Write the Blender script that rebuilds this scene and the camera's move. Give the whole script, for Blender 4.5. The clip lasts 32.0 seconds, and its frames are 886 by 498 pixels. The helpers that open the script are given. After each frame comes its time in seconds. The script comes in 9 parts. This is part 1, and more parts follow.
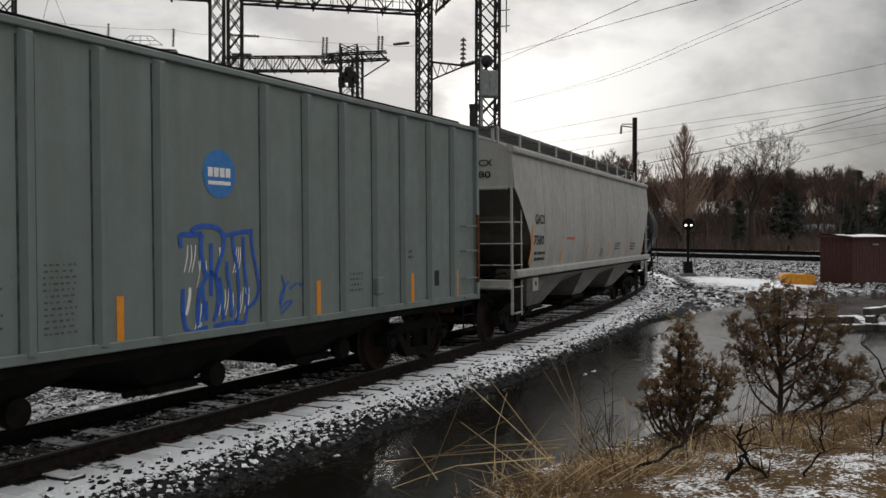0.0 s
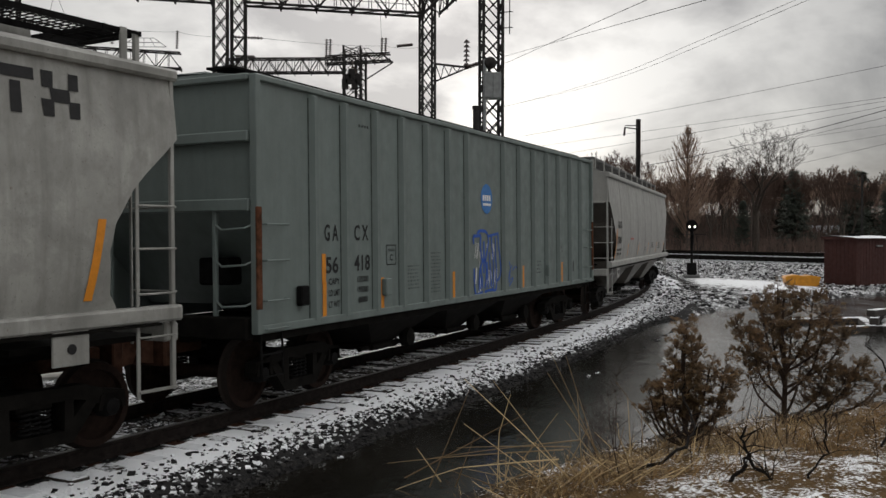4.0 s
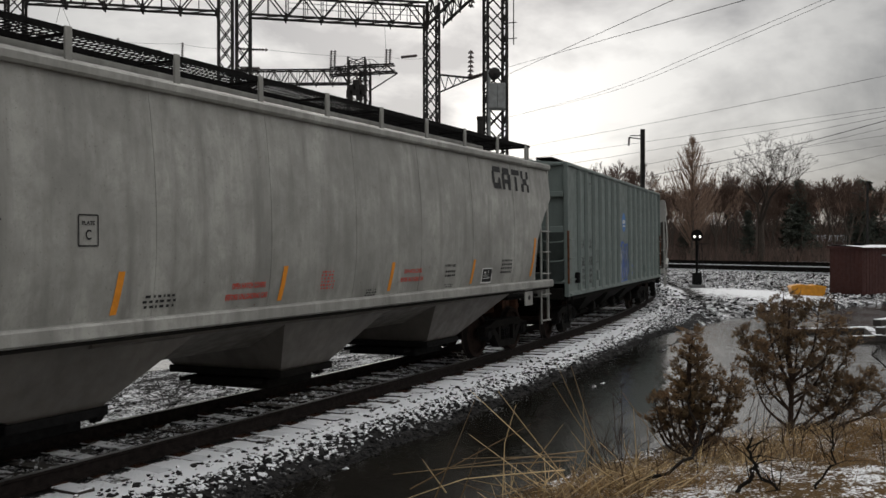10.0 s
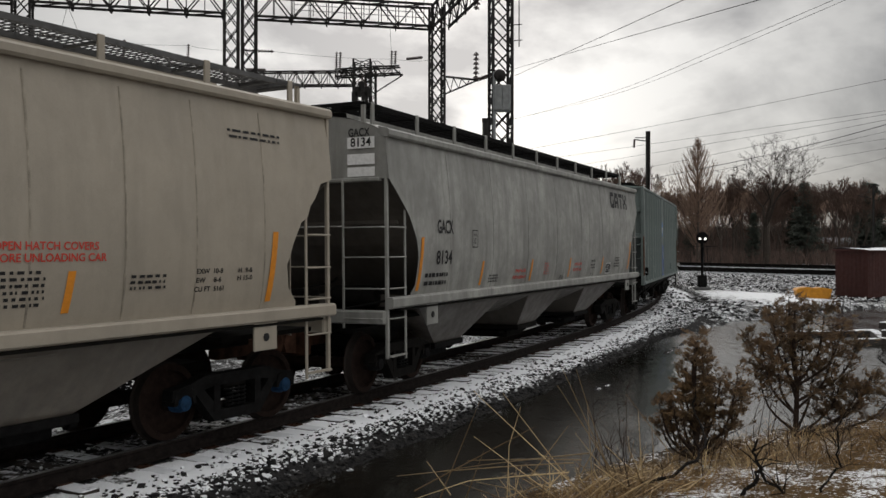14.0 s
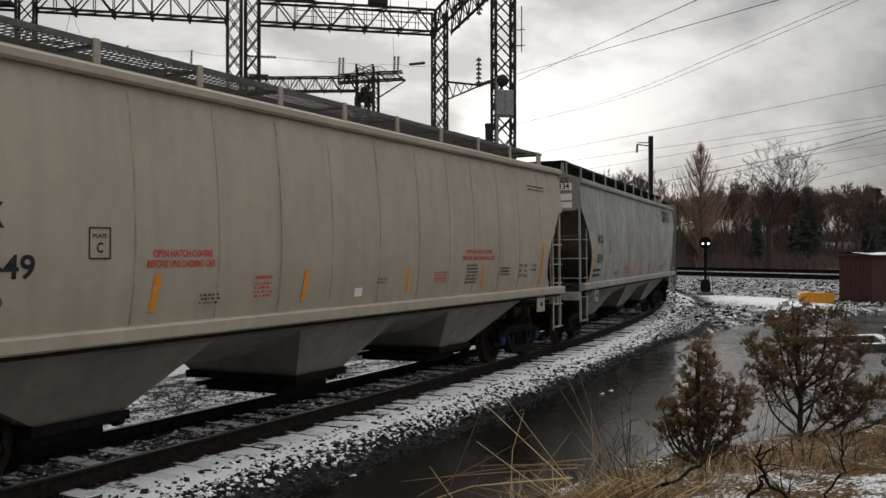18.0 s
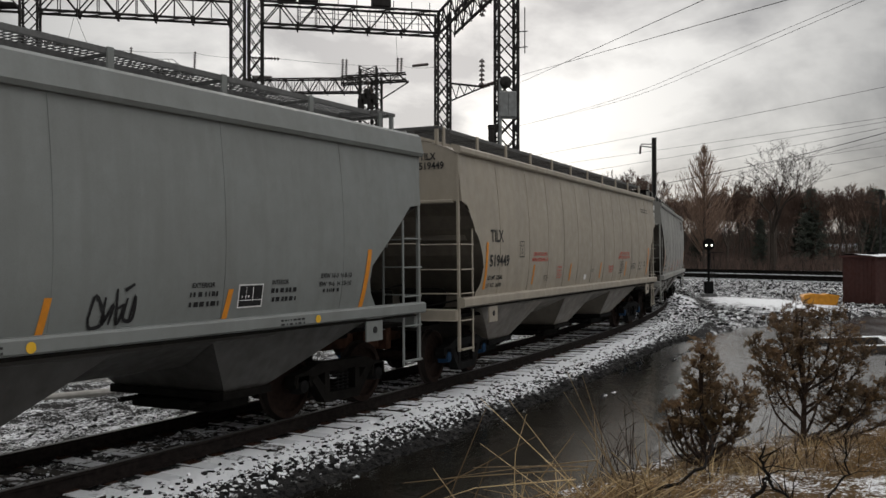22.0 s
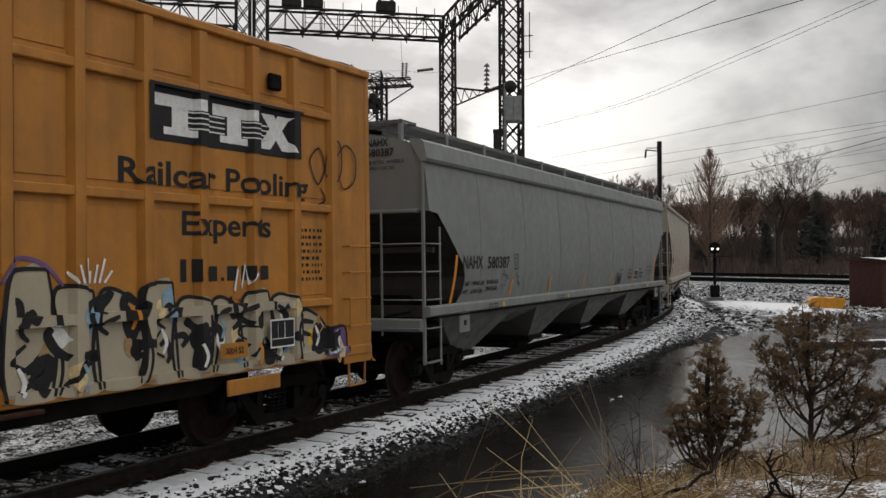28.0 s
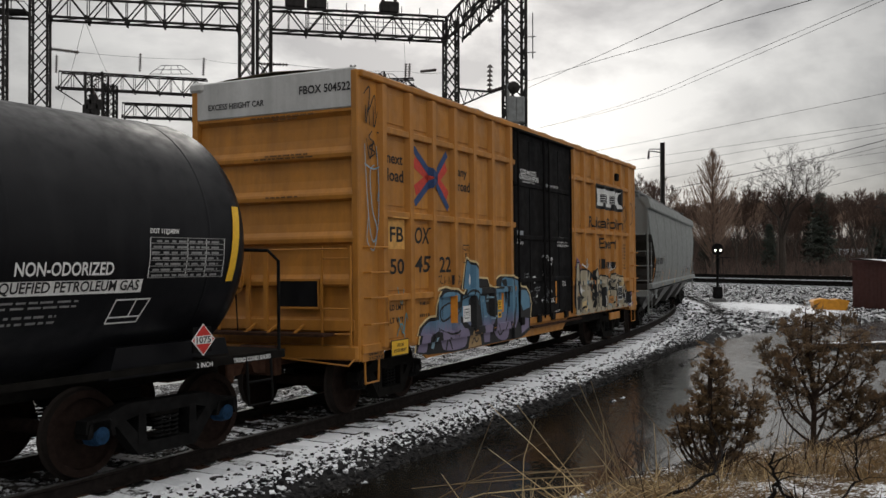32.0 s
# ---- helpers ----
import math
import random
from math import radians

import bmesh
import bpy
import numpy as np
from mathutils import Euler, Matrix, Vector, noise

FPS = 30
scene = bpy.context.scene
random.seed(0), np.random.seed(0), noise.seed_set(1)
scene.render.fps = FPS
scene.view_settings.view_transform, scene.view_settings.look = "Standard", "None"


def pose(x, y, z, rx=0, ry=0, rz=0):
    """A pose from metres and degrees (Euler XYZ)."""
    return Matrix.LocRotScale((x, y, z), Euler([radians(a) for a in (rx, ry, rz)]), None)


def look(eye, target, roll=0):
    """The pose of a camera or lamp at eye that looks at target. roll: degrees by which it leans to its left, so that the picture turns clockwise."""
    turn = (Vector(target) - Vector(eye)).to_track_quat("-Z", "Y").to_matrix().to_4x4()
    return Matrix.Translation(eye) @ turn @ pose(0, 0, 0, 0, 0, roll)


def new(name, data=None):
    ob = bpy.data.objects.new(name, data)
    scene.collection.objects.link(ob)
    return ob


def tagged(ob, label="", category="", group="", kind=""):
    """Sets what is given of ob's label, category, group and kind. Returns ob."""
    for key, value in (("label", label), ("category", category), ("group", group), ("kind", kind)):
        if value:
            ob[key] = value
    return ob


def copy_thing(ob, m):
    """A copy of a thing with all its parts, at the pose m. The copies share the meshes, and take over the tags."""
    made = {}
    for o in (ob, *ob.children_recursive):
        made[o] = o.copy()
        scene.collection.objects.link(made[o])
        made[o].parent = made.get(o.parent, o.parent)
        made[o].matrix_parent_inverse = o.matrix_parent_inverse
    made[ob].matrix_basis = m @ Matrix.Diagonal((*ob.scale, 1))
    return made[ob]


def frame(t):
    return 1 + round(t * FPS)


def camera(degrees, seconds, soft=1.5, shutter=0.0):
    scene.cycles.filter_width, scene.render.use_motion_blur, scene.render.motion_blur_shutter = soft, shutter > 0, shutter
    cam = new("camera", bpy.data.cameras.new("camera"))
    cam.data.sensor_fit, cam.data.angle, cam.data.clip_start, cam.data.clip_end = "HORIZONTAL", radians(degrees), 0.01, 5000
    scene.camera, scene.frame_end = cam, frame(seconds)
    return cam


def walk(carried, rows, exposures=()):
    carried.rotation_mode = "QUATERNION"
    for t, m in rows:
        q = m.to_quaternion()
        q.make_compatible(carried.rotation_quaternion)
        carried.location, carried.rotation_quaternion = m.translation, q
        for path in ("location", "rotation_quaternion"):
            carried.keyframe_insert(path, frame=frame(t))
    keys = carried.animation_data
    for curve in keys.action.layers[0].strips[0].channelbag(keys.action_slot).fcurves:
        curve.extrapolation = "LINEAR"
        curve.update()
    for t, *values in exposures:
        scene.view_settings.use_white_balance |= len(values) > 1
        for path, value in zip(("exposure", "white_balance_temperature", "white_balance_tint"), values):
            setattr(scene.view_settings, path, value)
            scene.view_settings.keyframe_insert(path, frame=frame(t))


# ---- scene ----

# ---------------------------------------------------------------- camera
cam = camera(50.54, 32.0, soft=1.5)
EYE = (0.0, 0.0, 2.2875)
TURNS = [(0.0, 89.033, -1.665, 0.093), (0.5, 89.027, -1.633, 0.114), (1.0, 89.03, -1.59, 0.133), (1.5, 89.035, -1.546, 0.118),
         (2.0, 89.038, -1.52, 0.107), (2.5, 89.048, -1.507, 0.091), (3.0, 89.06, -1.498, 0.068), (3.5, 89.088, -1.482, 0.072)]
TURNS += [(5.5, 89.305, -1.348, 0.076), (6, 89.35, -1.322, 0.112), (7, 89.439, -1.275, 0.072), (8, 89.558, -1.21, 0.016),
          (9, 89.677, -1.177, -0.022), (10, 89.773, -1.166, -0.092), (11, 89.813, -1.108, -0.091), (12, 89.777, -1.013, -0.075)]
TURNS += [(13, 89.819, -0.952, -0.023), (14, 89.881, -0.867, 0.041), (14.5, 89.924, -0.824, 0.036), (16.5, 90.195, -0.794, -0.045),
          (17, 90.21, -0.761, -0.032), (18, 90.195, -0.687, -0.032), (19, 90.19, -0.606, -0.011), (20, 90.228, -0.559, 0.01)]
TURNS += [(21, 90.282, -0.534, -0.017), (22, 90.286, -0.499, -0.01), (23, 90.292, -0.421, -0.039), (24, 90.316, -0.338, -0.08),
          (25, 90.339, -0.27, -0.133), (25.5, 90.343, -0.255, -0.139), (27.5, 90.51, -0.206, -0.182), (28, 90.563, -0.164, -0.192)]
TURNS += [(29, 90.658, -0.117, -0.191), (30, 90.695, -0.094, -0.123), (31, 90.677, -0.054, -0.106), (32, 90.608, 0.0, -0.061)]
walk(cam, [(t, pose(EYE[0], EYE[1], EYE[2], tilt, 0, turn) @ pose(0, 0, 0, 0, 0, lean)) for t, tilt, turn, lean in TURNS],
     exposures=[(0, 0.0), (32, 0.0)])

# ---------------------------------------------------------------- sky and sun
SUN_AZ, SUN_EL = radians(0.5), radians(24.0)
world = bpy.data.worlds.new("overcast_sky")
scene.world = world
world.use_nodes = True
wt = world.node_tree
wt.nodes.clear()
w_out = wt.nodes.new("ShaderNodeOutputWorld")
w_bg = wt.nodes.new("ShaderNodeBackground")
w_bg.inputs["Strength"].default_value = 1.0
wt.links.new(w_bg.outputs[0], w_out.inputs[0])


def wnode(kind, **sets):
    n = wt.nodes.new(kind)
    for k, v in sets.items():
        n.inputs[k].default_value = v
    return n


def wmath(op, a, b):
    n = wt.nodes.new("ShaderNodeMath")
    n.operation = op
    for i, v in enumerate((a, b)):
        if isinstance(v, (int, float)):
            n.inputs[i].default_value = v
        else:
            wt.links.new(v, n.inputs[i])
    return n.outputs[0]


w_tc = wt.nodes.new("ShaderNodeTexCoord")
w_map = wnode("ShaderNodeMapping", Scale=(1.0, 1.0, 1.9), Location=(3.1, 0.4, 0.2))
wt.links.new(w_tc.outputs["Generated"], w_map.inputs["Vector"])
w_n1 = wnode("ShaderNodeTexNoise", Scale=4.6, Detail=7.0, Roughness=0.55, Distortion=0.2)
wt.links.new(w_map.outputs[0], w_n1.inputs["Vector"])
w_ramp = wt.nodes.new("ShaderNodeValToRGB")
w_ramp.color_ramp.elements[0].position, w_ramp.color_ramp.elements[1].position = 0.35, 0.57
w_ramp.color_ramp.elements[0].color = (0.42, 0.415, 0.42, 1)
w_ramp.color_ramp.elements[1].color = (0.90, 0.885, 0.86, 1)
wt.links.new(w_n1.outputs[0], w_ramp.inputs[0])
# brighter round the veiled sun, duller overhead and behind
w_dot = wt.nodes.new("ShaderNodeVectorMath")
w_dot.operation = "DOT_PRODUCT"
wt.links.new(w_tc.outputs["Generated"], w_dot.inputs[0])
w_dot.inputs[1].default_value = (math.sin(SUN_AZ) * math.cos(0.16), math.cos(SUN_AZ) * math.cos(0.16), math.sin(0.16))
w_fac = wmath("POWER", wmath("MAXIMUM", w_dot.outputs["Value"], 0.0), 17.0)
w_gain = wmath("ADD", wmath("MULTIPLY", w_fac, 0.88), 0.38)
# the cloud is thin on the right as well, broadside to the train
w_dot2 = wt.nodes.new("ShaderNodeVectorMath")
w_dot2.operation = "DOT_PRODUCT"
wt.links.new(w_tc.outputs["Generated"], w_dot2.inputs[0])
w_dot2.inputs[1].default_value = (0.84, -0.50, 0.22)
w_gain = wmath("ADD", w_gain, wmath("MULTIPLY", wmath("POWER", wmath("MAXIMUM", w_dot2.outputs["Value"], 0.0), 2.0), 0.50))
# an overcast sky is brightest overhead
w_sep = wt.nodes.new("ShaderNodeSeparateXYZ")
wt.links.new(w_tc.outputs["Generated"], w_sep.inputs[0])
w_high = wt.nodes.new("ShaderNodeMapRange")
w_high.interpolation_type = "SMOOTHSTEP"
wt.links.new(w_sep.outputs[2], w_high.inputs[0])
for i_, v_ in zip((1, 2, 3, 4), (0.30, 0.85, 0.0, 1.0)):
    w_high.inputs[i_].default_value = v_
w_gain = wmath("ADD", w_gain, w_high.outputs[0])
w_mul = wt.nodes.new("ShaderNodeVectorMath")
w_mul.operation = "SCALE"
wt.links.new(w_ramp.outputs[0], w_mul.inputs[0])
wt.links.new(w_gain, w_mul.inputs["Scale"])
w_sky = wt.nodes.new("ShaderNodeTexSky")
w_sky.sky_type, w_sky.sun_disc, w_sky.sun_elevation, w_sky.sun_rotation = "NISHITA", False, SUN_EL, SUN_AZ
w_skys = wt.nodes.new("ShaderNodeVectorMath")
w_skys.operation = "SCALE"
w_skys.inputs["Scale"].default_value = 0.006
wt.links.new(w_sky.outputs[0], w_skys.inputs[0])
w_add = wt.nodes.new("ShaderNodeVectorMath")
w_add.operation = "ADD"
wt.links.new(w_mul.outputs[0], w_add.inputs[0])
wt.links.new(w_skys.outputs[0], w_add.inputs[1])
wt.links.new(w_add.outputs[0], w_bg.inputs[0])

sun_data = bpy.data.lights.new("sun", "SUN")
sun_data.energy, sun_data.angle, sun_data.color = 0.7, radians(20), (1.0, 0.95, 0.88)
sun = new("sun", sun_data)
sun.matrix_basis = look((0, 0, 30), (-30 * math.sin(SUN_AZ), -30 * math.cos(SUN_AZ), 30 - 30 * math.tan(SUN_EL)))


# ---------------------------------------------------------------- materials
class Mat:
    """Small helper to write node materials."""

    def __init__(self, name, rough=0.6, metal=0.0, spec=0.5):
        self.m = bpy.data.materials.new(name)
        self.m.use_nodes = True
        self.t = self.m.node_tree
        self.b = self.t.nodes["Principled BSDF"]
        self.b.inputs["Roughness"].default_value = rough
        self.b.inputs["Metallic"].default_value = metal
        self.b.inputs["Specular IOR Level"].default_value = spec

    def node(self, kind):
        return self.t.nodes.new(kind)

    def link(self, a, b):
        self.t.links.new(a, b)

    def put(self, sock, v):
        if isinstance(v, (int, float)):
            sock.default_value = v
        elif isinstance(v, tuple):
            sock.default_value = (*v, 1.0) if len(v) == 3 and sock.type == "RGBA" else v
        else:
            self.link(v, sock)

    def coords(self, scale=(1, 1, 1), world_space=False):
        n = self.node("ShaderNodeMapping")
        n.inputs["Scale"].default_value = scale
        if world_space:
            self.link(self.node("ShaderNodeNewGeometry").outputs["Position"], n.inputs["Vector"])
        else:
            self.link(self.node("ShaderNodeTexCoord").outputs["Object"], n.inputs["Vector"])
        return n.outputs[0]

    def noise(self, scale, detail=4.0, rough=0.55, stretch=(1, 1, 1), world_space=False, out="Fac", w=0.0):
        n = self.node("ShaderNodeTexNoise")
        n.noise_dimensions = "3D"
        n.inputs["Scale"].default_value, n.inputs["Detail"].default_value, n.inputs["Roughness"].default_value = scale, detail, rough
        n.inputs["Distortion"].default_value = w
        self.link(self.coords(stretch, world_space), n.inputs["Vector"])
        return n.outputs[0 if out == "Fac" else 1]

    def ramp(self, fac, lo, hi, a=0.0, b=1.0):
        n = self.node("ShaderNodeMapRange")
        self.put(n.inputs[0], fac)
        for i, v in zip((1, 2, 3, 4), (lo, hi, a, b)):
            n.inputs[i].default_value = v
        return n.outputs[0]

    def mix(self, fac, a, b, blend="MIX"):
        n = self.node("ShaderNodeMix")
        n.data_type, n.blend_type = "RGBA", blend
        self.put(n.inputs[0], fac)
        self.put(n.inputs[6], a)
        self.put(n.inputs[7], b)
        return n.outputs[2]

    def math(self, op, a, b=0.0):
        n = self.node("ShaderNodeMath")
        n.operation = op
        self.put(n.inputs[0], a)
        self.put(n.inputs[1], b)
        return n.outputs[0]

    def up(self):
        n = self.node("ShaderNodeSeparateXYZ")
        self.link(self.node("ShaderNodeNewGeometry").outputs["Normal"], n.inputs[0])
        return n.outputs[2]

    def rand(self):
        return self.node("ShaderNodeObjectInfo").outputs["Random"]

    def island(self):
        return self.node("ShaderNodeNewGeometry").outputs["Random Per Island"]

    def bump(self, h, strength=0.3, dist=0.02):
        n = self.node("ShaderNodeBump")
        n.inputs["Strength"].default_value, n.inputs["Distance"].default_value = strength, dist
        self.link(h, n.inputs["Height"])
        self.link(n.outputs[0], self.b.inputs["Normal"])

    def col(self, v):
        self.put(self.b.inputs["Base Color"], v)
        return self

    def rgh(self, v):
        self.put(self.b.inputs["Roughness"], v)
        return self


def paint(name, colour, grime=(0.10, 0.095, 0.085), amount=0.5, rough=0.5, streak=0.5, rust=0.0, spec=0.4, patchy=0.16):
    """Weathered railcar paint: large blotches, vertical rain streaks, fine speckle, a little rust."""
    m = Mat(name, rough, 0.0, spec)
    blotch = m.ramp(m.noise(0.9, 5, 0.6), 0.36, 0.72)
    runs = m.ramp(m.noise(2.4, 4, 0.6, (1.6, 1.6, 0.12)), 0.46, 0.74)
    c = m.mix(m.math("MULTIPLY", blotch, amount), colour, tuple(0.55 * a + 0.45 * b for a, b in zip(colour, grime)))
    c = m.mix(m.math("MULTIPLY", runs, streak), c, tuple(0.35 * a + 0.65 * b for a, b in zip(colour, grime)))
    pale = m.ramp(m.noise(3.1, 3, 0.5, (1.1, 1.1, 0.2)), 0.55, 0.8)
    c = m.mix(m.math("MULTIPLY", pale, 0.25), c, tuple(min(0.85, v * 1.25 + 0.03) for v in colour))
    mottle = m.ramp(m.noise(5.5, 6, 0.72, (1, 1, 0.8)), 0.46, 0.66)
    c = m.mix(m.math("MULTIPLY", mottle, 0.42 * amount), c, tuple(0.45 * a + 0.55 * b for a, b in zip(colour, grime)))
    # uneven films of dirt with torn edges
    film = m.ramp(m.noise(1.7, 9, 0.72, (1, 1, 0.7), w=0.6), 0.47, 0.58)
    c = m.mix(m.math("MULTIPLY", film, patchy), c, tuple(0.4 * a + 0.6 * b for a, b in zip(colour, grime)))
    fine = m.ramp(m.noise(75, 3, 0.7), 0.35, 0.68)
    c = m.mix(m.math("MULTIPLY", fine, 0.16), c, tuple(0.5 * v for v in colour))
    speck = m.ramp(m.noise(38, 3, 0.6), 0.64, 0.72)
    c = m.mix(m.math("MULTIPLY", speck, 0.35 * amount), c, grime)
    if rust:
        spots = m.math("MULTIPLY", m.ramp(m.noise(17, 4, 0.7), 0.66, 0.72), m.ramp(m.noise(0.7, 2), 0.44, 0.62))
        c = m.mix(m.math("MULTIPLY", spots, rust), c, (0.10, 0.035, 0.015))
    m.col(c)
    m.rgh(m.ramp(m.noise(5, 3), 0.3, 0.7, rough - 0.1, rough + 0.15))
    m.bump(m.noise(1.3, 3, 0.5, (1, 1, 0.5)), 0.12, 0.03)
    return m.m


def plain(name, colour, rough=0.6, metal=0.0, vary=0.25, scale=9.0, bump=0.15):
    m = Mat(name, rough, metal, 0.06 if rough >= 0.75 else 0.3)
    n = m.noise(scale, 4, 0.6)
    m.col(m.mix(m.ramp(n, 0.3, 0.7), tuple(v * (1 - vary) for v in colour), tuple(min(0.95, v * (1 + vary)) for v in colour)))
    m.bump(n, bump, 0.01)
    return m.m


PALE = paint("paint_pale_grey", (0.36, 0.36, 0.34), amount=0.6, streak=0.55, rust=0.9)
DIRTY = paint("paint_dirty_grey", (0.37, 0.37, 0.345), (0.045, 0.042, 0.038), amount=1.3, streak=1.0, rust=1.0, patchy=0.42)
CREAM = paint("paint_cream", (0.355, 0.315, 0.255), amount=0.35, streak=0.3)
GREY = paint("paint_mid_grey", (0.205, 0.22, 0.215), amount=0.4, streak=0.4)
SLATE = paint("paint_green_grey", (0.155, 0.190, 0.180), (0.06, 0.065, 0.06), amount=0.45, streak=0.5, rust=0.6)
YELLOW = paint("paint_yellow", (0.50, 0.205, 0.026), (0.075, 0.038, 0.016), amount=0.8, streak=0.7, rust=0.6, patchy=0.22)
BLACKCAR = paint("paint_black", (0.0040, 0.0042, 0.0060), (0.012, 0.012, 0.013), amount=0.4, rough=0.40, streak=0.3, spec=0.16)
DOORBLACK = paint("paint_door_black", (0.006, 0.006, 0.007), (0.02, 0.017, 0.014), amount=0.5, rough=0.7, streak=0.4, spec=0.06)
WHITEPANEL = paint("paint_white", (0.55, 0.55, 0.54), amount=0.5, streak=0.5)
# darkened copies of the body paints: underside shade put into the colour, plus grime
CREAMSHADED = paint("shaded_grimy_cream", (0.16, 0.14, 0.115), (0.03, 0.026, 0.022), amount=0.95, streak=0.7, rust=0.8)
GREYSHADED = paint("shaded_grimy_grey", (0.055, 0.052, 0.047), (0.02, 0.018, 0.016), amount=0.95, streak=0.7, rust=0.9)
SHADEDCHUTE = paint("shaded_grimy_pale", (0.105, 0.093, 0.08), (0.03, 0.026, 0.022), amount=1.1, streak=0.9, rust=0.9)
WALKGREY = plain("galvanised_grating", (0.09, 0.09, 0.09), 0.6, 0.4, 0.3, 6)
# one near-black colour for sills, trucks, gates and the far rails
UNDER = plain("underframe_black", (0.0075, 0.0068, 0.006), 0.85, 0.0, 0.5, 5)
SLOPEDARK = plain("shaded_slope_sheet", (0.028, 0.026, 0.024), 0.85, 0.0, 0.5, 2)
RUSTY = plain("rusty_iron", (0.040, 0.020, 0.013), 0.85, 0.0, 0.5, 7)
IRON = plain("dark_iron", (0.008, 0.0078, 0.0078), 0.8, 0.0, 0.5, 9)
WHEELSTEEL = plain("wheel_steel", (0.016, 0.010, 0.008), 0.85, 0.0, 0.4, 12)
TREAD = plain("polished_tread", (0.022, 0.018, 0.016), 0.75, 0.0, 0.15, 20)
ORANGE = plain("reflective_orange", (0.62, 0.23, 0.02), 0.5, 0.0, 0.12, 14)
INK = plain("stencil_black", (0.012, 0.012, 0.013), 0.6, 0.0, 0.3, 20)
RUSTSTREAK = plain("rust_streak", (0.085, 0.036, 0.020), 0.85, 0.0, 0.6, 12)
PRINTGREY = plain("faded_print", (0.075, 0.085, 0.08), 0.7, 0.0, 0.4, 20)
INKRED = plain("stencil_red", (0.50, 0.05, 0.035), 0.6, 0.0, 0.2, 20)
INKWHITE = plain("stencil_white", (0.70, 0.70, 0.69), 0.6, 0.0, 0.12, 20)
INKBLUE = plain("spray_blue", (0.02, 0.085, 0.38), 0.5, 0.0, 0.25, 10)
LOGOBLUE = plain("decal_blue", (0.035, 0.16, 0.42), 0.45, 0.0, 0.15, 10)
CAPBLUE = plain("bearing_blue", (0.012, 0.035, 0.075), 0.75, 0.0, 0.4, 18)
DECALYEL = plain("decal_yellow", (0.72, 0.42, 0.03), 0.5, 0.0, 0.1, 18)
SIGNRED = plain("placard_red", (0.50, 0.03, 0.025), 0.5, 0.0, 0.15, 18)


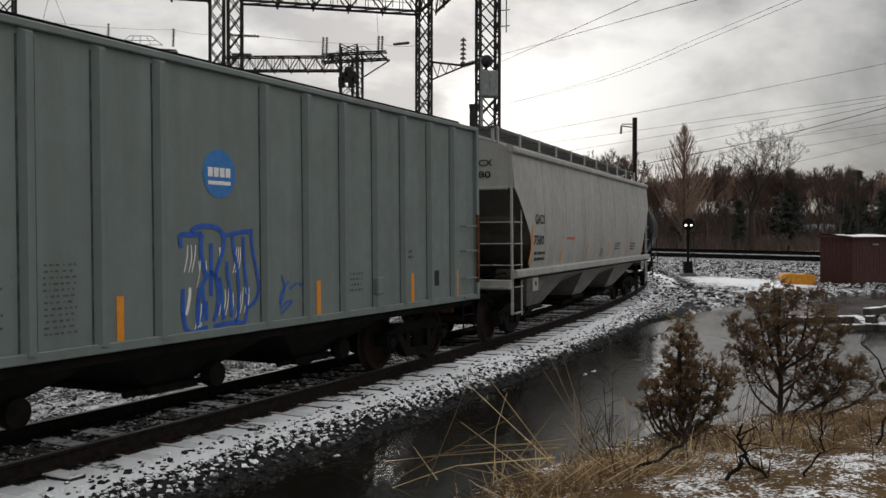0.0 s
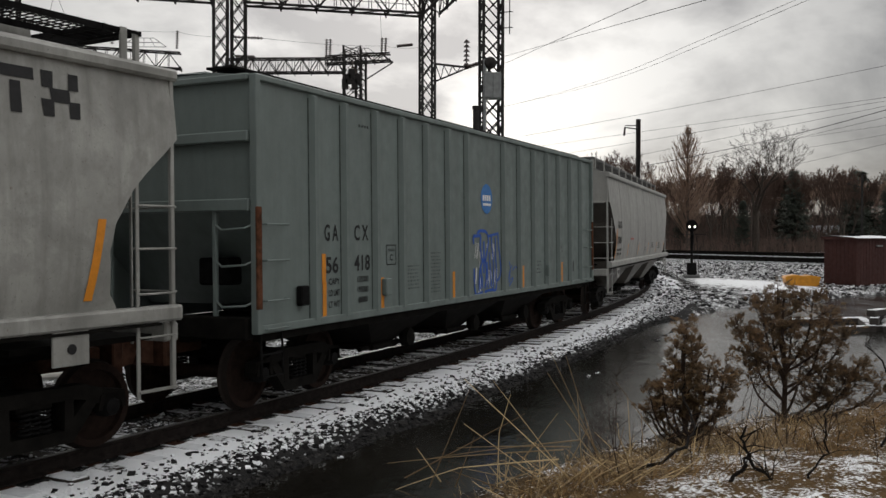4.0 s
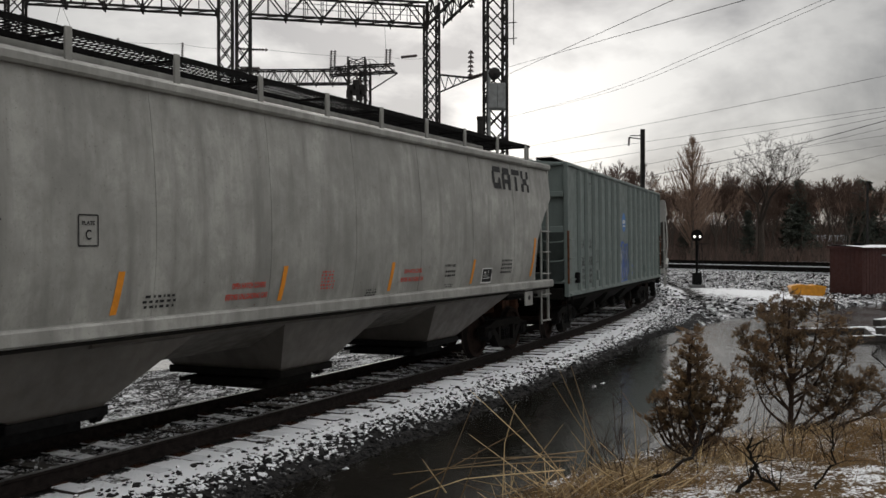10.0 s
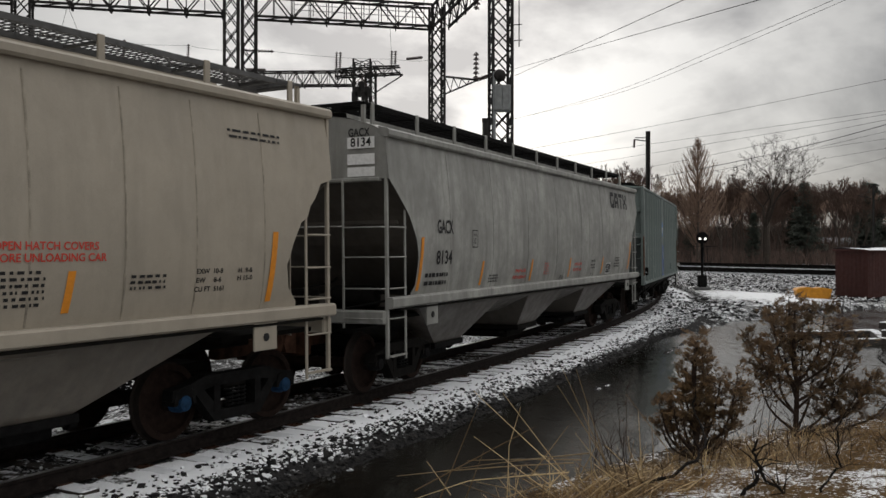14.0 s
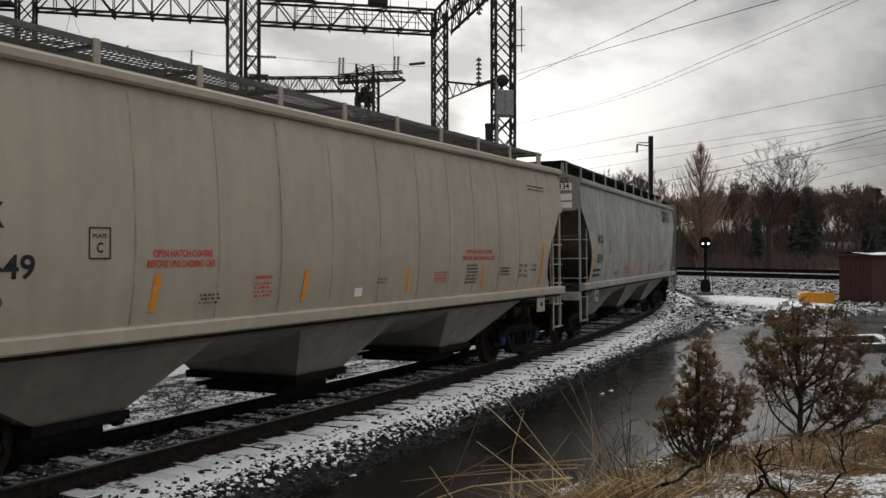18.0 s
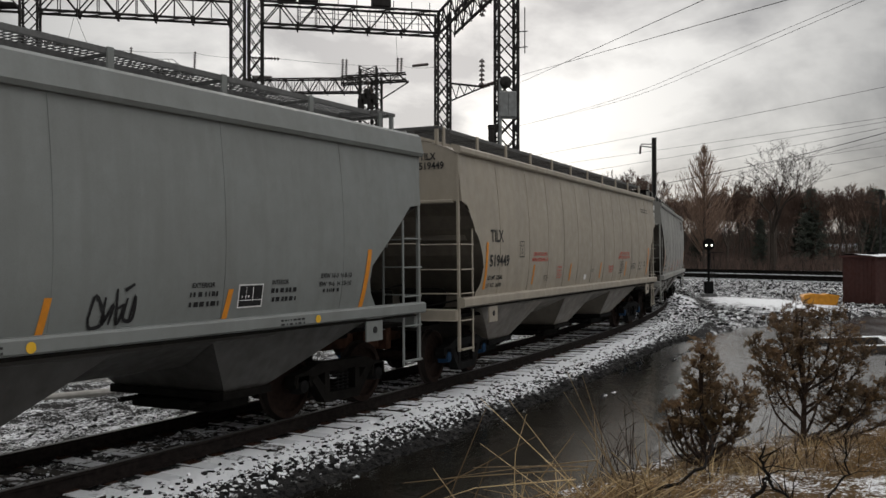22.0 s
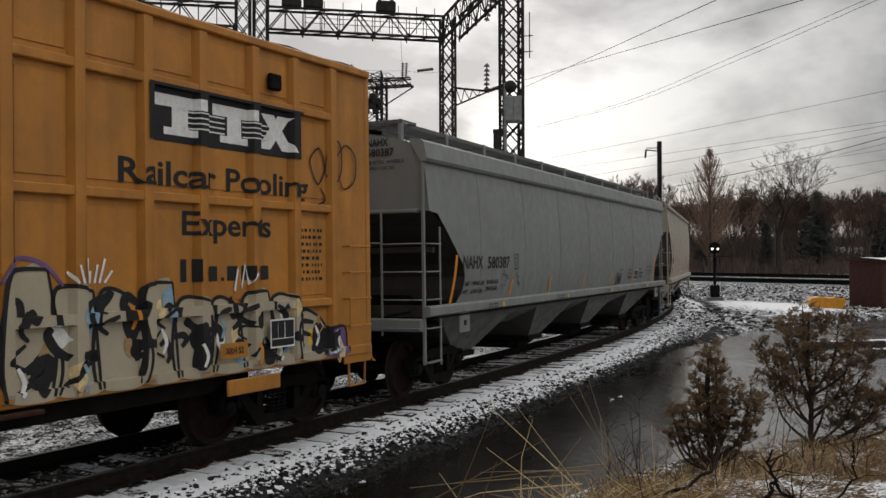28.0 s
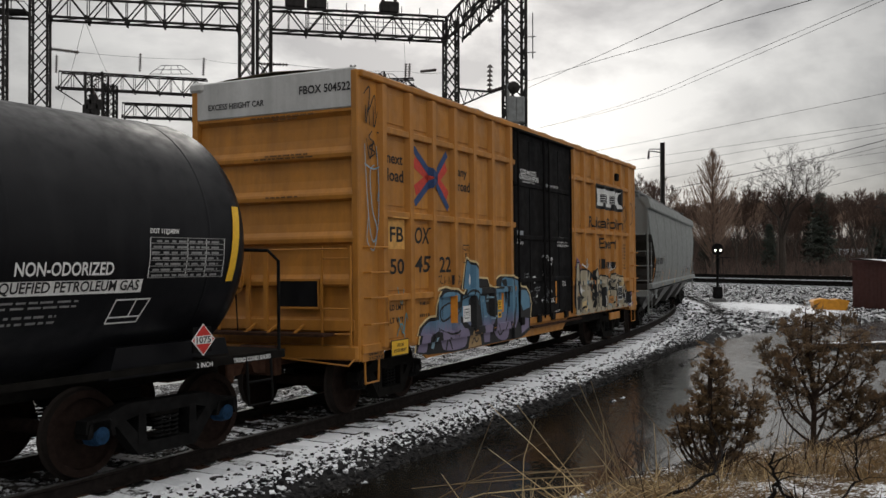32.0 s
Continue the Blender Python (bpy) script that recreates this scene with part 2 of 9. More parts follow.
# ---------------------------------------------------------------- building helpers
class Mesh:
    """Collects vertices and faces of one mesh."""

    def __init__(self):
        self.v, self.f, self.mi, self.cur = [], [], [], 0

    def add(self, vs, fs):
        o = len(self.v)
        self.v += [tuple(p) for p in vs]
        self.f += [tuple(i + o for i in f) for f in fs]
        self.mi += [self.cur] * len(fs)
        return self

    def box(self, x0, x1, y0, y1, z0, z1, c=0.0):
        """A box, its edges cut by c."""
        if x0 > x1: x0, x1 = x1, x0
        if y0 > y1: y0, y1 = y1, y0
        if z0 > z1: z0, z1 = z1, z0
        if c <= 0:
            vs = [(x, y, z) for x in (x0, x1) for y in (y0, y1) for z in (z0, z1)]
            return self.add(vs, [(0, 1, 3, 2), (4, 6, 7, 5), (0, 4, 5, 1), (2, 3, 7, 6), (0, 2, 6, 4), (1, 5, 7, 3)])
        c = min(c, (x1 - x0) * 0.45, (y1 - y0) * 0.45, (z1 - z0) * 0.45)
        vs, ids = [], {}
        for i, x in enumerate((x0, x1)):
            for j, y in enumerate((y0, y1)):
                for k, z in enumerate((z0, z1)):
                    sx, sy, sz = (c, -c)[i], (c, -c)[j], (c, -c)[k]
                    for a, p in enumerate(((x, y + sy, z + sz), (x + sx, y, z + sz), (x + sx, y + sy, z))):
                        ids[i, j, k, a] = len(vs)
                        vs.append(p)
        q = lambda *k: ids[k]
        fs = []
        for i in (0, 1):
            a = [q(i, 0, 0, 0), q(i, 0, 1, 0), q(i, 1, 1, 0), q(i, 1, 0, 0)]
            b = [q(0, i, 0, 1), q(1, i, 0, 1), q(1, i, 1, 1), q(0, i, 1, 1)]
            d = [q(0, 0, i, 2), q(0, 1, i, 2), q(1, 1, i, 2), q(1, 0, i, 2)]
            fs += [s if i == 0 else s[::-1] for s in (a, b, d)]
        for j in (0, 1):
            for k in (0, 1):
                fs.append([q(0, j, k, 1), q(0, j, k, 2), q(1, j, k, 2), q(1, j, k, 1)][::1 if j == k else -1])
                fs.append([q(j, 0, k, 0), q(j, 0, k, 2), q(j, 1, k, 2), q(j, 1, k, 0)][::-1 if j == k else 1])
                fs.append([q(j, k, 0, 0), q(j, k, 0, 1), q(j, k, 1, 1), q(j, k, 1, 0)][::1 if j == k else -1])
        for i in (0, 1):
            for j in (0, 1):
                for k in (0, 1):
                    fs.append([q(i, j, k, 0), q(i, j, k, 1), q(i, j, k, 2)][::1 if (i + j + k) % 2 else -1])
        return self.add(vs, fs)

    def bar(self, a, b, r, n=6, r2=None, caps=True):
        """A round bar from a to b."""
        a, b = Vector(a), Vector(b)
        d = b - a
        if d.length < 1e-6:
            return self
        t = d.normalized()
        u = t.orthogonal().normalized()
        w = t.cross(u)
        r2 = r if r2 is None else r2
        vs = []
        for p, rr in ((a, r), (b, r2)):
            vs += [p + (u * math.cos(i * math.tau / n) + w * math.sin(i * math.tau / n)) * rr for i in range(n)]
        fs = [(i, (i + 1) % n, n + (i + 1) % n, n + i) for i in range(n)]
        if caps:
            fs += [tuple(range(n))[::-1], tuple(range(n, 2 * n))]
        return self.add(vs, fs)

    def beam(self, a, b, w, h, up=(0, 0, 1)):
        """A square bar from a to b, w wide and h high."""
        a, b = Vector(a), Vector(b)
        t = (b - a).normalized()
        u = Vector(up)
        if abs(t.dot(u)) > 0.98:
            u = Vector((1, 0, 0))
        s = t.cross(u).normalized()
        u = s.cross(t)
        vs = [p + s * (i * w / 2) + u * (j * h / 2) for p in (a, b) for i, j in ((-1, -1), (1, -1), (1, 1), (-1, 1))]
        return self.add(vs, [(0, 3, 2, 1), (4, 5, 6, 7), (0, 1, 5, 4), (1, 2, 6, 5), (2, 3, 7, 6), (3, 0, 4, 7)])

    def tube(self, pts, r, n=6):
        """A bent round bar through pts; r may be a list."""
        pts = [Vector(p) for p in pts]
        rs = r if isinstance(r, (list, tuple)) else [r] * len(pts)
        vs, fs = [], []
        u = None
        for i, p in enumerate(pts):
            t = (pts[min(i + 1, len(pts) - 1)] - pts[max(i - 1, 0)]).normalized()
            u = t.orthogonal().normalized() if u is None else (u - t * u.dot(t)).normalized()
            w = t.cross(u)
            vs += [p + (u * math.cos(k * math.tau / n) + w * math.sin(k * math.tau / n)) * rs[i] for k in range(n)]
            if i:
                o = (i - 1) * n
                fs += [(o + k, o + (k + 1) % n, o + n + (k + 1) % n, o + n + k) for k in range(n)]
        fs += [tuple(range(n))[::-1], tuple(range(len(vs) - n, len(vs)))]
        return self.add(vs, fs)

    def lathe(self, prof, n=24, axis="y", at=(0, 0, 0)):
        """A turned shape: prof of (radius, place along the axis)."""
        vs, fs = [], []
        for r, h in prof:
            for k in range(n):
                c, s = r * math.cos(k * math.tau / n), r * math.sin(k * math.tau / n)
                p = {"x": (h, c, s), "y": (c, h, s), "z": (c, s, h)}[axis]
                vs.append((p[0] + at[0], p[1] + at[1], p[2] + at[2]))
        for i in range(len(prof) - 1):
            fs += [(i * n + k, i * n + (k + 1) % n, (i + 1) * n + (k + 1) % n, (i + 1) * n + k) for k in range(n)]
        if prof[0][0] < 0.05:
            fs.append(tuple(range(n))[::-1])
        if prof[-1][0] < 0.05:
            fs.append(tuple(range((len(prof) - 1) * n, len(prof) * n)))
        return self.add(vs, fs)

    def prism(self, poly, y0, y1):
        """A plate: polygon of (x, z), from y0 to y1."""
        n = len(poly)
        vs = [(x, y0, z) for x, z in poly] + [(x, y1, z) for x, z in poly]
        fs = [tuple(range(n)), tuple(range(n, 2 * n))[::-1]] + [(i, n + i, n + (i + 1) % n, (i + 1) % n) for i in range(n)]
        return self.add(vs, fs)

    def grid(self, rows, closed=False):
        nu = len(rows[0])
        vs = [p for r in rows for p in r]
        fs = []
        for i in range(len(rows) - 1):
            for j in range(nu if closed else nu - 1):
                k = (j + 1) % nu
                fs.append((i * nu + j, i * nu + k, (i + 1) * nu + k, (i + 1) * nu + j))
        return self.add(vs, fs)

    def data(self, name, mats, smooth=False):
        me = bpy.data.meshes.new(name)
        me.from_pydata(self.v, [], self.f)
        for m in mats if isinstance(mats, (list, tuple)) else [mats]:
            me.materials.append(m)
        if any(self.mi):
            me.polygons.foreach_set("material_index", self.mi)
        bm = bmesh.new()
        bm.from_mesh(me)
        bmesh.ops.recalc_face_normals(bm, faces=bm.faces)
        bm.to_mesh(me)
        bm.free()
        if smooth:
            me.polygons.foreach_set("use_smooth", [True] * len(me.polygons))
            try:
                me.set_sharp_from_angle(angle=radians(smooth if smooth > 1 else 35))
            except AttributeError:
                pass
        me.update()
        return me


def part(name, mesh, material, parent=None, label="", smooth=False, at=None):
    """Links a Mesh (or mesh data) as one object under its thing or part."""
    ob = new(name, mesh.data(name, material, smooth) if isinstance(mesh, Mesh) else mesh)
    if parent is not None:
        ob.parent = parent
    if at is not None:
        ob.matrix_basis = at
    return tagged(ob, label, kind="stuff" if name in ("small_print", "bracing", "web", "lacing") else "")


def thing(name, label, category, m=None, group="", kind=""):
    ob = new(name)
    ob.empty_display_size = 0.3
    if m is not None:
        ob.matrix_basis = m
    return tagged(ob, label, category, group, kind)


FONT_CACHE = {}


def glyphs(text, size, squeeze=1.0, space=1.0):
    """Flat outline of a line of text: vertices (u, v) and faces, centred."""
    key = (text, size, squeeze, space)
    if key not in FONT_CACHE:
        cu = bpy.data.curves.new("letters", "FONT")
        cu.body, cu.size, cu.align_x, cu.align_y, cu.resolution_u, cu.space_character = text, size, "CENTER", "CENTER", 3, space
        cu.offset = 0.019 * size
        ob = bpy.data.objects.new("letters", cu)
        scene.collection.objects.link(ob)
        dg = bpy.context.evaluated_depsgraph_get()
        me = ob.evaluated_get(dg).to_mesh()
        vs = [(v.co.x * squeeze, v.co.y) for v in me.vertices]
        fs = [tuple(p.vertices) for p in me.polygons]
        ob.evaluated_get(dg).to_mesh_clear()
        bpy.data.objects.remove(ob)
        bpy.data.curves.remove(cu)
        FONT_CACHE[key] = (vs, fs)
    return FONT_CACHE[key]


# ---------------------------------------------------------------- the line of the track
RAIL_X0, RAIL_Y0, RAIL_TH, RAIL_K, RAIL_DK, CANT = -3.4359, 12.0, 0.49625, -0.004083, -0.000132, 0.0109
_S0, _DS = -130.0, 0.25
_S = np.arange(_S0, 160.0, _DS)
_H = RAIL_TH + RAIL_K * _S + 0.5 * RAIL_DK * np.clip(_S, 0, 75) ** 2 + RAIL_DK * 75 * np.clip(_S - 75, 0, None)
_X = np.concatenate([[0], np.cumsum((np.sin(_H[1:]) + np.sin(_H[:-1])) * 0.5 * _DS)])
_Y = np.concatenate([[0], np.cumsum((np.cos(_H[1:]) + np.cos(_H[:-1])) * 0.5 * _DS)])
_i0 = int(round(-_S0 / _DS))
_X, _Y = _X - _X[_i0] + RAIL_X0, _Y - _Y[_i0] + RAIL_Y0


def line(s, b=0.0):
    """A place at s metres along the track and b metres to its right."""
    x, y, h = np.interp(s, _S, _X), np.interp(s, _S, _Y), np.interp(s, _S, _H)
    return float(x + b * np.cos(h)), float(y - b * np.sin(h)), float(h)


def line_pose(s, b=0.0, z=0.0):
    """Local +x along the track, +y to its left."""
    x, y, h = line(s, b)
    return pose(x, y, z, 0, 0, 90 - math.degrees(h))


def track_coords(x, y):
    """The nearest s and the distance to the right, for arrays."""
    x, y = np.asarray(x, float), np.asarray(y, float)
    step = 4
    d = (x[:, None] - _X[None, ::step]) ** 2 + (y[:, None] - _Y[None, ::step]) ** 2
    i = np.argmin(d, 1) * step
    h = _H[i]
    dx, dy = x - _X[i], y - _Y[i]
    return _S[i] + dx * np.sin(h) + dy * np.cos(h), dx * np.cos(h) - dy * np.sin(h)


# ---------------------------------------------------------------- ground, water, track
def ground_material():
    m = Mat("snowy_ground", 0.85, 0, 0.05)
    at = m.node("ShaderNodeAttribute")
    at.attribute_name = "cover"
    sep = m.node("ShaderNodeSeparateColor")
    m.link(at.outputs["Color"], sep.inputs[0])
    snow, grass, wet = sep.outputs[0], sep.outputs[1], sep.outputs[2]
    n1 = m.noise(1.9, 6, 0.70, (1, 0.62, 1), True, w=0.3)
    n2 = m.noise(8.0, 4, 0.70, world_space=True)
    n3 = m.noise(24.0, 3, 0.6, world_space=True)
    mixed = m.math("ADD", m.math("MULTIPLY", n1, 0.38), m.math("ADD", m.math("MULTIPLY", n2, 0.24), m.math("MULTIPLY", n3, 0.38)))
    thr = m.math("SUBTRACT", 0.685, m.math("MULTIPLY", snow, 0.37))
    fac = m.ramp(m.math("SUBTRACT", mixed, thr), -0.012, 0.03)
    stone = m.mix(n3, (0.010, 0.010, 0.011), (0.050, 0.048, 0.047))
    litter = m.mix(m.noise(11, 4, 0.7, (1, 0.35, 1), True), (0.035, 0.022, 0.011), (0.15, 0.095, 0.042))
    base = m.mix(grass, stone, litter)
    base = m.mix(m.math("MULTIPLY", wet, 0.75), base, (0.012, 0.012, 0.012))
    white = m.mix(n2, (0.80, 0.82, 0.85), (0.90, 0.91, 0.93))
    m.col(m.mix(fac, base, white))
    m.rgh(m.ramp(wet, 0, 1, 0.88, 0.45))
    m.bump(m.math("ADD", n3, m.math("MULTIPLY", fac, 0.35)), 0.8, 0.05)
    return m.m


def shore_near(x):
    return np.interp(x, [-30, -3, 0.4, 1.4, 2.55, 3.6, 7.9, 16, 40, 90], [-40, 4.6, 9.8, 11.0, 12.2, 13.1, 15.6, 18.5, 24, 40])


def shore_far(x):
    return np.interp(x, [4, 9.4, 11.2, 13, 20, 30, 90], [24.5, 31.5, 34.2, 35.5, 42, 47, 60])


def smooth(a, b, x):
    t = np.clip((x - a) / (b - a), 0, 1)
    return t * t * (3 - 2 * t)


def wobble(x, y, f, seed):
    return (np.sin(x * f + seed) * np.cos(y * f * 1.3 + seed * 2.1) + 0.5 * np.sin(x * f * 2.3 + y * f * 1.7 + seed * 3.7)
            + 0.35 * np.cos(x * f * 4.1 - y * f * 3.3 + seed)) / 1.85


def ground_z(x, y):
    """Height of the ground and its cover (snow, litter, wet)."""
    x, y = np.asarray(x, float), np.asarray(y, float)
    s, b = track_coords(x, y)
    wob = wobble(x, y, 1.1, 1.0)
    fine = wobble(x, y, 5.3, 4.0)
    land = -0.27 + 0.05 * wobble(x, y, 0.35, 2.0) + 0.02 * fine
    snow = np.full_like(x, 0.44)
    grass = np.zeros_like(x)
    wet = np.zeros_like(x)
    # far embankment of the two through tracks
    u = (x - 26.2) * 0.876 + (y - 93.0) * 0.482
    lift = smooth(-26, -4, u)
    land = land + lift * 0.08
    snow = snow + 0.02 * lift
    # low wet flats behind the train
    flat = smooth(4.6, 6.2, -b + 0.7 * wob) * (1 - smooth(15, 22, -b)) * smooth(-0.2, 0.35, wobble(x, y, 0.30, 5.5) + 0.25)
    land = land - 0.30 * flat
    # pond before the train
    edge = 2.75 + 0.10 * fine + 0.12 * wob + 0.01 * np.clip(s, 0, 40)
    pond = smooth(0, 0.9, b - edge) * smooth(-0.5, 0.9, y - shore_near(x) + 0.35 * wob + 0.1 * fine) * smooth(-0.4, 0.8, shore_far(x) - y + 0.5 * wob + 0.1 * fine)
    # the bank on which the camera stands
    d = (shore_near(x) - y) * 0.75
    on_bank = smooth(-0.6, 0.4, d) * (b > 2.0)
    bank = -0.42 + 0.11 * np.clip(d, 0, 9) + 0.05 * wob + 0.03 * fine
    land = land * (1 - on_bank) + bank * on_bank
    snow = snow * (1 - on_bank) + (0.43 + 0.18 * wob) * on_bank
    grass = on_bank * smooth(0.1, 0.8, d)
    z = land * (1 - pond) + (-0.78) * pond
    wet = np.maximum(pond, flat)
    # the ballast bed
    bed = -0.205 + 0.012 * fine
    pond2 = smooth(-0.5, 0.9, y - shore_near(x)) * smooth(-0.4, 0.8, shore_far(x) - y)
    slope = np.where(b > 0, bed - (0.06 + 0.36 * pond2) * smooth(1.70, 3.05, b + 0.10 * fine + 0.08 * wob), bed - 0.10 * smooth(1.7, 3.2, -b))
    in_bed = 1 - np.where(b > 0, smooth(2.95, 3.3, b), smooth(2.9, 3.6, -b))
    z = z * (1 - in_bed) + np.where(in_bed > 0, slope, 0) * in_bed
    shoulder = np.where(b > 0, smooth(0.82, 1.0, b) * (1 - smooth(1.90, 2.30, b + 0.30 * (1 - smooth(-2, 6, s)) + 0.12 * wob + 0.10 * fine)), smooth(0.9, 1.3, -b))
    snow = snow * (1 - in_bed) + in_bed * (0.22 + 0.22 * (1 - smooth(0.55, 0.70, np.abs(b))) + np.where(b > 0, 0.82, 0.28) * shoulder - 0.30 * smooth(1.75, 2.15, b) * pond2)
    wet = np.maximum(wet * (1 - in_bed), in_bed * (0.35 * (1 - shoulder)))
    wet = np.maximum(wet, smooth(1.95, 2.35, b) * in_bed * pond2)
    mound = np.exp(-(((x - 16.6) / 2.6) ** 2 + ((y - 48.5) / 6.0) ** 2))
    snow = snow + 0.40 * mound
    z = z + 0.12 * mound * (1 - in_bed)
    return z, snow, grass, wet


def steps(*spans):
    out = []
    for a, b, d in spans:
        out += list(np.arange(a, b - d * 0.5, d))
    return np.array(out + [spans[-1][1]])


def build_ground():
    gx = steps((-900, -100, 100), (-100, -20, 5), (-20, -8, 0.5), (-8, 9, 0.16), (9, 30, 0.5), (30, 100, 4), (100, 900, 100))
    gy = steps((-300, -20, 40), (-20, 2, 1.5), (2, 26, 0.16), (26, 50, 0.4), (50, 130, 2.0), (130, 330, 20), (330, 1500, 130))
    X, Y = np.meshgrid(gx, gy)
    z, snow, grass, wet = [np.concatenate(c) for c in zip(*[ground_z(X.ravel()[i:i + 4000], Y.ravel()[i:i + 4000]) for i in range(0, X.size, 4000)])]
    nx, ny = len(gx), len(gy)
    idx = np.arange(nx * ny).reshape(ny, nx)
    quads = np.stack([idx[:-1, :-1], idx[:-1, 1:], idx[1:, 1:], idx[1:, :-1]], -1).reshape(-1, 4)
    me = bpy.data.meshes.new("ground")
    me.from_pydata(np.stack([X.ravel(), Y.ravel(), z], -1).tolist(), [], quads.tolist())
    at = me.color_attributes.new("cover", "FLOAT_COLOR", "POINT")
    at.data.foreach_set("color", np.stack([snow, grass, wet, np.ones_like(z)], -1).ravel())
    me.materials.append(ground_material())
    me.polygons.foreach_set("use_smooth", [True] * len(me.polygons))
    tagged(new("ground", me), "snow-patched gravel ground with a grassy bank", "ground", kind="structure")
    m = Mat("pond_water", 0.04, 0, 0.5)
    m.b.inputs["IOR"].default_value = 1.7
    m.col(m.mix(m.noise(0.6, 3, world_space=True), (0.006, 0.006, 0.005), (0.014, 0.012, 0.009)))
    m.bump(m.noise(3.4, 3, 0.6, (1, 0.45, 1), True), 0.40, 0.04)
    m.rgh(m.ramp(m.noise(0.5, 4, 0.6, (1, 0.3, 1), True), 0.35, 0.7, 0.10, 0.26))
    w = Mesh().add([(-200, -20, -0.42), (200, -20, -0.42), (200, 62, -0.42), (-200, 62, -0.42)], [(0, 1, 2, 3)])
    tagged(part("water", w, m.m), "still dark flood water along the ballast", "water", kind="structure")


build_ground()

RAILSTEEL = plain("rail_steel", (0.014, 0.011, 0.010), 0.8, 0.0, 0.5, 12)
RAILTOP = plain("rail_head", (0.10, 0.098, 0.095), 0.45, 0.7, 0.3, 15)


def tie_material():
    m = Mat("snowy_tie", 0.85, 0, 0.08)
    wood = m.mix(m.noise(6, 5, 0.6, (6, 0.8, 3)), (0.020, 0.017, 0.015), (0.06, 0.052, 0.045))
    co = m.node("ShaderNodeSeparateXYZ")
    m.link(m.node("ShaderNodeTexCoord").outputs["Object"], co.inputs[0])
    outer = m.ramp(m.math("ABSOLUTE", co.outputs[1]), 0.50, 0.95, 0.12, 0.27)
    n = m.noise(9.0, 4, 0.65, world_space=True)
    fac = m.ramp(m.math("ADD", m.math("ADD", n, outer), m.math("MULTIPLY", m.rand(), 0.26)), 0.70, 0.80)
    fac = m.math("MULTIPLY", fac, m.ramp(m.up(), 0.3, 0.7))
    m.col(m.mix(fac, wood, m.mix(n, (0.50, 0.52, 0.55), (0.84, 0.85, 0.87))))
    m.bump(n, 0.5, 0.02)
    return m.m


def build_track():
    track = thing("railroad_track", "curving single railroad track with snow-dusted ties", "railroad track", kind="structure")
    prof = [(-0.075, -0.18), (0.075, -0.18), (0.075, -0.165), (0.012, -0.14), (0.012, -0.05), (0.037, -0.035), (0.036, -0.006), (0.028, 0.0),
            (-0.028, 0.0), (-0.036, -0.006), (-0.037, -0.035), (-0.012, -0.05), (-0.012, -0.14), (-0.075, -0.165)]
    for side in (1, -1):
        me = Mesh()
        rows = []
        for s in np.arange(-60, 112, 0.8):
            x, y, h = line(s, side * 0.754)
            c, n = math.cos(h), -math.sin(h)
            rows.append([(x + c * a, y + n * a, z + side * 0.754 * CANT) for a, z in prof])
        me.grid(rows, closed=True)
        k = len(prof)
        me.mi = [1 if (i % k) in (6, 7, 8) else 0 for i in range(len(me.f))]
        part("rail", me, [RAILSTEEL, RAILTOP], track)
    tie = Mesh().box(-0.115, 0.115, -1.30, 1.30, -0.34, -0.168, 0.012).data("tie", tie_material())
    plate = Mesh().box(-0.09, 0.09, -0.17, 0.17, -0.170, -0.156, 0.004)
    for a in (-0.05, 0.05):
        for b in (-0.095, 0.095):
            plate.box(a - 0.012, a + 0.012, b - 0.014, b + 0.014, -0.16, -0.14)
    plate = plate.data("tie_plate", RUSTY)
    rng = random.Random(4)
    for i, s in enumerate(np.arange(-13.0, 80.0, 0.545)):
        t = part("tie", tie, None, track, at=line_pose(s + rng.uniform(-0.05, 0.05), rng.uniform(-0.10, 0.06), rng.uniform(-0.030, 0.004)) @ pose(0, 0, 0, 0.5 * rng.uniform(-1, 1), 0, rng.uniform(-2.6, 2.6)))
        if s < 24:
            for side in (1, -1):
                part("tie_plate", plate, None, t, at=pose(0, side * 0.754, 0))


build_track()


def stone_material():
    m = Mat("ballast_stone", 0.85, 0, 0.08)
    grey = m.mix(m.island(), (0.010, 0.010, 0.011), (0.05, 0.048, 0.046))
    fac = m.math("MULTIPLY", m.ramp(m.math("ADD", m.up(), m.math("MULTIPLY", m.noise(6, 3, world_space=True), 1.1)), 0.45, 0.75), m.ramp(m.island(), 0.42, 0.46))
    place = m.node("ShaderNodeSeparateXYZ")
    m.link(m.node("ShaderNodeNewGeometry").outputs["Position"], place.inputs[0])
    fac = m.math("MULTIPLY", fac, m.ramp(m.math("ADD", place.outputs[2], m.math("MULTIPLY", m.noise(3, 3, world_space=True), 0.10)), -0.29, -0.23))
    m.col(m.mix(fac, grey, (0.84, 0.86, 0.88)))
    return m.m


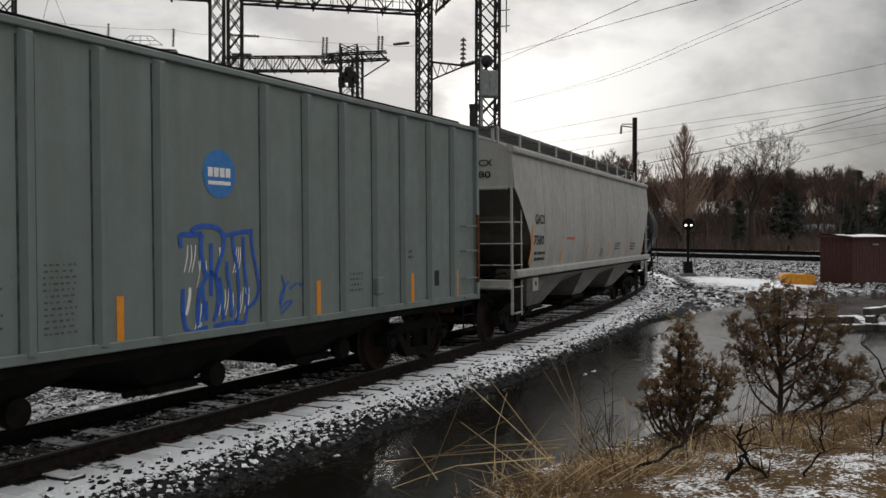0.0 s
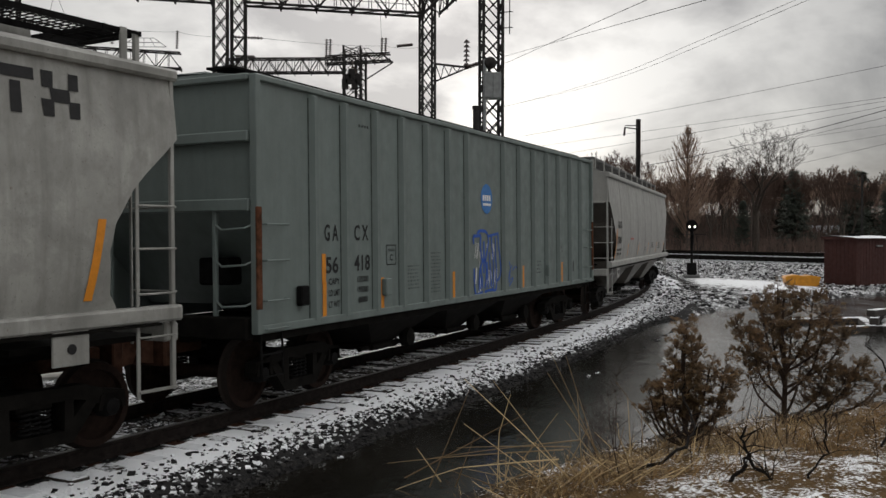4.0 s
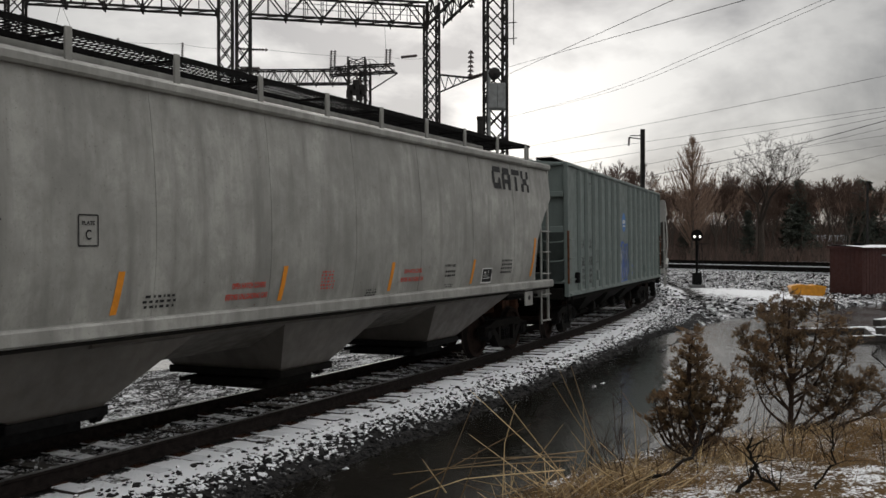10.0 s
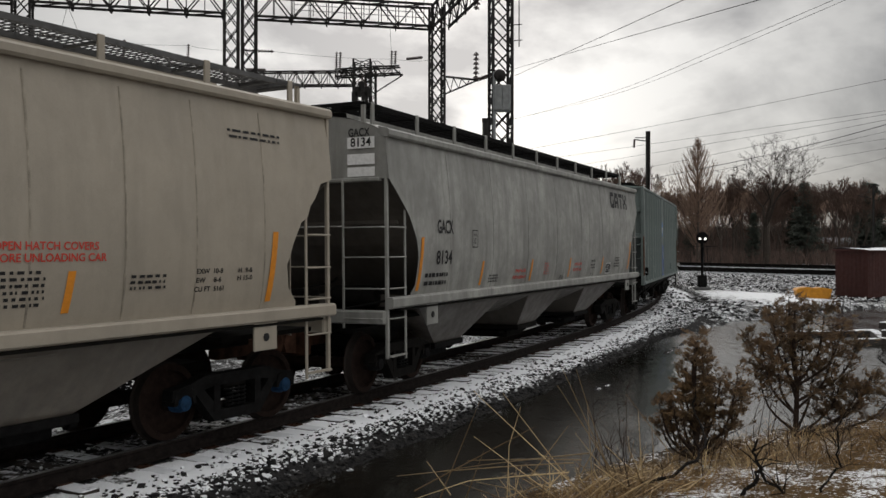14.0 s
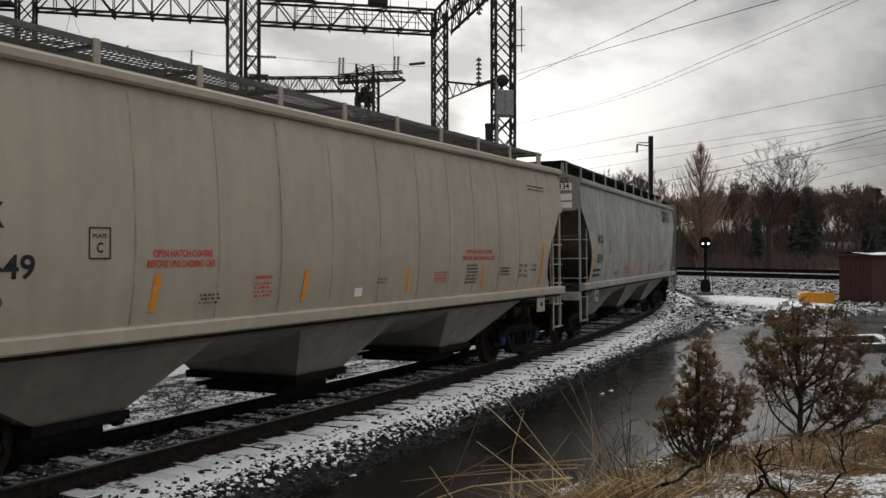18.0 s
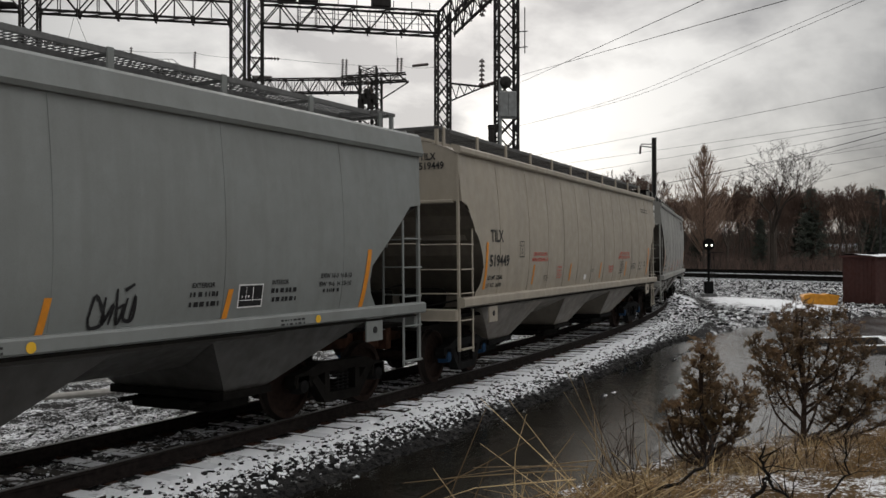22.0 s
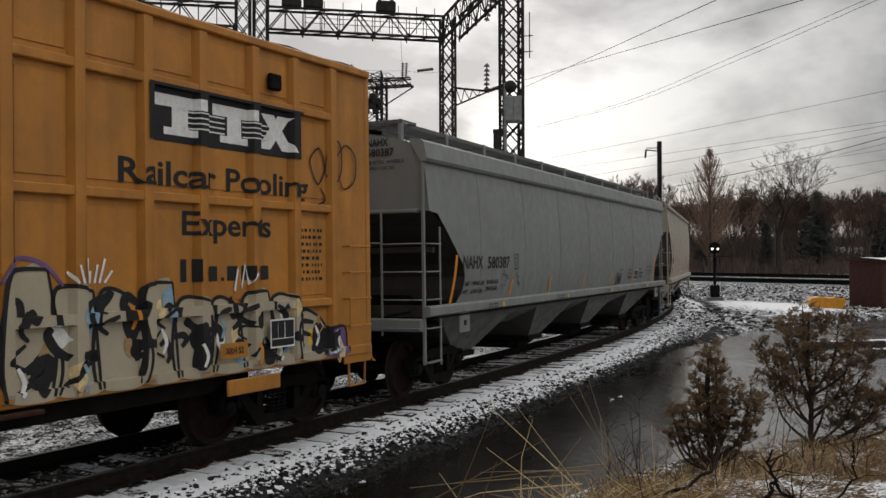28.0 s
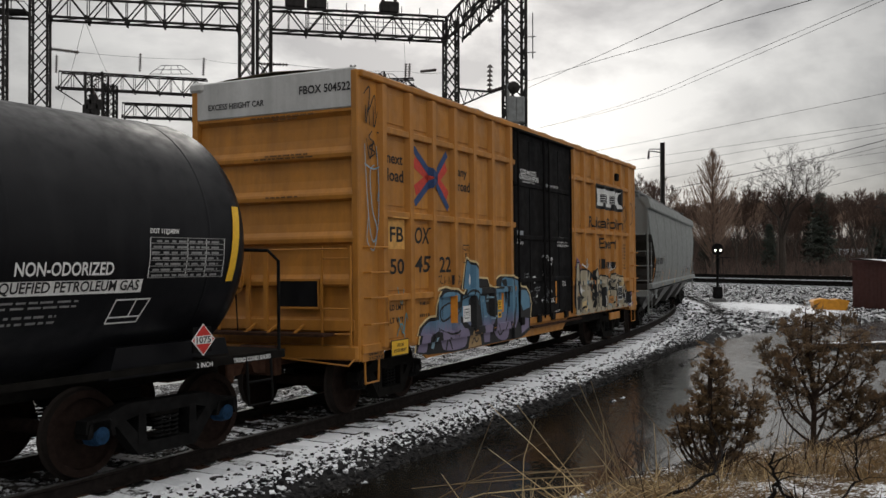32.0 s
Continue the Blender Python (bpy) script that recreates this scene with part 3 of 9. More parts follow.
def build_stones():
    """Loose ballast along the shoulders; too many to count."""
    rng = np.random.default_rng(7)
    cube = np.array([(x, y, z) for x in (-1, 1) for y in (-1, 1) for z in (-1, 1)], float)
    quads = np.array([(0, 1, 3, 2), (4, 6, 7, 5), (0, 4, 5, 1), (2, 3, 7, 6), (0, 2, 6, 4), (1, 5, 7, 3)])
    n = 23000
    s = -10 + 44 * rng.random(n) ** 1.5
    side = rng.random(n)
    b = np.where(side < 0.80, np.where(side < 0.09, rng.uniform(1.25, 2.0, n), rng.uniform(1.75, 2.85, n)), np.where(side < 0.90, rng.uniform(-3.2, -1.2, n), rng.uniform(-0.6, 0.6, n)))
    pts = np.array([line(a, c)[:2] for a, c in zip(s, b)])
    z = ground_z(pts[:, 0], pts[:, 1])[0]
    keep = (z > -0.50) & ((rng.random(n) < 1 - 0.6 * smooth(3, 12, s)) | (b > 2.15))
    pts, z = pts[keep], z[keep]
    n = len(z)
    size = rng.uniform(0.013, 0.030, (n, 1, 1)) * rng.uniform(0.8, 1.3, (n, 1, 1))
    v = cube[None] * rng.uniform(0.55, 1.1, (n, 8, 3)) * size * rng.uniform(0.7, 1.3, (n, 1, 3)) * np.array([1.0, 1.0, 0.62])
    a = rng.uniform(0, math.tau, n)
    c, sn = np.cos(a)[:, None], np.sin(a)[:, None]
    tilt = rng.uniform(-0.6, 0.6, n)[:, None]
    x0, y0, z0 = v[..., 0], v[..., 1], v[..., 2]
    y1, z1 = y0 * np.cos(tilt) - z0 * np.sin(tilt), y0 * np.sin(tilt) + z0 * np.cos(tilt)
    vx, vy = x0 * c - y1 * sn, x0 * sn + y1 * c
    v = np.stack([vx + pts[:, 0, None], vy + pts[:, 1, None], z1 + z[:, None] + 0.004], -1).reshape(-1, 3)
    f = (quads[None] + 8 * np.arange(n)[:, None, None]).reshape(-1, 4)
    # coarser rubble on the flat ground beyond the water
    nr = 6000
    xr, yr = rng.uniform(8.0, 34.0, nr), 34 + 52 * rng.random(nr) ** 1.3
    zr = ground_z(xr, yr)[0]
    ok = (zr > -0.40) & (((xr - 16.6) / 3.2) ** 2 + ((yr - 48.5) / 7.0) ** 2 > 1)
    xr, yr, zr = xr[ok], yr[ok], zr[ok]
    nr = len(zr)
    vr = cube[None] * rng.uniform(0.5, 1.1, (nr, 8, 3)) * rng.uniform(0.02, 0.075, (nr, 1, 1)) * np.array([1.2, 1.2, 0.8])
    vr = (vr + np.stack([xr, yr, zr + 0.02], -1)[:, None]).reshape(-1, 3)
    f = np.concatenate([f, (quads[None] + 8 * np.arange(nr)[:, None, None]).reshape(-1, 4) + len(v)])
    v = np.concatenate([v, vr])
    me = bpy.data.meshes.new("ballast_stones")
    me.from_pydata(v.tolist(), [], f.tolist())
    me.materials.append(stone_material())
    tagged(new("ballast_stones", me), "dark crushed ballast stones dusted with snow", "gravel", kind="stuff")


build_stones()


# ---------------------------------------------------------------- rolling stock
def truck_meshes():
    wheel = Mesh()
    for side in (1, -1):
        y = lambda v: side * v
        wheel.cur = 0
        wheel.lathe([(0.0, y(0.83)), (0.11, y(0.835)), (0.12, y(0.80)), (0.16, y(0.785)), (0.30, y(0.755)), (0.36, y(0.775)), (0.375, y(0.83)), (0.44, y(0.832)), (0.452, y(0.826))], 36)
        wheel.lathe([(0.485, y(0.700)), (0.487, y(0.715)), (0.46, y(0.735)), (0.30, y(0.72)), (0.14, y(0.705)), (0.0, y(0.70))][::-1], 36)
        wheel.cur = 1
        wheel.lathe([(0.452, y(0.826)), (0.457, y(0.78)), (0.462, y(0.74)), (0.487, y(0.715))], 36)
        wheel.cur = 0
    wheel.bar((0, -0.72, 0), (0, 0.72, 0), 0.085, 14)
    frame_m = Mesh()
    top = [(-1.08, 0.50), (-1.06, 0.62), (-0.80, 0.66), (-0.55, 0.74), (0.55, 0.74), (0.80, 0.66), (1.06, 0.62), (1.08, 0.50), (0.90, 0.46), (0.74, 0.46)]
    frame_m.prism(top[:1] + top[1:8] + [(0.98, 0.44), (0.82, 0.47), (0.62, 0.56), (0.42, 0.60), (-0.42, 0.60), (-0.62, 0.56), (-0.82, 0.47), (-0.98, 0.44)], -0.085, 0.085)
    frame_m.prism([(-0.72, 0.55), (-0.58, 0.58), (-0.30, 0.30), (0.30, 0.30), (0.58, 0.58), (0.72, 0.55), (0.40, 0.17), (-0.40, 0.17)], -0.085, 0.085)
    for x in (-0.36, 0.36):
        frame_m.prism([(x - 0.06, 0.28), (x + 0.06, 0.28), (x + 0.05, 0.62), (x - 0.05, 0.62)], -0.09, 0.09)
    for x in (-0.889, 0.889):
        frame_m.box(x - 0.13, x + 0.13, -0.10, 0.10, 0.50, 0.63, 0.02)
        frame_m.prism([(x - 0.18, 0.44), (x - 0.14, 0.60), (x + 0.14, 0.60), (x + 0.18, 0.44), (x + 0.13, 0.44), (x + 0.11, 0.52), (x - 0.11, 0.52), (x - 0.13, 0.44)], -0.10, 0.10)
    spring = Mesh()
    pts = [(0.055 * math.cos(a), 0.055 * math.sin(a), 0.30 + 0.24 * a / (math.tau * 5)) for a in np.linspace(0, math.tau * 5, 50)]
    spring.tube(pts, 0.014, 5)
    bolster = Mesh().box(-0.20, 0.20, -1.06, 1.06, 0.53, 0.68, 0.03).box(-0.26, 0.26, -0.35, 0.35, 0.60, 0.80, 0.03)
    bolster.bar((-0.35, -0.5, 0.40), (-0.35, 0.5, 0.40), 0.05, 8).bar((0.35, -0.5, 0.40), (0.35, 0.5, 0.40), 0.05, 8)
    shoe = Mesh()
    for x in (-0.42, 0.42):
        shoe.beam((x, -0.80, 0.34), (x, 0.80, 0.34), 0.10, 0.08)
        for y in (-0.75, 0.75):
            shoe.box(x - 0.05, x + 0.05, y - 0.05, y + 0.05, 0.22, 0.50, 0.015)
    cap = Mesh().lathe([(0.0, 0.075), (0.085, 0.07), (0.095, 0.055), (0.10, 0.0), (0.115, -0.02), (0.115, -0.12), (0.0, -0.12)], 20)
    bolts = Mesh()
    for k in range(3):
        a = k * math.tau / 3
        bolts.bar((0.05 * math.cos(a), 0.06, 0.05 * math.sin(a)), (0.05 * math.cos(a), 0.10, 0.05 * math.sin(a)), 0.018, 6)
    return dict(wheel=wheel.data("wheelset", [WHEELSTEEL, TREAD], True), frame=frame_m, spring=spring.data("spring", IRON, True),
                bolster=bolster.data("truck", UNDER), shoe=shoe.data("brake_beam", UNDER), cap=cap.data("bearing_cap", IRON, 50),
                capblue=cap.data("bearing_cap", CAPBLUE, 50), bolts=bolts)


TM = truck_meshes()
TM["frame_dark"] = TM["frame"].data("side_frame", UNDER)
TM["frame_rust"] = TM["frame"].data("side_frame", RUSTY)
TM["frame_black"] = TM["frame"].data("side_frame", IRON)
SPIN = []          # every wheelset with the wheel's radius


def truck(car, x, yaw, look_="dark", caps="cap"):
    t = part("truck", TM["bolster"], None, car, at=pose(x, 0, 0, 0, 0, yaw))
    for side in (1, -1):
        part("side_frame", TM["frame_" + look_], None, t, at=pose(0, side * 1.0, 0))
        for sx in (-0.11, 0.0, 0.11):
            part("spring", TM["spring"], None, t, at=pose(sx, side * 1.03, 0))
        for ax in (-0.889, 0.889):
            part("bearing_cap", TM[caps], None, t, at=pose(ax, side * 1.04, 0.457, 0, 0, 0 if side > 0 else 180))
    for ax in (-0.889, 0.889):
        w = part("wheelset", TM["wheel"], None, t, at=pose(ax, 0, 0.457))
        SPIN.append((w, ax))
    part("brake_beam", TM["shoe"], None, t)
    return t


def coupler(car, x, sign):
    c = Mesh()
    c.box(min(x - 0.9 * sign, x + 0.15 * sign), max(x - 0.9 * sign, x + 0.15 * sign), -0.10, 0.10, 0.74, 0.96, 0.02)
    c.prism([(x + 0.10 * sign, 0.68), (x + 0.36 * sign, 0.72), (x + 0.42 * sign, 0.84), (x + 0.36 * sign, 0.98), (x + 0.10 * sign, 1.0)], -0.16, 0.10)
    c.box(x + 0.3 * sign - 0.06, x + 0.3 * sign + 0.06, 0.02, 0.16, 0.68, 0.99, 0.02)
    c.box(x - 0.08, x + 0.08, -0.32, 0.32, 0.64, 1.06, 0.02)
    part("coupler", c, RUSTY, car)
    h = Mesh().tube([(x + 0.05 * sign, 0.30, 0.86), (x + 0.25 * sign, 0.32, 0.62), (x + 0.42 * sign, 0.25, 0.48), (x + 0.52 * sign, 0.16, 0.55)], 0.022, 6)
    part("air_hose", h, IRON, car)


def ladder(car, x0, x1, y, z0, z1, n, material, along="x", r=0.012, stile=0.015):
    """A ladder between two stiles; along x on a side, along y on an end."""
    fr = Mesh()
    p = (lambda u, z: (u, y, z)) if along == "x" else (lambda u, z: (y, u, z))
    fr.beam(p(x0, z0), p(x0, z1), stile * 2, stile * 2)
    fr.beam(p(x1, z0), p(x1, z1), stile * 2, stile * 2)
    lad = part("ladder", fr, material, car)
    rung = Mesh().bar(p(x0, 0), p(x1, 0), r, 6).data("rung", material)
    for i in range(n):
        part("rung", rung, None, lad, at=pose(0, 0, z0 + (z1 - z0) * (i + 0.5) / n))
    return lad


class Side:
    """Lays flat marks on the right-hand side of a car, following its profile y(z)."""

    def __init__(self, car, prof, off=0.006, shift=0.0):
        self.car, self.prof, self.off, self.shift = car, prof, off, shift

    def at(self, u, v):
        return (u + self.shift, -self.prof(v) - self.off, v)

    def text(self, words, x, z, size, material, squeeze=1.0, name="lettering", slant=0.0, space=1.0):
        vs, fs = glyphs(words, size, squeeze, space)
        m = Mesh().add([self.at(x + u + slant * v, z + v) for u, v in vs], fs)
        return part(name, m, material, self.car)

    def poly(self, pts, material, name="marking", lift=0.0):
        m = Mesh().add([(p[0], p[1] - lift, p[2]) for p in (self.at(u, v) for u, v in pts)], [tuple(range(len(pts)))])
        return part(name, m, material, self.car)

    def rect(self, x, z, w, h, material, name="marking", slant=0.0, lift=0.0):
        m = Mesh()
        n = max(1, int(h / 0.15))
        rows = []
        for i in range(n + 1):
            v = z - h / 2 + h * i / n
            a, b = self.at(x - w / 2 + slant * (v - z), v), self.at(x + w / 2 + slant * (v - z), v)
            rows.append([(a[0], a[1] - lift, a[2]), (b[0], b[1] - lift, b[2])])
        m.grid(rows)
        return part(name, m, material, self.car)

    def bars(self, x, z, w, rows, pitch, material, seed=0, thick=0.5):
        """Small print too fine to read: broken bars."""
        rng = random.Random(seed)
        m = Mesh()
        for r in range(rows):
            v, u = z - r * pitch, x - w / 2 + rng.uniform(0, 0.08) * w
            while u < x + w / 2 - 0.02:
                l = rng.uniform(0.04, 0.16) * max(w, 0.3)
                u2 = min(u + l, x + w / 2)
                h = pitch * thick
                m.add([self.at(u, v), self.at(u2, v), self.at(u2, v + h), self.at(u, v + h)], [(0, 1, 2, 3)])
                u = u2 + 0.02 + rng.uniform(0, 0.03)
        return part("small_print", m, material, self.car)

    def stroke(self, pts, width, material, name="graffiti", lift=0.002, taper=True):
        """A sprayed line through pts."""
        pts = spline(pts, 6)
        m, rows = Mesh(), []
        for i, (u, v) in enumerate(pts):
            a, b = pts[max(0, i - 1)], pts[min(len(pts) - 1, i + 1)]
            dx, dz = b[0] - a[0], b[1] - a[1]
            l = math.hypot(dx, dz) or 1
            w = width / 2 * (0.6 + 0.4 * math.sin(math.pi * min(1, (i + 0.6) / len(pts)))) if taper else width / 2
            p, q = self.at(u - dz / l * w, v + dx / l * w), self.at(u + dz / l * w, v - dx / l * w)
            rows.append([(p[0], p[1] - lift, p[2]), (q[0], q[1] - lift, q[2])])
        m.grid(rows)
        return part(name, m, material, self.car)


def spline(pts, n):
    """A smooth line through pts."""
    if len(pts) < 3:
        return pts
    P = [pts[0]] + list(pts) + [pts[-1]]
    out = []
    for i in range(1, len(P) - 2):
        p0, p1, p2, p3 = P[i - 1], P[i], P[i + 1], P[i + 2]
        for k in range(n):
            t = k / n
            out.append(tuple(0.5 * (2 * b + (c - a) * t + (2 * a - 5 * b + 4 * c - d) * t * t + (3 * b - a - 3 * c + d) * t ** 3) for a, b, c, d in zip(p0, p1, p2, p3)))
    return out + [pts[-1]]


def lin(x, xs, ys):
    return float(np.interp(x, xs, ys))


def stripes(sd, places, h, z, slant=0.0, w=0.10):
    for x in places:
        sd.rect(x, z, w, h, ORANGE, "reflector_stripe", slant)


SEAM = plain("grimy_weld", (0.27, 0.24, 0.195), 0.7, 0.0, 0.4, 5)


def SLOPE_TOP(cz, cx):
    """Height at which the end's slope sheet meets the bulkhead."""
    return cz[[i for i, c in enumerate(cx) if c < 0.12][0]]


def hopper_car(label, LH, TC, skin, cut, seams=(), board="wide", trucks=("dark", "cap"), chord="lip", frame_skin=None, board_mat=None, under_skin=None, slope_skin=None, chutes=(), chord_lift=0.0, outlet=0.58, rungs=(2.50, 2.06, 1.62, 1.17)):
    """A covered hopper with swelling sides. cut: the ends' outline, (z, how far the side falls short of the end)."""
    frame_skin = frame_skin or skin
    car = thing("covered_hopper", label, "freight car", group="freight train")
    zs = [1.50, 1.70, 1.95, 2.2, 2.5, 2.8, 3.1, 3.4, 3.7, 3.92, 4.0]
    ys = [1.50, 1.545, 1.58, 1.60, 1.605, 1.60, 1.585, 1.56, 1.53, 1.50, 1.49]
    prof = lambda z: lin(z, zs, ys)
    cz, cx = [c[0] for c in cut], [c[1] for c in cut]
    reach = lambda z: LH - lin(z, cz, cx)
    # skin: one sheet from sill over the roof to the other sill
    levels = sorted(set([round(z, 3) for z in list(np.linspace(1.50, 4.0, 26)) + [c for c in cz if 1.5 <= c <= 4.0]]))
    cols = sorted(set([round(x, 3) for x in np.linspace(-1, 1, 41)] + [round(q, 3) for sx in seams for q in ((sx - 0.035) / LH, sx / LH, (sx + 0.035) / LH)]))
    line_ = [(-prof(z), z) for z in levels] + [(-1.30, 4.10), (-0.95, 4.22), (-0.5, 4.30), (0, 4.33), (0.5, 4.30), (0.95, 4.22), (1.30, 4.10)] + [(prof(z), z) for z in levels[::-1]]
    rows = []
    for y, z in line_:
        r = reach(min(z, 4.0))
        row = []
        for u in cols:
            x = max(-r, min(r, u * LH))
            if abs(u) == 1.0:
                x = math.copysign(r, u)
            dip = 0.0
            for sx in seams:
                if abs(x - sx) < 0.01 and 1.55 < z < 3.98:
                    dip = 0.006
            swell = 0.010 * math.sin(x * 1.9 + z) if z < 3.98 else 0.0
            row.append((x, y - math.copysign(dip - swell * 0.5, y), z))
        rows.append(row)
    part("body", Mesh().grid(rows), skin, car, smooth=40)
    # weld seams between the side sheets
    for sx in seams or np.linspace(-LH + 2.2, LH - 2.2, 7):
        w = 0.014 if seams else 0.006
        lv = [z for z in np.linspace(1.53, 3.9, 14)]
        for y in (-1, 1):
            m = Mesh().grid([[(sx + e, y * (prof(z) + o), z) for e, o in ((-w, -0.002), (-w * 0.4, 0.004), (w * 0.4, 0.004), (w, -0.002))] for z in lv])
            part("weld_seam", m, SEAM if seams else skin, car)
    # ends: the bulkhead above and the slope sheet below
    for sgn in (1, -1):
        e = Mesh()
        half = len(line_) // 2
        for i in range(half):
            j = len(line_) - 1 - i
            (y0, z0), (y1, z1) = line_[i], line_[i + 1]
            xa, xb = sgn * (reach(min(z0, 4.0)) - 0.012), sgn * (reach(min(z1, 4.0)) - 0.012)
            e.add([(xa, y0 * 0.998, z0), (xb, y1 * 0.998, z1), (xb, -y1 * 0.998, z1), (xa, -y0 * 0.998, z0)], [(0, 1, 2, 3)])
        highpart = Mesh()
        top_s = SLOPE_TOP(cz, cx)
        for f in e.f:
            q = [e.v[i] for i in f]
            if max(p[2] for p in q) > top_s + 0.02:
                highpart.add(q, [(0, 1, 2, 3)])
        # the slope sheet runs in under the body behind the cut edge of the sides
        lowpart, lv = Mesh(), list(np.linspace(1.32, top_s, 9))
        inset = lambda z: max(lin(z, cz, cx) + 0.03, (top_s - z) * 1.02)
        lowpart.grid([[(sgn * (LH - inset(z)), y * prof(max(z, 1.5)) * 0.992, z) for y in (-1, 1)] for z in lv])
        # slope_skin is the body paint darkened for the shade under the bulkhead
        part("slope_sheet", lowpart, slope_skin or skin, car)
        part("end_bulkhead", highpart, skin, car)
        # end posts, platform, sill
        x = sgn * (LH - 0.06)
        zb = top_s
        part("end_beam", Mesh().box(x - 0.07, x + 0.07, -1.42, 1.42, zb - 0.03, zb + 0.03, 0.012), frame_skin, car)
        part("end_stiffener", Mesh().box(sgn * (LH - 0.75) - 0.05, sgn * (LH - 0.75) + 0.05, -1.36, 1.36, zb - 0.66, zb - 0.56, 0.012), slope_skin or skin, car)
        part("end_sill", Mesh().box(x - 0.10, x + 0.10, -1.50, 1.50, 1.12, 1.32, 0.02), frame_skin, car)
        deck = Mesh().box(sgn * (LH - 1.9), sgn * (LH - 0.15), -1.30, 1.30, 1.14, 1.20)
        part("platform", deck, UNDER, car)
        gear = Mesh()
        gear.lathe([(0.0, -0.45), (0.15, -0.43), (0.19, -0.36), (0.19, 0.36), (0.15, 0.43), (0.0, 0.45)], 18, "y", (sgn * (LH - 1.2), -0.30, 1.46))
        gear.box(sgn * (LH - 0.75), sgn * (LH - 0.45), 0.1, 0.5, 1.20, 1.62, 0.03)
        part("brake_gear", gear, UNDER, car, smooth=40)
        part("brake_pipe", Mesh().tube([(sgn * (LH - 1.9), -0.9, 1.30), (sgn * (LH - 1.1), -1.0, 1.42), (sgn * (LH - 0.5), -0.8, 1.36), (sgn * (LH - 0.2), -0.3, 1.26)], 0.02, 6), IRON, car)
        part("brake_pipe", Mesh().tube([(sgn * (LH - 2.1), 0.4, 1.9), (sgn * (LH - 1.3), 0.2, 1.7), (sgn * (LH - 0.7), 0.35, 1.62)], 0.016, 6), IRON, car)
        coupler(car, sgn * (LH + 0.25), sgn)
        truck(car, sgn * TC, sgn * math.degrees(RAIL_K * TC) * 0.9, *trucks)
        # ladders that meet at the corner post and share the heights of their rungs
        for y in (-1, 1):
            post = part("corner_post", Mesh().box(x - 0.022, x + 0.035, y * 1.50 - 0.025, y * 1.50 + 0.025, 0.60, 4.02, 0.008), frame_skin, car)
            lx = sgn * (LH - 0.58)
            side_l = part("ladder", Mesh().box(lx - 0.022, lx + 0.022, y * 1.545 - 0.012, y * 1.545 + 0.012, 0.56, rungs[0] + 0.28, 0.005), frame_skin, car)
            end_l = part("ladder", Mesh().box(sgn * (LH + 0.02) - 0.012, sgn * (LH + 0.02) + 0.012, y * 0.80 - 0.018, y * 0.80 + 0.018, 1.05, top_s, 0.005), frame_skin, car)
            for z in rungs:
                a, b = sorted((lx, x))
                part("rung", Mesh().tube([(a, y * 1.55, z), (a + 0.04, y * 1.585, z), (b - 0.04, y * 1.585, z), (b, y * 1.55, z)], 0.012, 6), frame_skin, side_l)
                part("rung", Mesh().tube([(sgn * (LH - 0.01), y * 1.50, z), (sgn * (LH + 0.05), y * 1.46, z), (sgn * (LH + 0.05), y * 0.84, z), (sgn * (LH + 0.02), y * 0.80, z)], 0.012, 6), frame_skin, end_l)
            part("rung", Mesh().box(min(lx, x), max(lx, x), y * 1.545 - 0.03, y * 1.545 + 0.03, 0.62, 0.645), frame_skin, side_l)
        grab = Mesh().tube([(sgn * (LH - 0.02), -0.78, rungs[0] + 0.02), (sgn * (LH + 0.05), -0.72, rungs[0] + 0.02), (sgn * (LH + 0.05), 0.72, rungs[0] + 0.02), (sgn * (LH - 0.02), 0.78, rungs[0] + 0.02)], 0.013)
        part("grab_iron", grab, frame_skin, car)
        jack = Mesh().box(sgn * (LH - 1.45) - 0.21, sgn * (LH - 1.45) + 0.21, -1.60, -1.57, 1.02, 1.36, 0.008)
        part("jacking_pad", jack, frame_skin, car)
        part("jack_hole", Mesh().bar((sgn * (LH - 1.45), -1.59, 1.18), (sgn * (LH - 1.45), -1.612, 1.18), 0.05, 12), INK, car)
    # side sills and top chords
    for y in (-1, 1):
        sill = Mesh()
        prof_s = [(1.50, 1.52), (1.60, 1.515), (1.625, 1.49), (1.625, 1.375), (1.60, 1.35), (1.50, 1.345)]
        sill.grid([[(x, y * a, z) for a, z in prof_s] for x in (-LH + 0.03, LH - 0.03)], closed=True)
        sill.add([(-LH + 0.03, y * a, z) for a, z in prof_s], [tuple(range(6))]).add([(LH - 0.03, y * a, z) for a, z in prof_s], [tuple(range(6))])
        part("side_sill", sill, skin, car)
        part("sill_lip", Mesh().box(-LH + 0.3, LH - 0.3, y * 1.50, y * 1.61, 1.312, 1.342), UNDER, car)
        tc = Mesh()
        if chord == "lip":
            pc = [(1.47, 3.93), (1.55, 3.92), (1.575, 3.95), (1.575, 4.02), (1.545, 4.05), (1.40, 4.085), (1.40, 4.06)]
        else:
            pc = [(1.48, 3.78), (1.57, 3.77), (1.60, 3.82), (1.545, 4.08), (1.50, 4.12), (1.30, 4.15), (1.30, 4.10)]
        pc = [(a, z + chord_lift) for a, z in pc]
        tc.grid([[(x, y * a, z) for a, z in pc] for x in (-LH + 0.02, LH - 0.02)], closed=True)
        for x in (-LH + 0.02, LH - 0.02):
            tc.add([(x, y * a, z) for a, z in pc], [tuple(range(len(pc)))])
        part("top_chord", tc, skin, car)
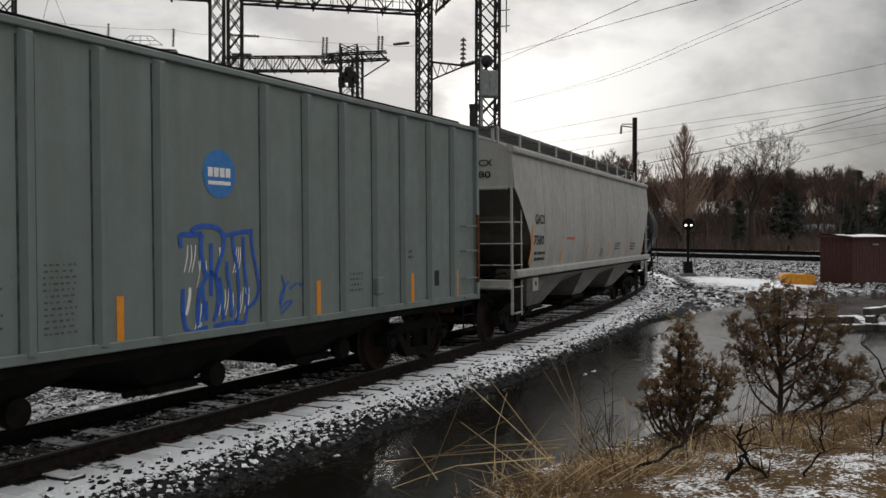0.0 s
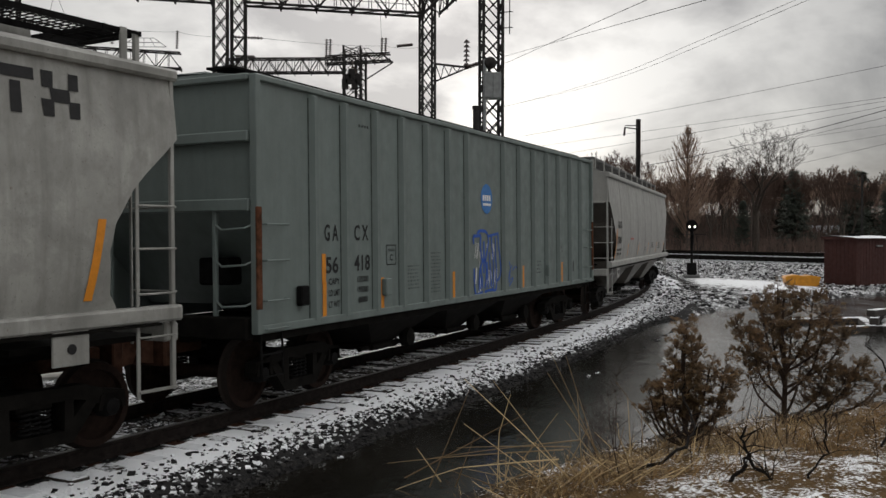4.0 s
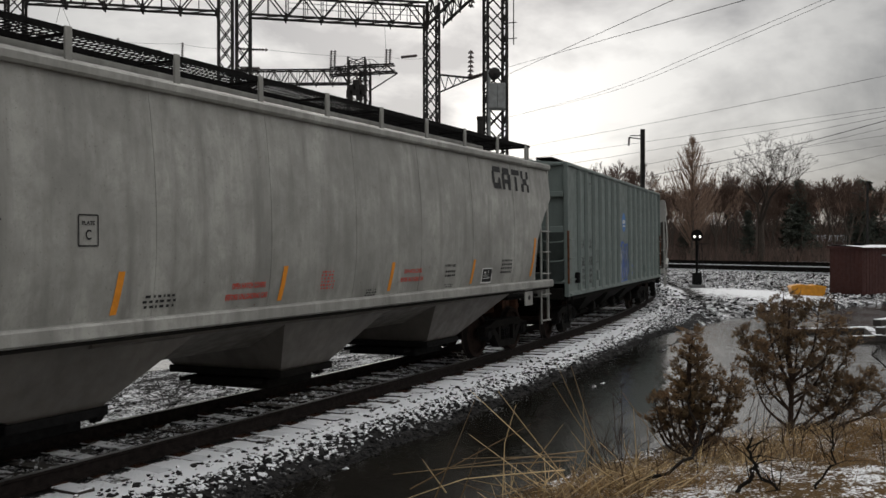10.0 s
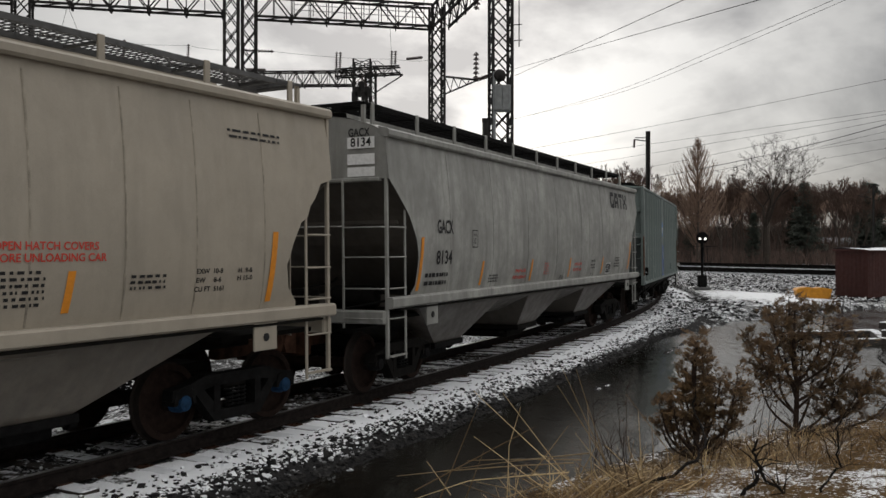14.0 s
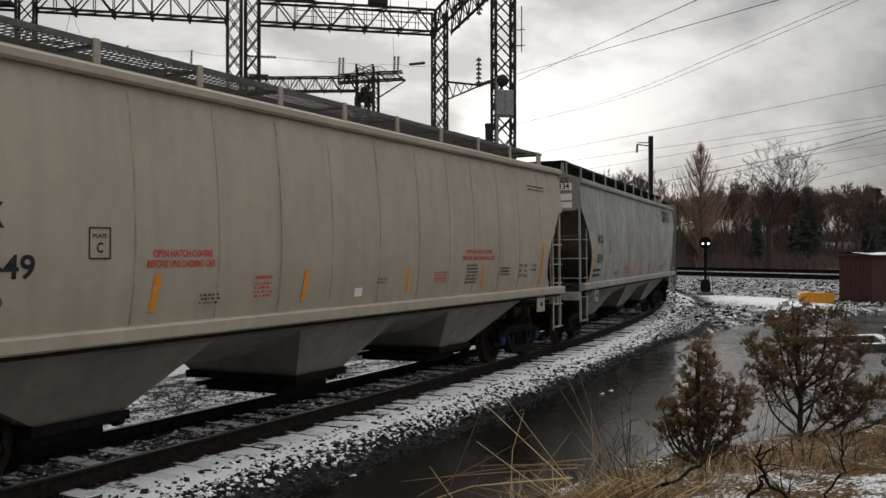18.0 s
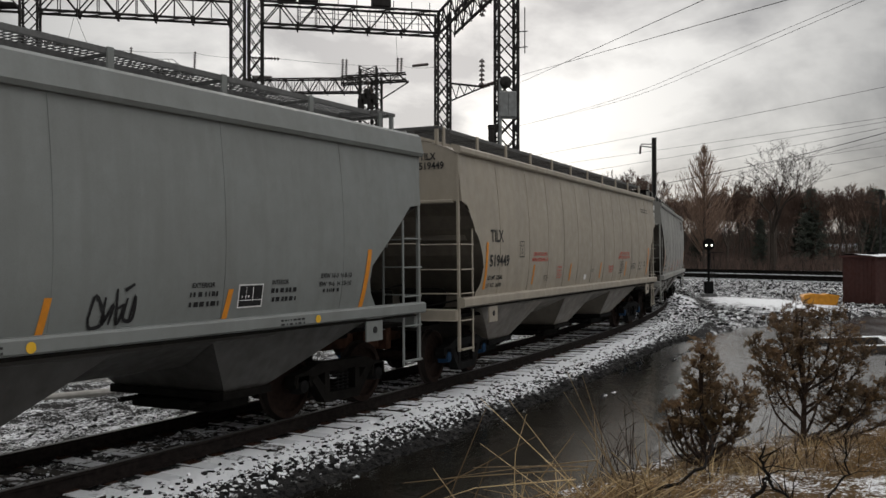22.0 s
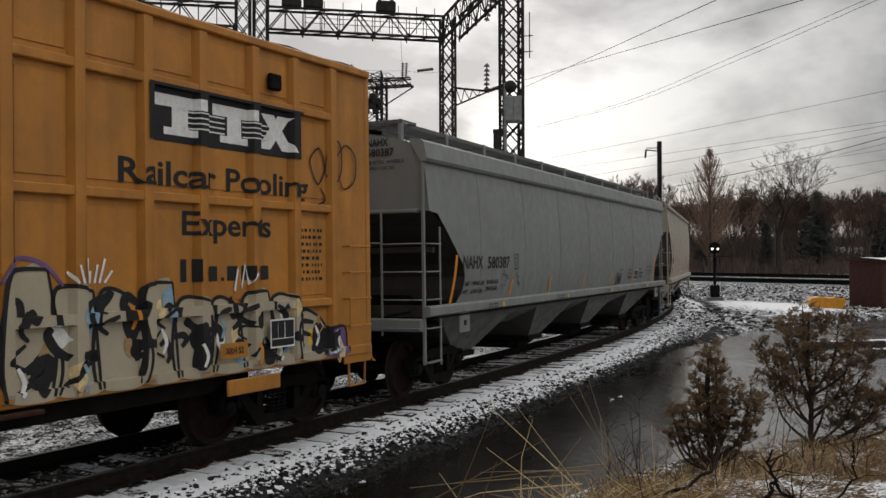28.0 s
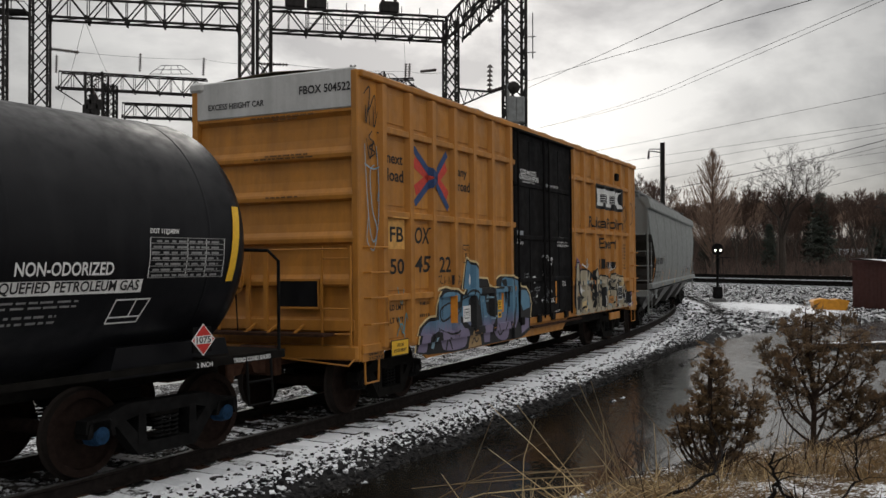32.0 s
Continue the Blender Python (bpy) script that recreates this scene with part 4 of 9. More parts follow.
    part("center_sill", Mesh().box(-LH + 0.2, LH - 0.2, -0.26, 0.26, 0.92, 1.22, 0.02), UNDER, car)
    # discharge hoppers
    pitch = chutes[1] - chutes[0]
    for i, x in enumerate(chutes):
        h = Mesh()
        b = outlet
        al, ar = (pitch * 0.5 if i == 0 else 1.12), (pitch * 0.5 if i == len(chutes) - 1 else min(1.6, pitch * 0.42))
        rows = [[(x - al, -1.48, 1.50), (x + ar, -1.48, 1.50), (x + ar, 1.48, 1.50), (x - al, 1.48, 1.50)],
                [(x - al, -1.44, 1.30), (x + ar, -1.44, 1.30), (x + ar, 1.44, 1.30), (x - al, 1.44, 1.30)],
                [(x - b, -0.96, 0.56), (x + b, -0.96, 0.56), (x + b, 0.96, 0.56), (x - b, 0.96, 0.56)]]
        h.grid(rows, closed=True)
        # under_skin likewise has the shade below the sill in its colour
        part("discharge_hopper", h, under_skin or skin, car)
        g = Mesh().box(x - b - 0.06, x + b + 0.06, -1.0, 1.0, 0.46, 0.56, 0.01).box(x - b + 0.03, x + b - 0.03, -0.7, 0.7, 0.28, 0.42, 0.02)
        g.bar((x - b - 0.25, -0.60, 0.40), (x + b + 0.25, -0.60, 0.40), 0.035, 8)
        g.bar((x - b - 0.25, 0.60, 0.40), (x + b + 0.25, 0.60, 0.40), 0.035, 8)
        g.lathe([(0.0, -0.06), (0.08, -0.05), (0.08, 0.05), (0.0, 0.06)], 10, "x", (x + b + 0.25, -0.60, 0.40))
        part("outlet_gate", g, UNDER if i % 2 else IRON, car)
    # the trough that joins the chutes, its sides flatter than theirs
    trough = Mesh()
    trough.grid([[(x, y, z) for y, z in ((-1.48, 1.50), (-1.45, 1.26), (-0.62, 0.90), (0.62, 0.90), (1.45, 1.26), (1.48, 1.50))] for x in (chutes[0], chutes[-1])])
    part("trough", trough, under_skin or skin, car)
    # roof walk: gratings on brackets along both sides of the hatches
    hatch = Mesh()
    hatch.grid([[(x, y, z) for y, z in ((-0.36, 4.28), (-0.34, 4.46), (-0.2, 4.52), (0.2, 4.52), (0.34, 4.46), (0.36, 4.28))] for x in np.linspace(-LH + 0.9, LH - 0.9, 25)])
    part("hatch_cover", hatch, skin, car)
    bm_ = board_mat or IRON
    for y in (-1, 1):
        walkway = Mesh()
        y0, y1 = (0.46, 1.10) if board == "wide" else (0.40, 0.98)
        walkway.box(-LH + 0.25, LH - 0.25, y * y1 - 0.015, y * y1 + 0.015, 4.425, 4.490)
        walkway.box(-LH + 0.25, LH - 0.25, y * y0 - 0.015, y * y0 + 0.015, 4.425, 4.490)
        for yy in np.linspace(y0, y1, 6)[1:-1]:
            walkway.box(-LH + 0.25, LH - 0.25, y * yy - 0.005, y * yy + 0.005, 4.478, 4.49)
        for x in np.arange(-LH + 0.3, LH - 0.25, 0.085):
            walkway.box(x - 0.006, x + 0.006, min(y * y0, y * y1), max(y * y0, y * y1), 4.480, 4.492)
        part("running_board", walkway, bm_, car)
        br = Mesh().box(-0.045, 0.045, -0.018, 0.018, -0.34, 0.06, 0.006).data("bracket", frame_skin)
        arm = Mesh().box(-0.025, 0.025, 0.0, -y * 0.55, -0.03, 0.0).data("bracket_arm", bm_)
        for x in np.linspace(-LH + 0.35, LH - 0.35, 11):
            b_ = part("bracket", br, None, car, at=pose(x, y * (y1 + 0.02), 4.44))
            part("bracket_arm", arm, None, b_)
    for sgn in (1, -1):
        cross = Mesh()
        xa, xb = sorted((sgn * (LH - 0.10), sgn * (LH - 0.62)))
        for yy in np.arange(-1.12, 1.13, 0.14):
            cross.box(xa, xb, yy - 0.008, yy + 0.008, 4.455, 4.488)
        cross.box(xa, xa + 0.03, -1.13, 1.13, 4.44, 4.492).box(xb - 0.03, xb, -1.13, 1.13, 4.44, 4.492)
        part("crossover_board", cross, bm_, car)
        for yy in (-1.08, 1.08):
            part("board_post", Mesh().box(sgn * (LH - 0.14) - 0.03, sgn * (LH - 0.14) + 0.03, yy - 0.03, yy + 0.03, 4.05, 4.50, 0.006), frame_skin, car)
    return car, Side(car, prof), prof


def end_words(car, LH, text, y0, y1, z, cap, material):
    """Lettering on a car's rear bulkhead, read from behind."""
    vs, fs = glyphs(text, cap / 0.70)
    u0, u1 = min(v[0] for v in vs), max(v[0] for v in vs)
    k = (y1 - y0) / (u1 - u0)
    return part("lettering", Mesh().add([(-LH - 0.004, -(y0 + (u - u0) * k), z + v) for u, v in vs], fs), material, car)


def words(sd, text, x0, x1, z, cap, material, name="lettering", slant=0.0):
    """A line of lettering from x0 to x1, its middle at z, its capitals cap high."""
    vs, fs = glyphs(text, cap / 0.70)
    u0, u1 = min(v[0] for v in vs), max(v[0] for v in vs)
    k = (x1 - x0) / (u1 - u0)
    top, low = max(v[1] for v in vs), min(v[1] for v in vs)
    mid = 0.5 * (top + low) if not any(c in "gjpqy" for c in text) else top - cap * 0.5
    m = Mesh().add([sd.at(x0 + (u - u0) * k + slant * (v - mid), z + v - mid) for u, v in vs], fs)
    return part(name, m, material, sd.car)


def stencil_mark(sd, x0, x1, z0, z1, material, n, seed, lean=0.0):
    """A worn mark of block strokes with stencil breaks, not lettered."""
    rng = random.Random(seed)
    w = (x1 - x0) / n
    for i in range(n):
        a, b = x0 + i * w + 0.05 * w, x0 + (i + 1) * w - 0.12 * w
        t = 0.24 * w
        shape = i % 4
        if shape == 0:
            bits = [(a, a + t, z0 + 0.1, z1 - 0.1), (a + 0.1 * w, b, z1 - 0.11, z1), (a + 0.1 * w, b, z0, z0 + 0.11), (b - t, b, z0 + 0.05, z0 + 0.22)]
        elif shape == 1:
            bits = [(a, a + t, z0, z1 - 0.12), (b - t, b, z0, z1 - 0.12), (a + 0.1 * w, b - 0.1 * w, z1 - 0.13, z1), (a, b, z0 + 0.12, z0 + 0.20)]
        elif shape == 2:
            bits = [(a, b, z1 - 0.11, z1), ((a + b) / 2 - t / 2, (a + b) / 2 + t / 2, z0, z1 - 0.14)]
        else:
            bits = [(a, a + t, z0, z0 + 0.16), (b - t, b, z0, z0 + 0.16), (a + 0.2 * w, b - 0.2 * w, z0 + 0.14, z1 - 0.16), (a, a + t, z1 - 0.16, z1), (b - t, b, z1 - 0.16, z1)]
        for p, q, r, s in bits:
            sd.poly([(p, r), (q, r), (q + rng.uniform(-0.02, 0.02), s), (p + rng.uniform(-0.02, 0.02), s)], material, "faded_mark")


def data_box(sd, x, z, w, h, back=INK, rim=INKWHITE):
    sd.rect(x, z, w, h, rim, "data_panel")
    sd.rect(x, z, w * 0.92, h * 0.88, back, "data_panel", 0, 0.002)
    sd.rect(x - w * 0.20, z + h * 0.10, w * 0.012, h * 0.6, rim, "data_panel", 0, 0.004)
    sd.rect(x + w * 0.08, z + h * 0.08, w * 0.03, h * 0.6, rim, "data_panel", 0, 0.004)
    sd.rect(x, z - h * 0.18, w * 0.9, h * 0.03, rim, "data_panel", 0, 0.004)
    sd.bars(x - w * 0.2, z + h * 0.15, w * 0.3, 2, h * 0.22, rim, 3, 0.4)
    for o in sd.car.children[-1:]:
        o.location.y = -0.005


def plate_box(sd, x, z, w, h, letter, ink=INK):
    for dx, dz, ww, hh in ((0, h / 2, w, 0.015), (0, -h / 2, w, 0.015), (-w / 2, 0, 0.015, h), (w / 2, 0, 0.015, h)):
        sd.rect(x + dx, z + dz, ww, hh, ink, "plate_mark")
    words(sd, "PLATE", x - w * 0.33, x + w * 0.33, z + h * 0.24, h * 0.13, ink)
    words(sd, letter, x - w * 0.15, x + w * 0.15, z - h * 0.14, h * 0.32, ink)


# the train, front to rear; the number is the car's centre, measured from the boxcar's
TRAIN = []

# leading black tank car, seen past the first hopper
def tank_car(label, RS, TC, SH, trucks=("black", "capblue")):
    car = thing("tank_car", label, "tank car", group="freight train")
    R, zc = 1.49, 2.46
    prof_t = []
    for a in np.linspace(0, math.pi / 2, 9):
        prof_t.append((R * math.sin(a), -RS - 0.72 * math.cos(a)))
    rows = [(0.02, -RS - 0.72)] + prof_t[1:]
    rows += [(R, x) for x in np.linspace(-RS + 1.2, RS - 1.2, 8)]
    rows += [(r, -x) for r, x in prof_t[::-1][:-1]] + [(0.02, RS + 0.72)]
    part("tank", Mesh().lathe(rows, 48, "x", (0, 0, zc)), BLACKCAR, car, smooth=50)
    for x in np.linspace(-RS + 0.4, RS - 0.4, 7):
        part("weld_seam", Mesh().lathe([(R + 0.001, x - 0.02), (R + 0.006, x), (R + 0.001, x + 0.02)], 48, "x", (0, 0, zc)), BLACKCAR, car, smooth=50)
    dome = Mesh().lathe([(0.62, 3.85), (0.62, 4.25), (0.55, 4.30), (0.0, 4.32)], 24, "z")
    part("valve_housing", dome, BLACKCAR, car, smooth=40)
    for sgn in (1, -1):
        x = sgn * TC
        sad = Mesh()
        sad.prism([(x - 0.9, 1.02), (x + 0.9, 1.02), (x + 0.8, 1.35), (x - 0.8, 1.35)], -1.15, 1.15)
        part("bolster_saddle", sad, BLACKCAR, car)
        stub = Mesh().box(min(x - sgn * 2.2, sgn * SH), max(x - sgn * 2.2, sgn * SH), -0.32, 0.32, 0.80, 1.12, 0.03)
        part("stub_sill", stub, UNDER, car)
        deck = Mesh().box(sgn * (SH - 1.3), sgn * SH, -1.42, 1.42, 1.06, 1.16, 0.01)
        part("end_platform", deck, UNDER, car)
        rail = Mesh().tube([(sgn * (SH - 0.1), -1.40, 1.12), (sgn * (SH - 0.1), -1.40, 2.25), (sgn * (SH - 0.18), -1.30, 2.38), (sgn * (SH - 0.18), -0.75, 2.40)], 0.021, 8)
        part("handrail", rail, IRON, car)
        rail = Mesh()
        rail.tube([(sgn * (SH - 0.1), 1.40, 1.12), (sgn * (SH - 0.1), 1.40, 2.25), (sgn * (SH - 0.18), 1.30, 2.38), (sgn * (SH - 0.18), 0.75, 2.40)], 0.021, 8)
        part("handrail", rail, IRON, car)
        st = Mesh().tube([(sgn * (SH - 0.7), -1.42, 1.10), (sgn * (SH - 0.7), -1.45, 0.55), (sgn * (SH - 0.28), -1.45, 0.55), (sgn * (SH - 0.28), -1.42, 1.10)], 0.018, 6)
        st.bar((sgn * (SH - 0.7), -1.44, 0.82), (sgn * (SH - 0.28), -1.44, 0.82), 0.015)
        part("sill_step", st, IRON, car)
        brake = Mesh().lathe([(0.0, -0.35), (0.17, -0.33), (0.17, 0.33), (0.0, 0.35)], 16, "y", (sgn * (SH - 0.75), 0.35, 1.40))
        part("brake_wheel", Mesh().lathe([(0.22, 0.0), (0.25, 0.015), (0.22, 0.03), (0.20, 0.015)], 20, "x", (sgn * (SH - 0.15), 0.5, 1.85)), UNDER, car)
        part("brake_gear", brake, UNDER, car)
        coupler(car, sgn * (SH + 0.2), sgn)
        truck(car, x, sgn * math.degrees(RAIL_K * TC) * 0.9, *trucks)
    for y in (-1, 1):
        part("side_rail", Mesh().box(-SH + 1.2, SH - 1.2, y * 1.36 - 0.03, y * 1.36 + 0.03, 1.08, 1.15), UNDER, car)
    tp = lambda z: math.sqrt(max(0.05, R * R - (z - zc) ** 2))
    return car, Side(car, tp, 0.008)


car_a, _ = tank_car("black tank car ahead in the curve", 7.6, 6.9, 8.7, ("dark", "cap"))
TRAIN.append((car_a, 107.4, 6.9))

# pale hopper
car_b, sd, _ = hopper_car("pale grey covered hopper car, rust-specked", 8.2, 6.85, PALE, [(1.0, 1.35), (1.5, 1.28), (2.2, 1.12), (2.75, 0.55), (2.95, 0.35), (3.2, 0.05), (4.2, 0.05)], board="wide", board_mat=WALKGREY, under_skin=SHADEDCHUTE, slope_skin=SHADEDCHUTE, chutes=(-4.74, -0.40, 3.93))
stripes(sd, (-7.0,), 0.85, 2.02, 0.10)
stripes(sd, (-4.4, -1.7, 1.1, 3.9, 6.6), 0.40, 1.80, 0.12, 0.09)
words(sd, "GACX", -6.75, -5.95, 2.58, 0.21, INK)
words(sd, "7580", -6.85, -6.05, 2.12, 0.20, INK)
sd.bars(-6.3, 1.80, 0.9, 2, 0.13, INK, 1)
sd.bars(-3.6, 2.12, 0.8, 1, 0.12, INKRED, 2)
sd.bars(2.4, 1.95, 0.8, 3, 0.08, INK, 4)
sd.bars(0.2, 1.8, 0.4, 3, 0.08, INK, 5)
sd.bars(4.9, 1.92, 0.9, 3, 0.09, INK, 6)
end_words(car_b, 8.15, "GACX", 0.50, 1.10, 3.72, 0.13, INK)
end_words(car_b, 8.15, "7580", 0.52, 1.06, 3.48, 0.13, INK)
TRAIN.append((car_b, 88.45, 6.85))


# green-grey hopper with outside posts
def ribbed_hopper():
    LH, TC = 7.32, 5.8
    car = thing("ribbed_hopper", "green-grey covered hopper car with outside posts and blue graffiti", "freight car", group="freight train")
    Z0, Z1, W = 1.10, 4.22, 1.46
    box = Mesh()
    for y in (-1, 1):
        box.add([(-LH, y * W, Z0), (LH, y * W, Z0), (LH, y * W, Z1), (-LH, y * W, Z1)], [(0, 1, 2, 3)])
    box.grid([[(-LH, y, z), (LH, y, z)] for y, z in ((-W, Z1), (-0.9, Z1 + 0.07), (0, Z1 + 0.11), (0.9, Z1 + 0.07), (W, Z1))])
    part("body", box, SLATE, car)
    posts = [-6.02, -5.21, -4.31, -3.45, -2.56, -1.69, -0.85, 1.0, 1.91, 2.81, 3.71, 4.57, 5.48, 6.36]
    # thin dark strips on both sides of each post paint in its shadow edges
    edge_shade = plain("shade_beside_posts", (0.055, 0.066, 0.062), 0.8, 0, 0.5, 8)
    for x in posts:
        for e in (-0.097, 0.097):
            part("post_seam", Mesh().box(x + e - 0.011, x + e + 0.011, -W - 0.006, -W + 0.002, Z0 + 0.03, Z1 - 0.12), edge_shade, car)
    hat = Mesh()
    hat.grid([[(-0.085, -W, z), (-0.042, -W - 0.075, z), (0.042, -W - 0.075, z), (0.085, -W, z)] for z in (Z0 + 0.02, Z1 - 0.10)])
    hat.add([(-0.085, -W, Z1 - 0.10), (-0.042, -W - 0.075, Z1 - 0.10), (0.042, -W - 0.075, Z1 - 0.10), (0.085, -W, Z1 - 0.10), (-0.085, -W, Z1 - 0.04), (0.085, -W, Z1 - 0.04)],
            [(0, 1, 4), (1, 2, 5, 4), (2, 3, 5)])
    hat.add([(-0.085, -W, Z0 + 0.02), (-0.042, -W - 0.075, Z0 + 0.02), (0.042, -W - 0.075, Z0 + 0.02), (0.085, -W, Z0 + 0.02)], [(3, 2, 1, 0)])
    hat = hat.data("side_post", SLATE)
    for x in posts:
        part("side_post", hat, None, car, at=pose(x, 0, 0))
        part("side_post", hat, None, car, at=pose(x, 0, 0, 0, 0, 180))
    for y in (-1, 1):
        part("top_chord", Mesh().box(-LH - 0.02, LH + 0.02, y * W, y * (W + 0.06), Z1 - 0.06, Z1 + 0.02, 0.012), SLATE, car)
        part("side_sill", Mesh().box(-LH, LH, y * W, y * (W + 0.055), Z0 - 0.05, Z0 + 0.05, 0.01), SLATE, car)
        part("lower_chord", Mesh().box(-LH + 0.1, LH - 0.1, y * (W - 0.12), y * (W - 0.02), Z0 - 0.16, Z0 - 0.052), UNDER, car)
    for x in np.linspace(-LH + 0.8, LH - 0.8, 10):
        h = Mesh().box(x - 0.40, x + 0.40, -0.42, 0.42, Z1 + 0.09, Z1 + 0.20, 0.03)
        h.box(x - 0.30, x + 0.30, -0.66, -0.62, Z1 + 0.05, Z1 + 0.17)
        part("roof_hatch", h, SLATE, car)
    for y in (-0.95, 0.95):
        part("running_board", Mesh().box(-LH, LH, y - 0.2, y + 0.2, Z1 + 0.12, Z1 + 0.15), IRON, car)
    for sgn in (1, -1):
        e = Mesh()
        e.add([(sgn * LH, -W, Z1), (sgn * LH, W, Z1), (sgn * (LH - 0.05), W, 2.60), (sgn * (LH - 0.05), -W, 2.60)], [(0, 1, 2, 3)])
        e.add([(sgn * (LH - 0.05), -W, 2.60), (sgn * (LH - 0.05), W, 2.60), (sgn * (LH - 1.4), W, 1.3), (sgn * (LH - 1.4), -W, 1.3)], [(0, 1, 2, 3)])
        e.add([(sgn * LH, -0.9, Z1 + 0.07), (sgn * LH, 0.9, Z1 + 0.07), (sgn * LH, W, Z1), (sgn * LH, -W, Z1)], [(0, 1, 2, 3)])
        part("slope_sheet", e, SLATE, car)
        x = sgn * LH
        # the side sheet's last panel ends in a stout post
        for y in (-1, 1):
            part("corner_post", Mesh().box(x - 0.05, x + 0.05, y * (W - 0.03), y * (W + 0.075), Z0 - 0.05, Z1 + 0.01, 0.01), SLATE, car)
        for z, t in ((Z1 - 0.02, 0.08), (3.48, 0.13), (2.64, 0.15)):
            part("end_beam", Mesh().box(x - 0.06, x + 0.08 * sgn + 0.0, -1.42, 1.42, z - t / 2, z + t / 2, 0.012) if sgn > 0 else Mesh().box(x - 0.08, x + 0.06, -1.42, 1.42, z - t / 2, z + t / 2, 0.012), SLATE, car)
        part("end_sill", Mesh().box(x - 0.1, x + 0.06, -1.40, 1.40, 0.98, 1.26, 0.02), UNDER, car)
        for y in (-0.86, 0.86):
            part("end_post", Mesh().box(x - 0.03, x + 0.03, y - 0.03, y + 0.03, 1.2, 2.6, 0.01), SLATE, car)
        part("brake_box", Mesh().box(x - sgn * 0.55 - 0.15, x - sgn * 0.55 + 0.15, -0.75, -0.25, 1.62, 1.98, 0.03), IRON, car)
        for y in (-1, 1):
            part("rust_streak", Mesh().box(x - 0.052, x + 0.052, y * (W + 0.04), y * (W + 0.079), 1.35, 2.62, 0.01), RUSTSTREAK, car, "rusted corner edge")
        for z in (1.45, 1.95, 2.40):
            for y in (-1, 1):
                part("rung", Mesh().tube([(x, y * (W - 0.02), z), (x + sgn * 0.10, y * (W - 0.08), z - 0.05), (x + sgn * 0.10, y * (W - 0.42), z - 0.07), (x, y * 0.86, z)], 0.014, 6), SLATE, car)
        for z in (1.10, 1.45, 1.95, 2.40):
            for y in (-1, 1):
                g = Mesh().tube([(x - sgn * 0.62, y * W, z), (x - sgn * 0.60, y * (W + 0.09), z), (x - sgn * 0.12, y * (W + 0.09), z), (x - sgn * 0.10, y * W, z)], 0.014, 6)
                part("grab_iron", g, SLATE, car)
        for y in (-1, 1):
            st = Mesh()
            st.tube([(x - sgn * 0.55, y * W, 1.06), (x - sgn * 0.55, y * (W + 0.02), 0.50), (x - sgn * 0.10, y * (W + 0.02), 0.50), (x - sgn * 0.10, y * W, 1.06)], 0.017, 6)
            st.bar((x - sgn * 0.55, y * (W + 0.01), 0.78), (x - sgn * 0.10, y * (W + 0.01), 0.78), 0.014)
            part("sill_step", st, IRON, car)
        coupler(car, sgn * (LH + 0.25), sgn)
        truck(car, sgn * TC, sgn * math.degrees(RAIL_K * TC) * 0.9, "dark", "cap")
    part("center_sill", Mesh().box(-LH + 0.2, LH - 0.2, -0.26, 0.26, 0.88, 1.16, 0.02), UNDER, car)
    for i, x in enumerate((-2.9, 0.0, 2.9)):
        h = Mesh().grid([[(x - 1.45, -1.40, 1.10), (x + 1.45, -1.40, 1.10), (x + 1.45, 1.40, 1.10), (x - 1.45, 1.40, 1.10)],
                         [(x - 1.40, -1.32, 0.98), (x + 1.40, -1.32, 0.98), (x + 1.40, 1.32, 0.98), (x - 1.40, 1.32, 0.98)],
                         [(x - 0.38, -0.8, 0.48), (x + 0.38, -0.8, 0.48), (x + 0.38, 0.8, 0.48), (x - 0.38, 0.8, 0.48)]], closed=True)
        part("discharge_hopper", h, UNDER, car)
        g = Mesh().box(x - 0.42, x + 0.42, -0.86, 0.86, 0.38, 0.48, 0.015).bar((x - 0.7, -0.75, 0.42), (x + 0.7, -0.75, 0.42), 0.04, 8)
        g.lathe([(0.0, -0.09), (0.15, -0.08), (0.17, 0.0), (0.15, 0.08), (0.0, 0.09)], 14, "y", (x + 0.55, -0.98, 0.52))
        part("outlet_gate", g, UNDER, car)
    sd = Side(car, lambda z: W, 0.006, 0.06)
    spray = Side(car, lambda z: W, 0.006, 0.18)
    stripes(sd, (-5.81, -4.15, -1.49, 2.12, 4.82, 6.48), 0.55, 1.34)
    sd.rect(-5.82, 1.80, 0.10, 0.42, ORANGE, "reflector_stripe")
    words(sd, "G A", -5.80, -5.44, 2.30, 0.22, INK)
    words(sd, "C X", -4.99, -4.58, 2.30, 0.22, INK)
    words(sd, "56", -5.77, -5.44, 1.85, 0.22, INK)
    words(sd, "418", -5.0, -4.54, 1.86, 0.22, INK)
    for i, z in enumerate((1.62, 1.46, 1.30)):
        words(sd, ("CAPY", "LD LMT", "LT WT")[i], -5.70, -5.41, z, 0.085, INK)
    words(sd, "135000", -4.91, -4.59, 1.62, 0.085, INK)
    words(sd, "195000", -4.91, -4.59, 1.47, 0.085, INK)
    words(sd, "68000", -4.89, -4.61, 1.32, 0.085, INK)
    plate_box(sd, -3.86, 1.96, 0.30, 0.30, "C")
    sd.bars(-3.1, 1.75, 0.42, 7, 0.06, PRINTGREY, 8, 0.40)
    sd.bars(-2.25, 1.95, 0.40, 12, 0.06, PRINTGREY, 9, 0.35)
    sd.bars(3.05, 1.66, 0.45, 4, 0.08, PRINTGREY, 10, 0.4)
    sd.bars(4.7, 1.95, 0.3, 2, 0.09, INK, 11, 0.5)
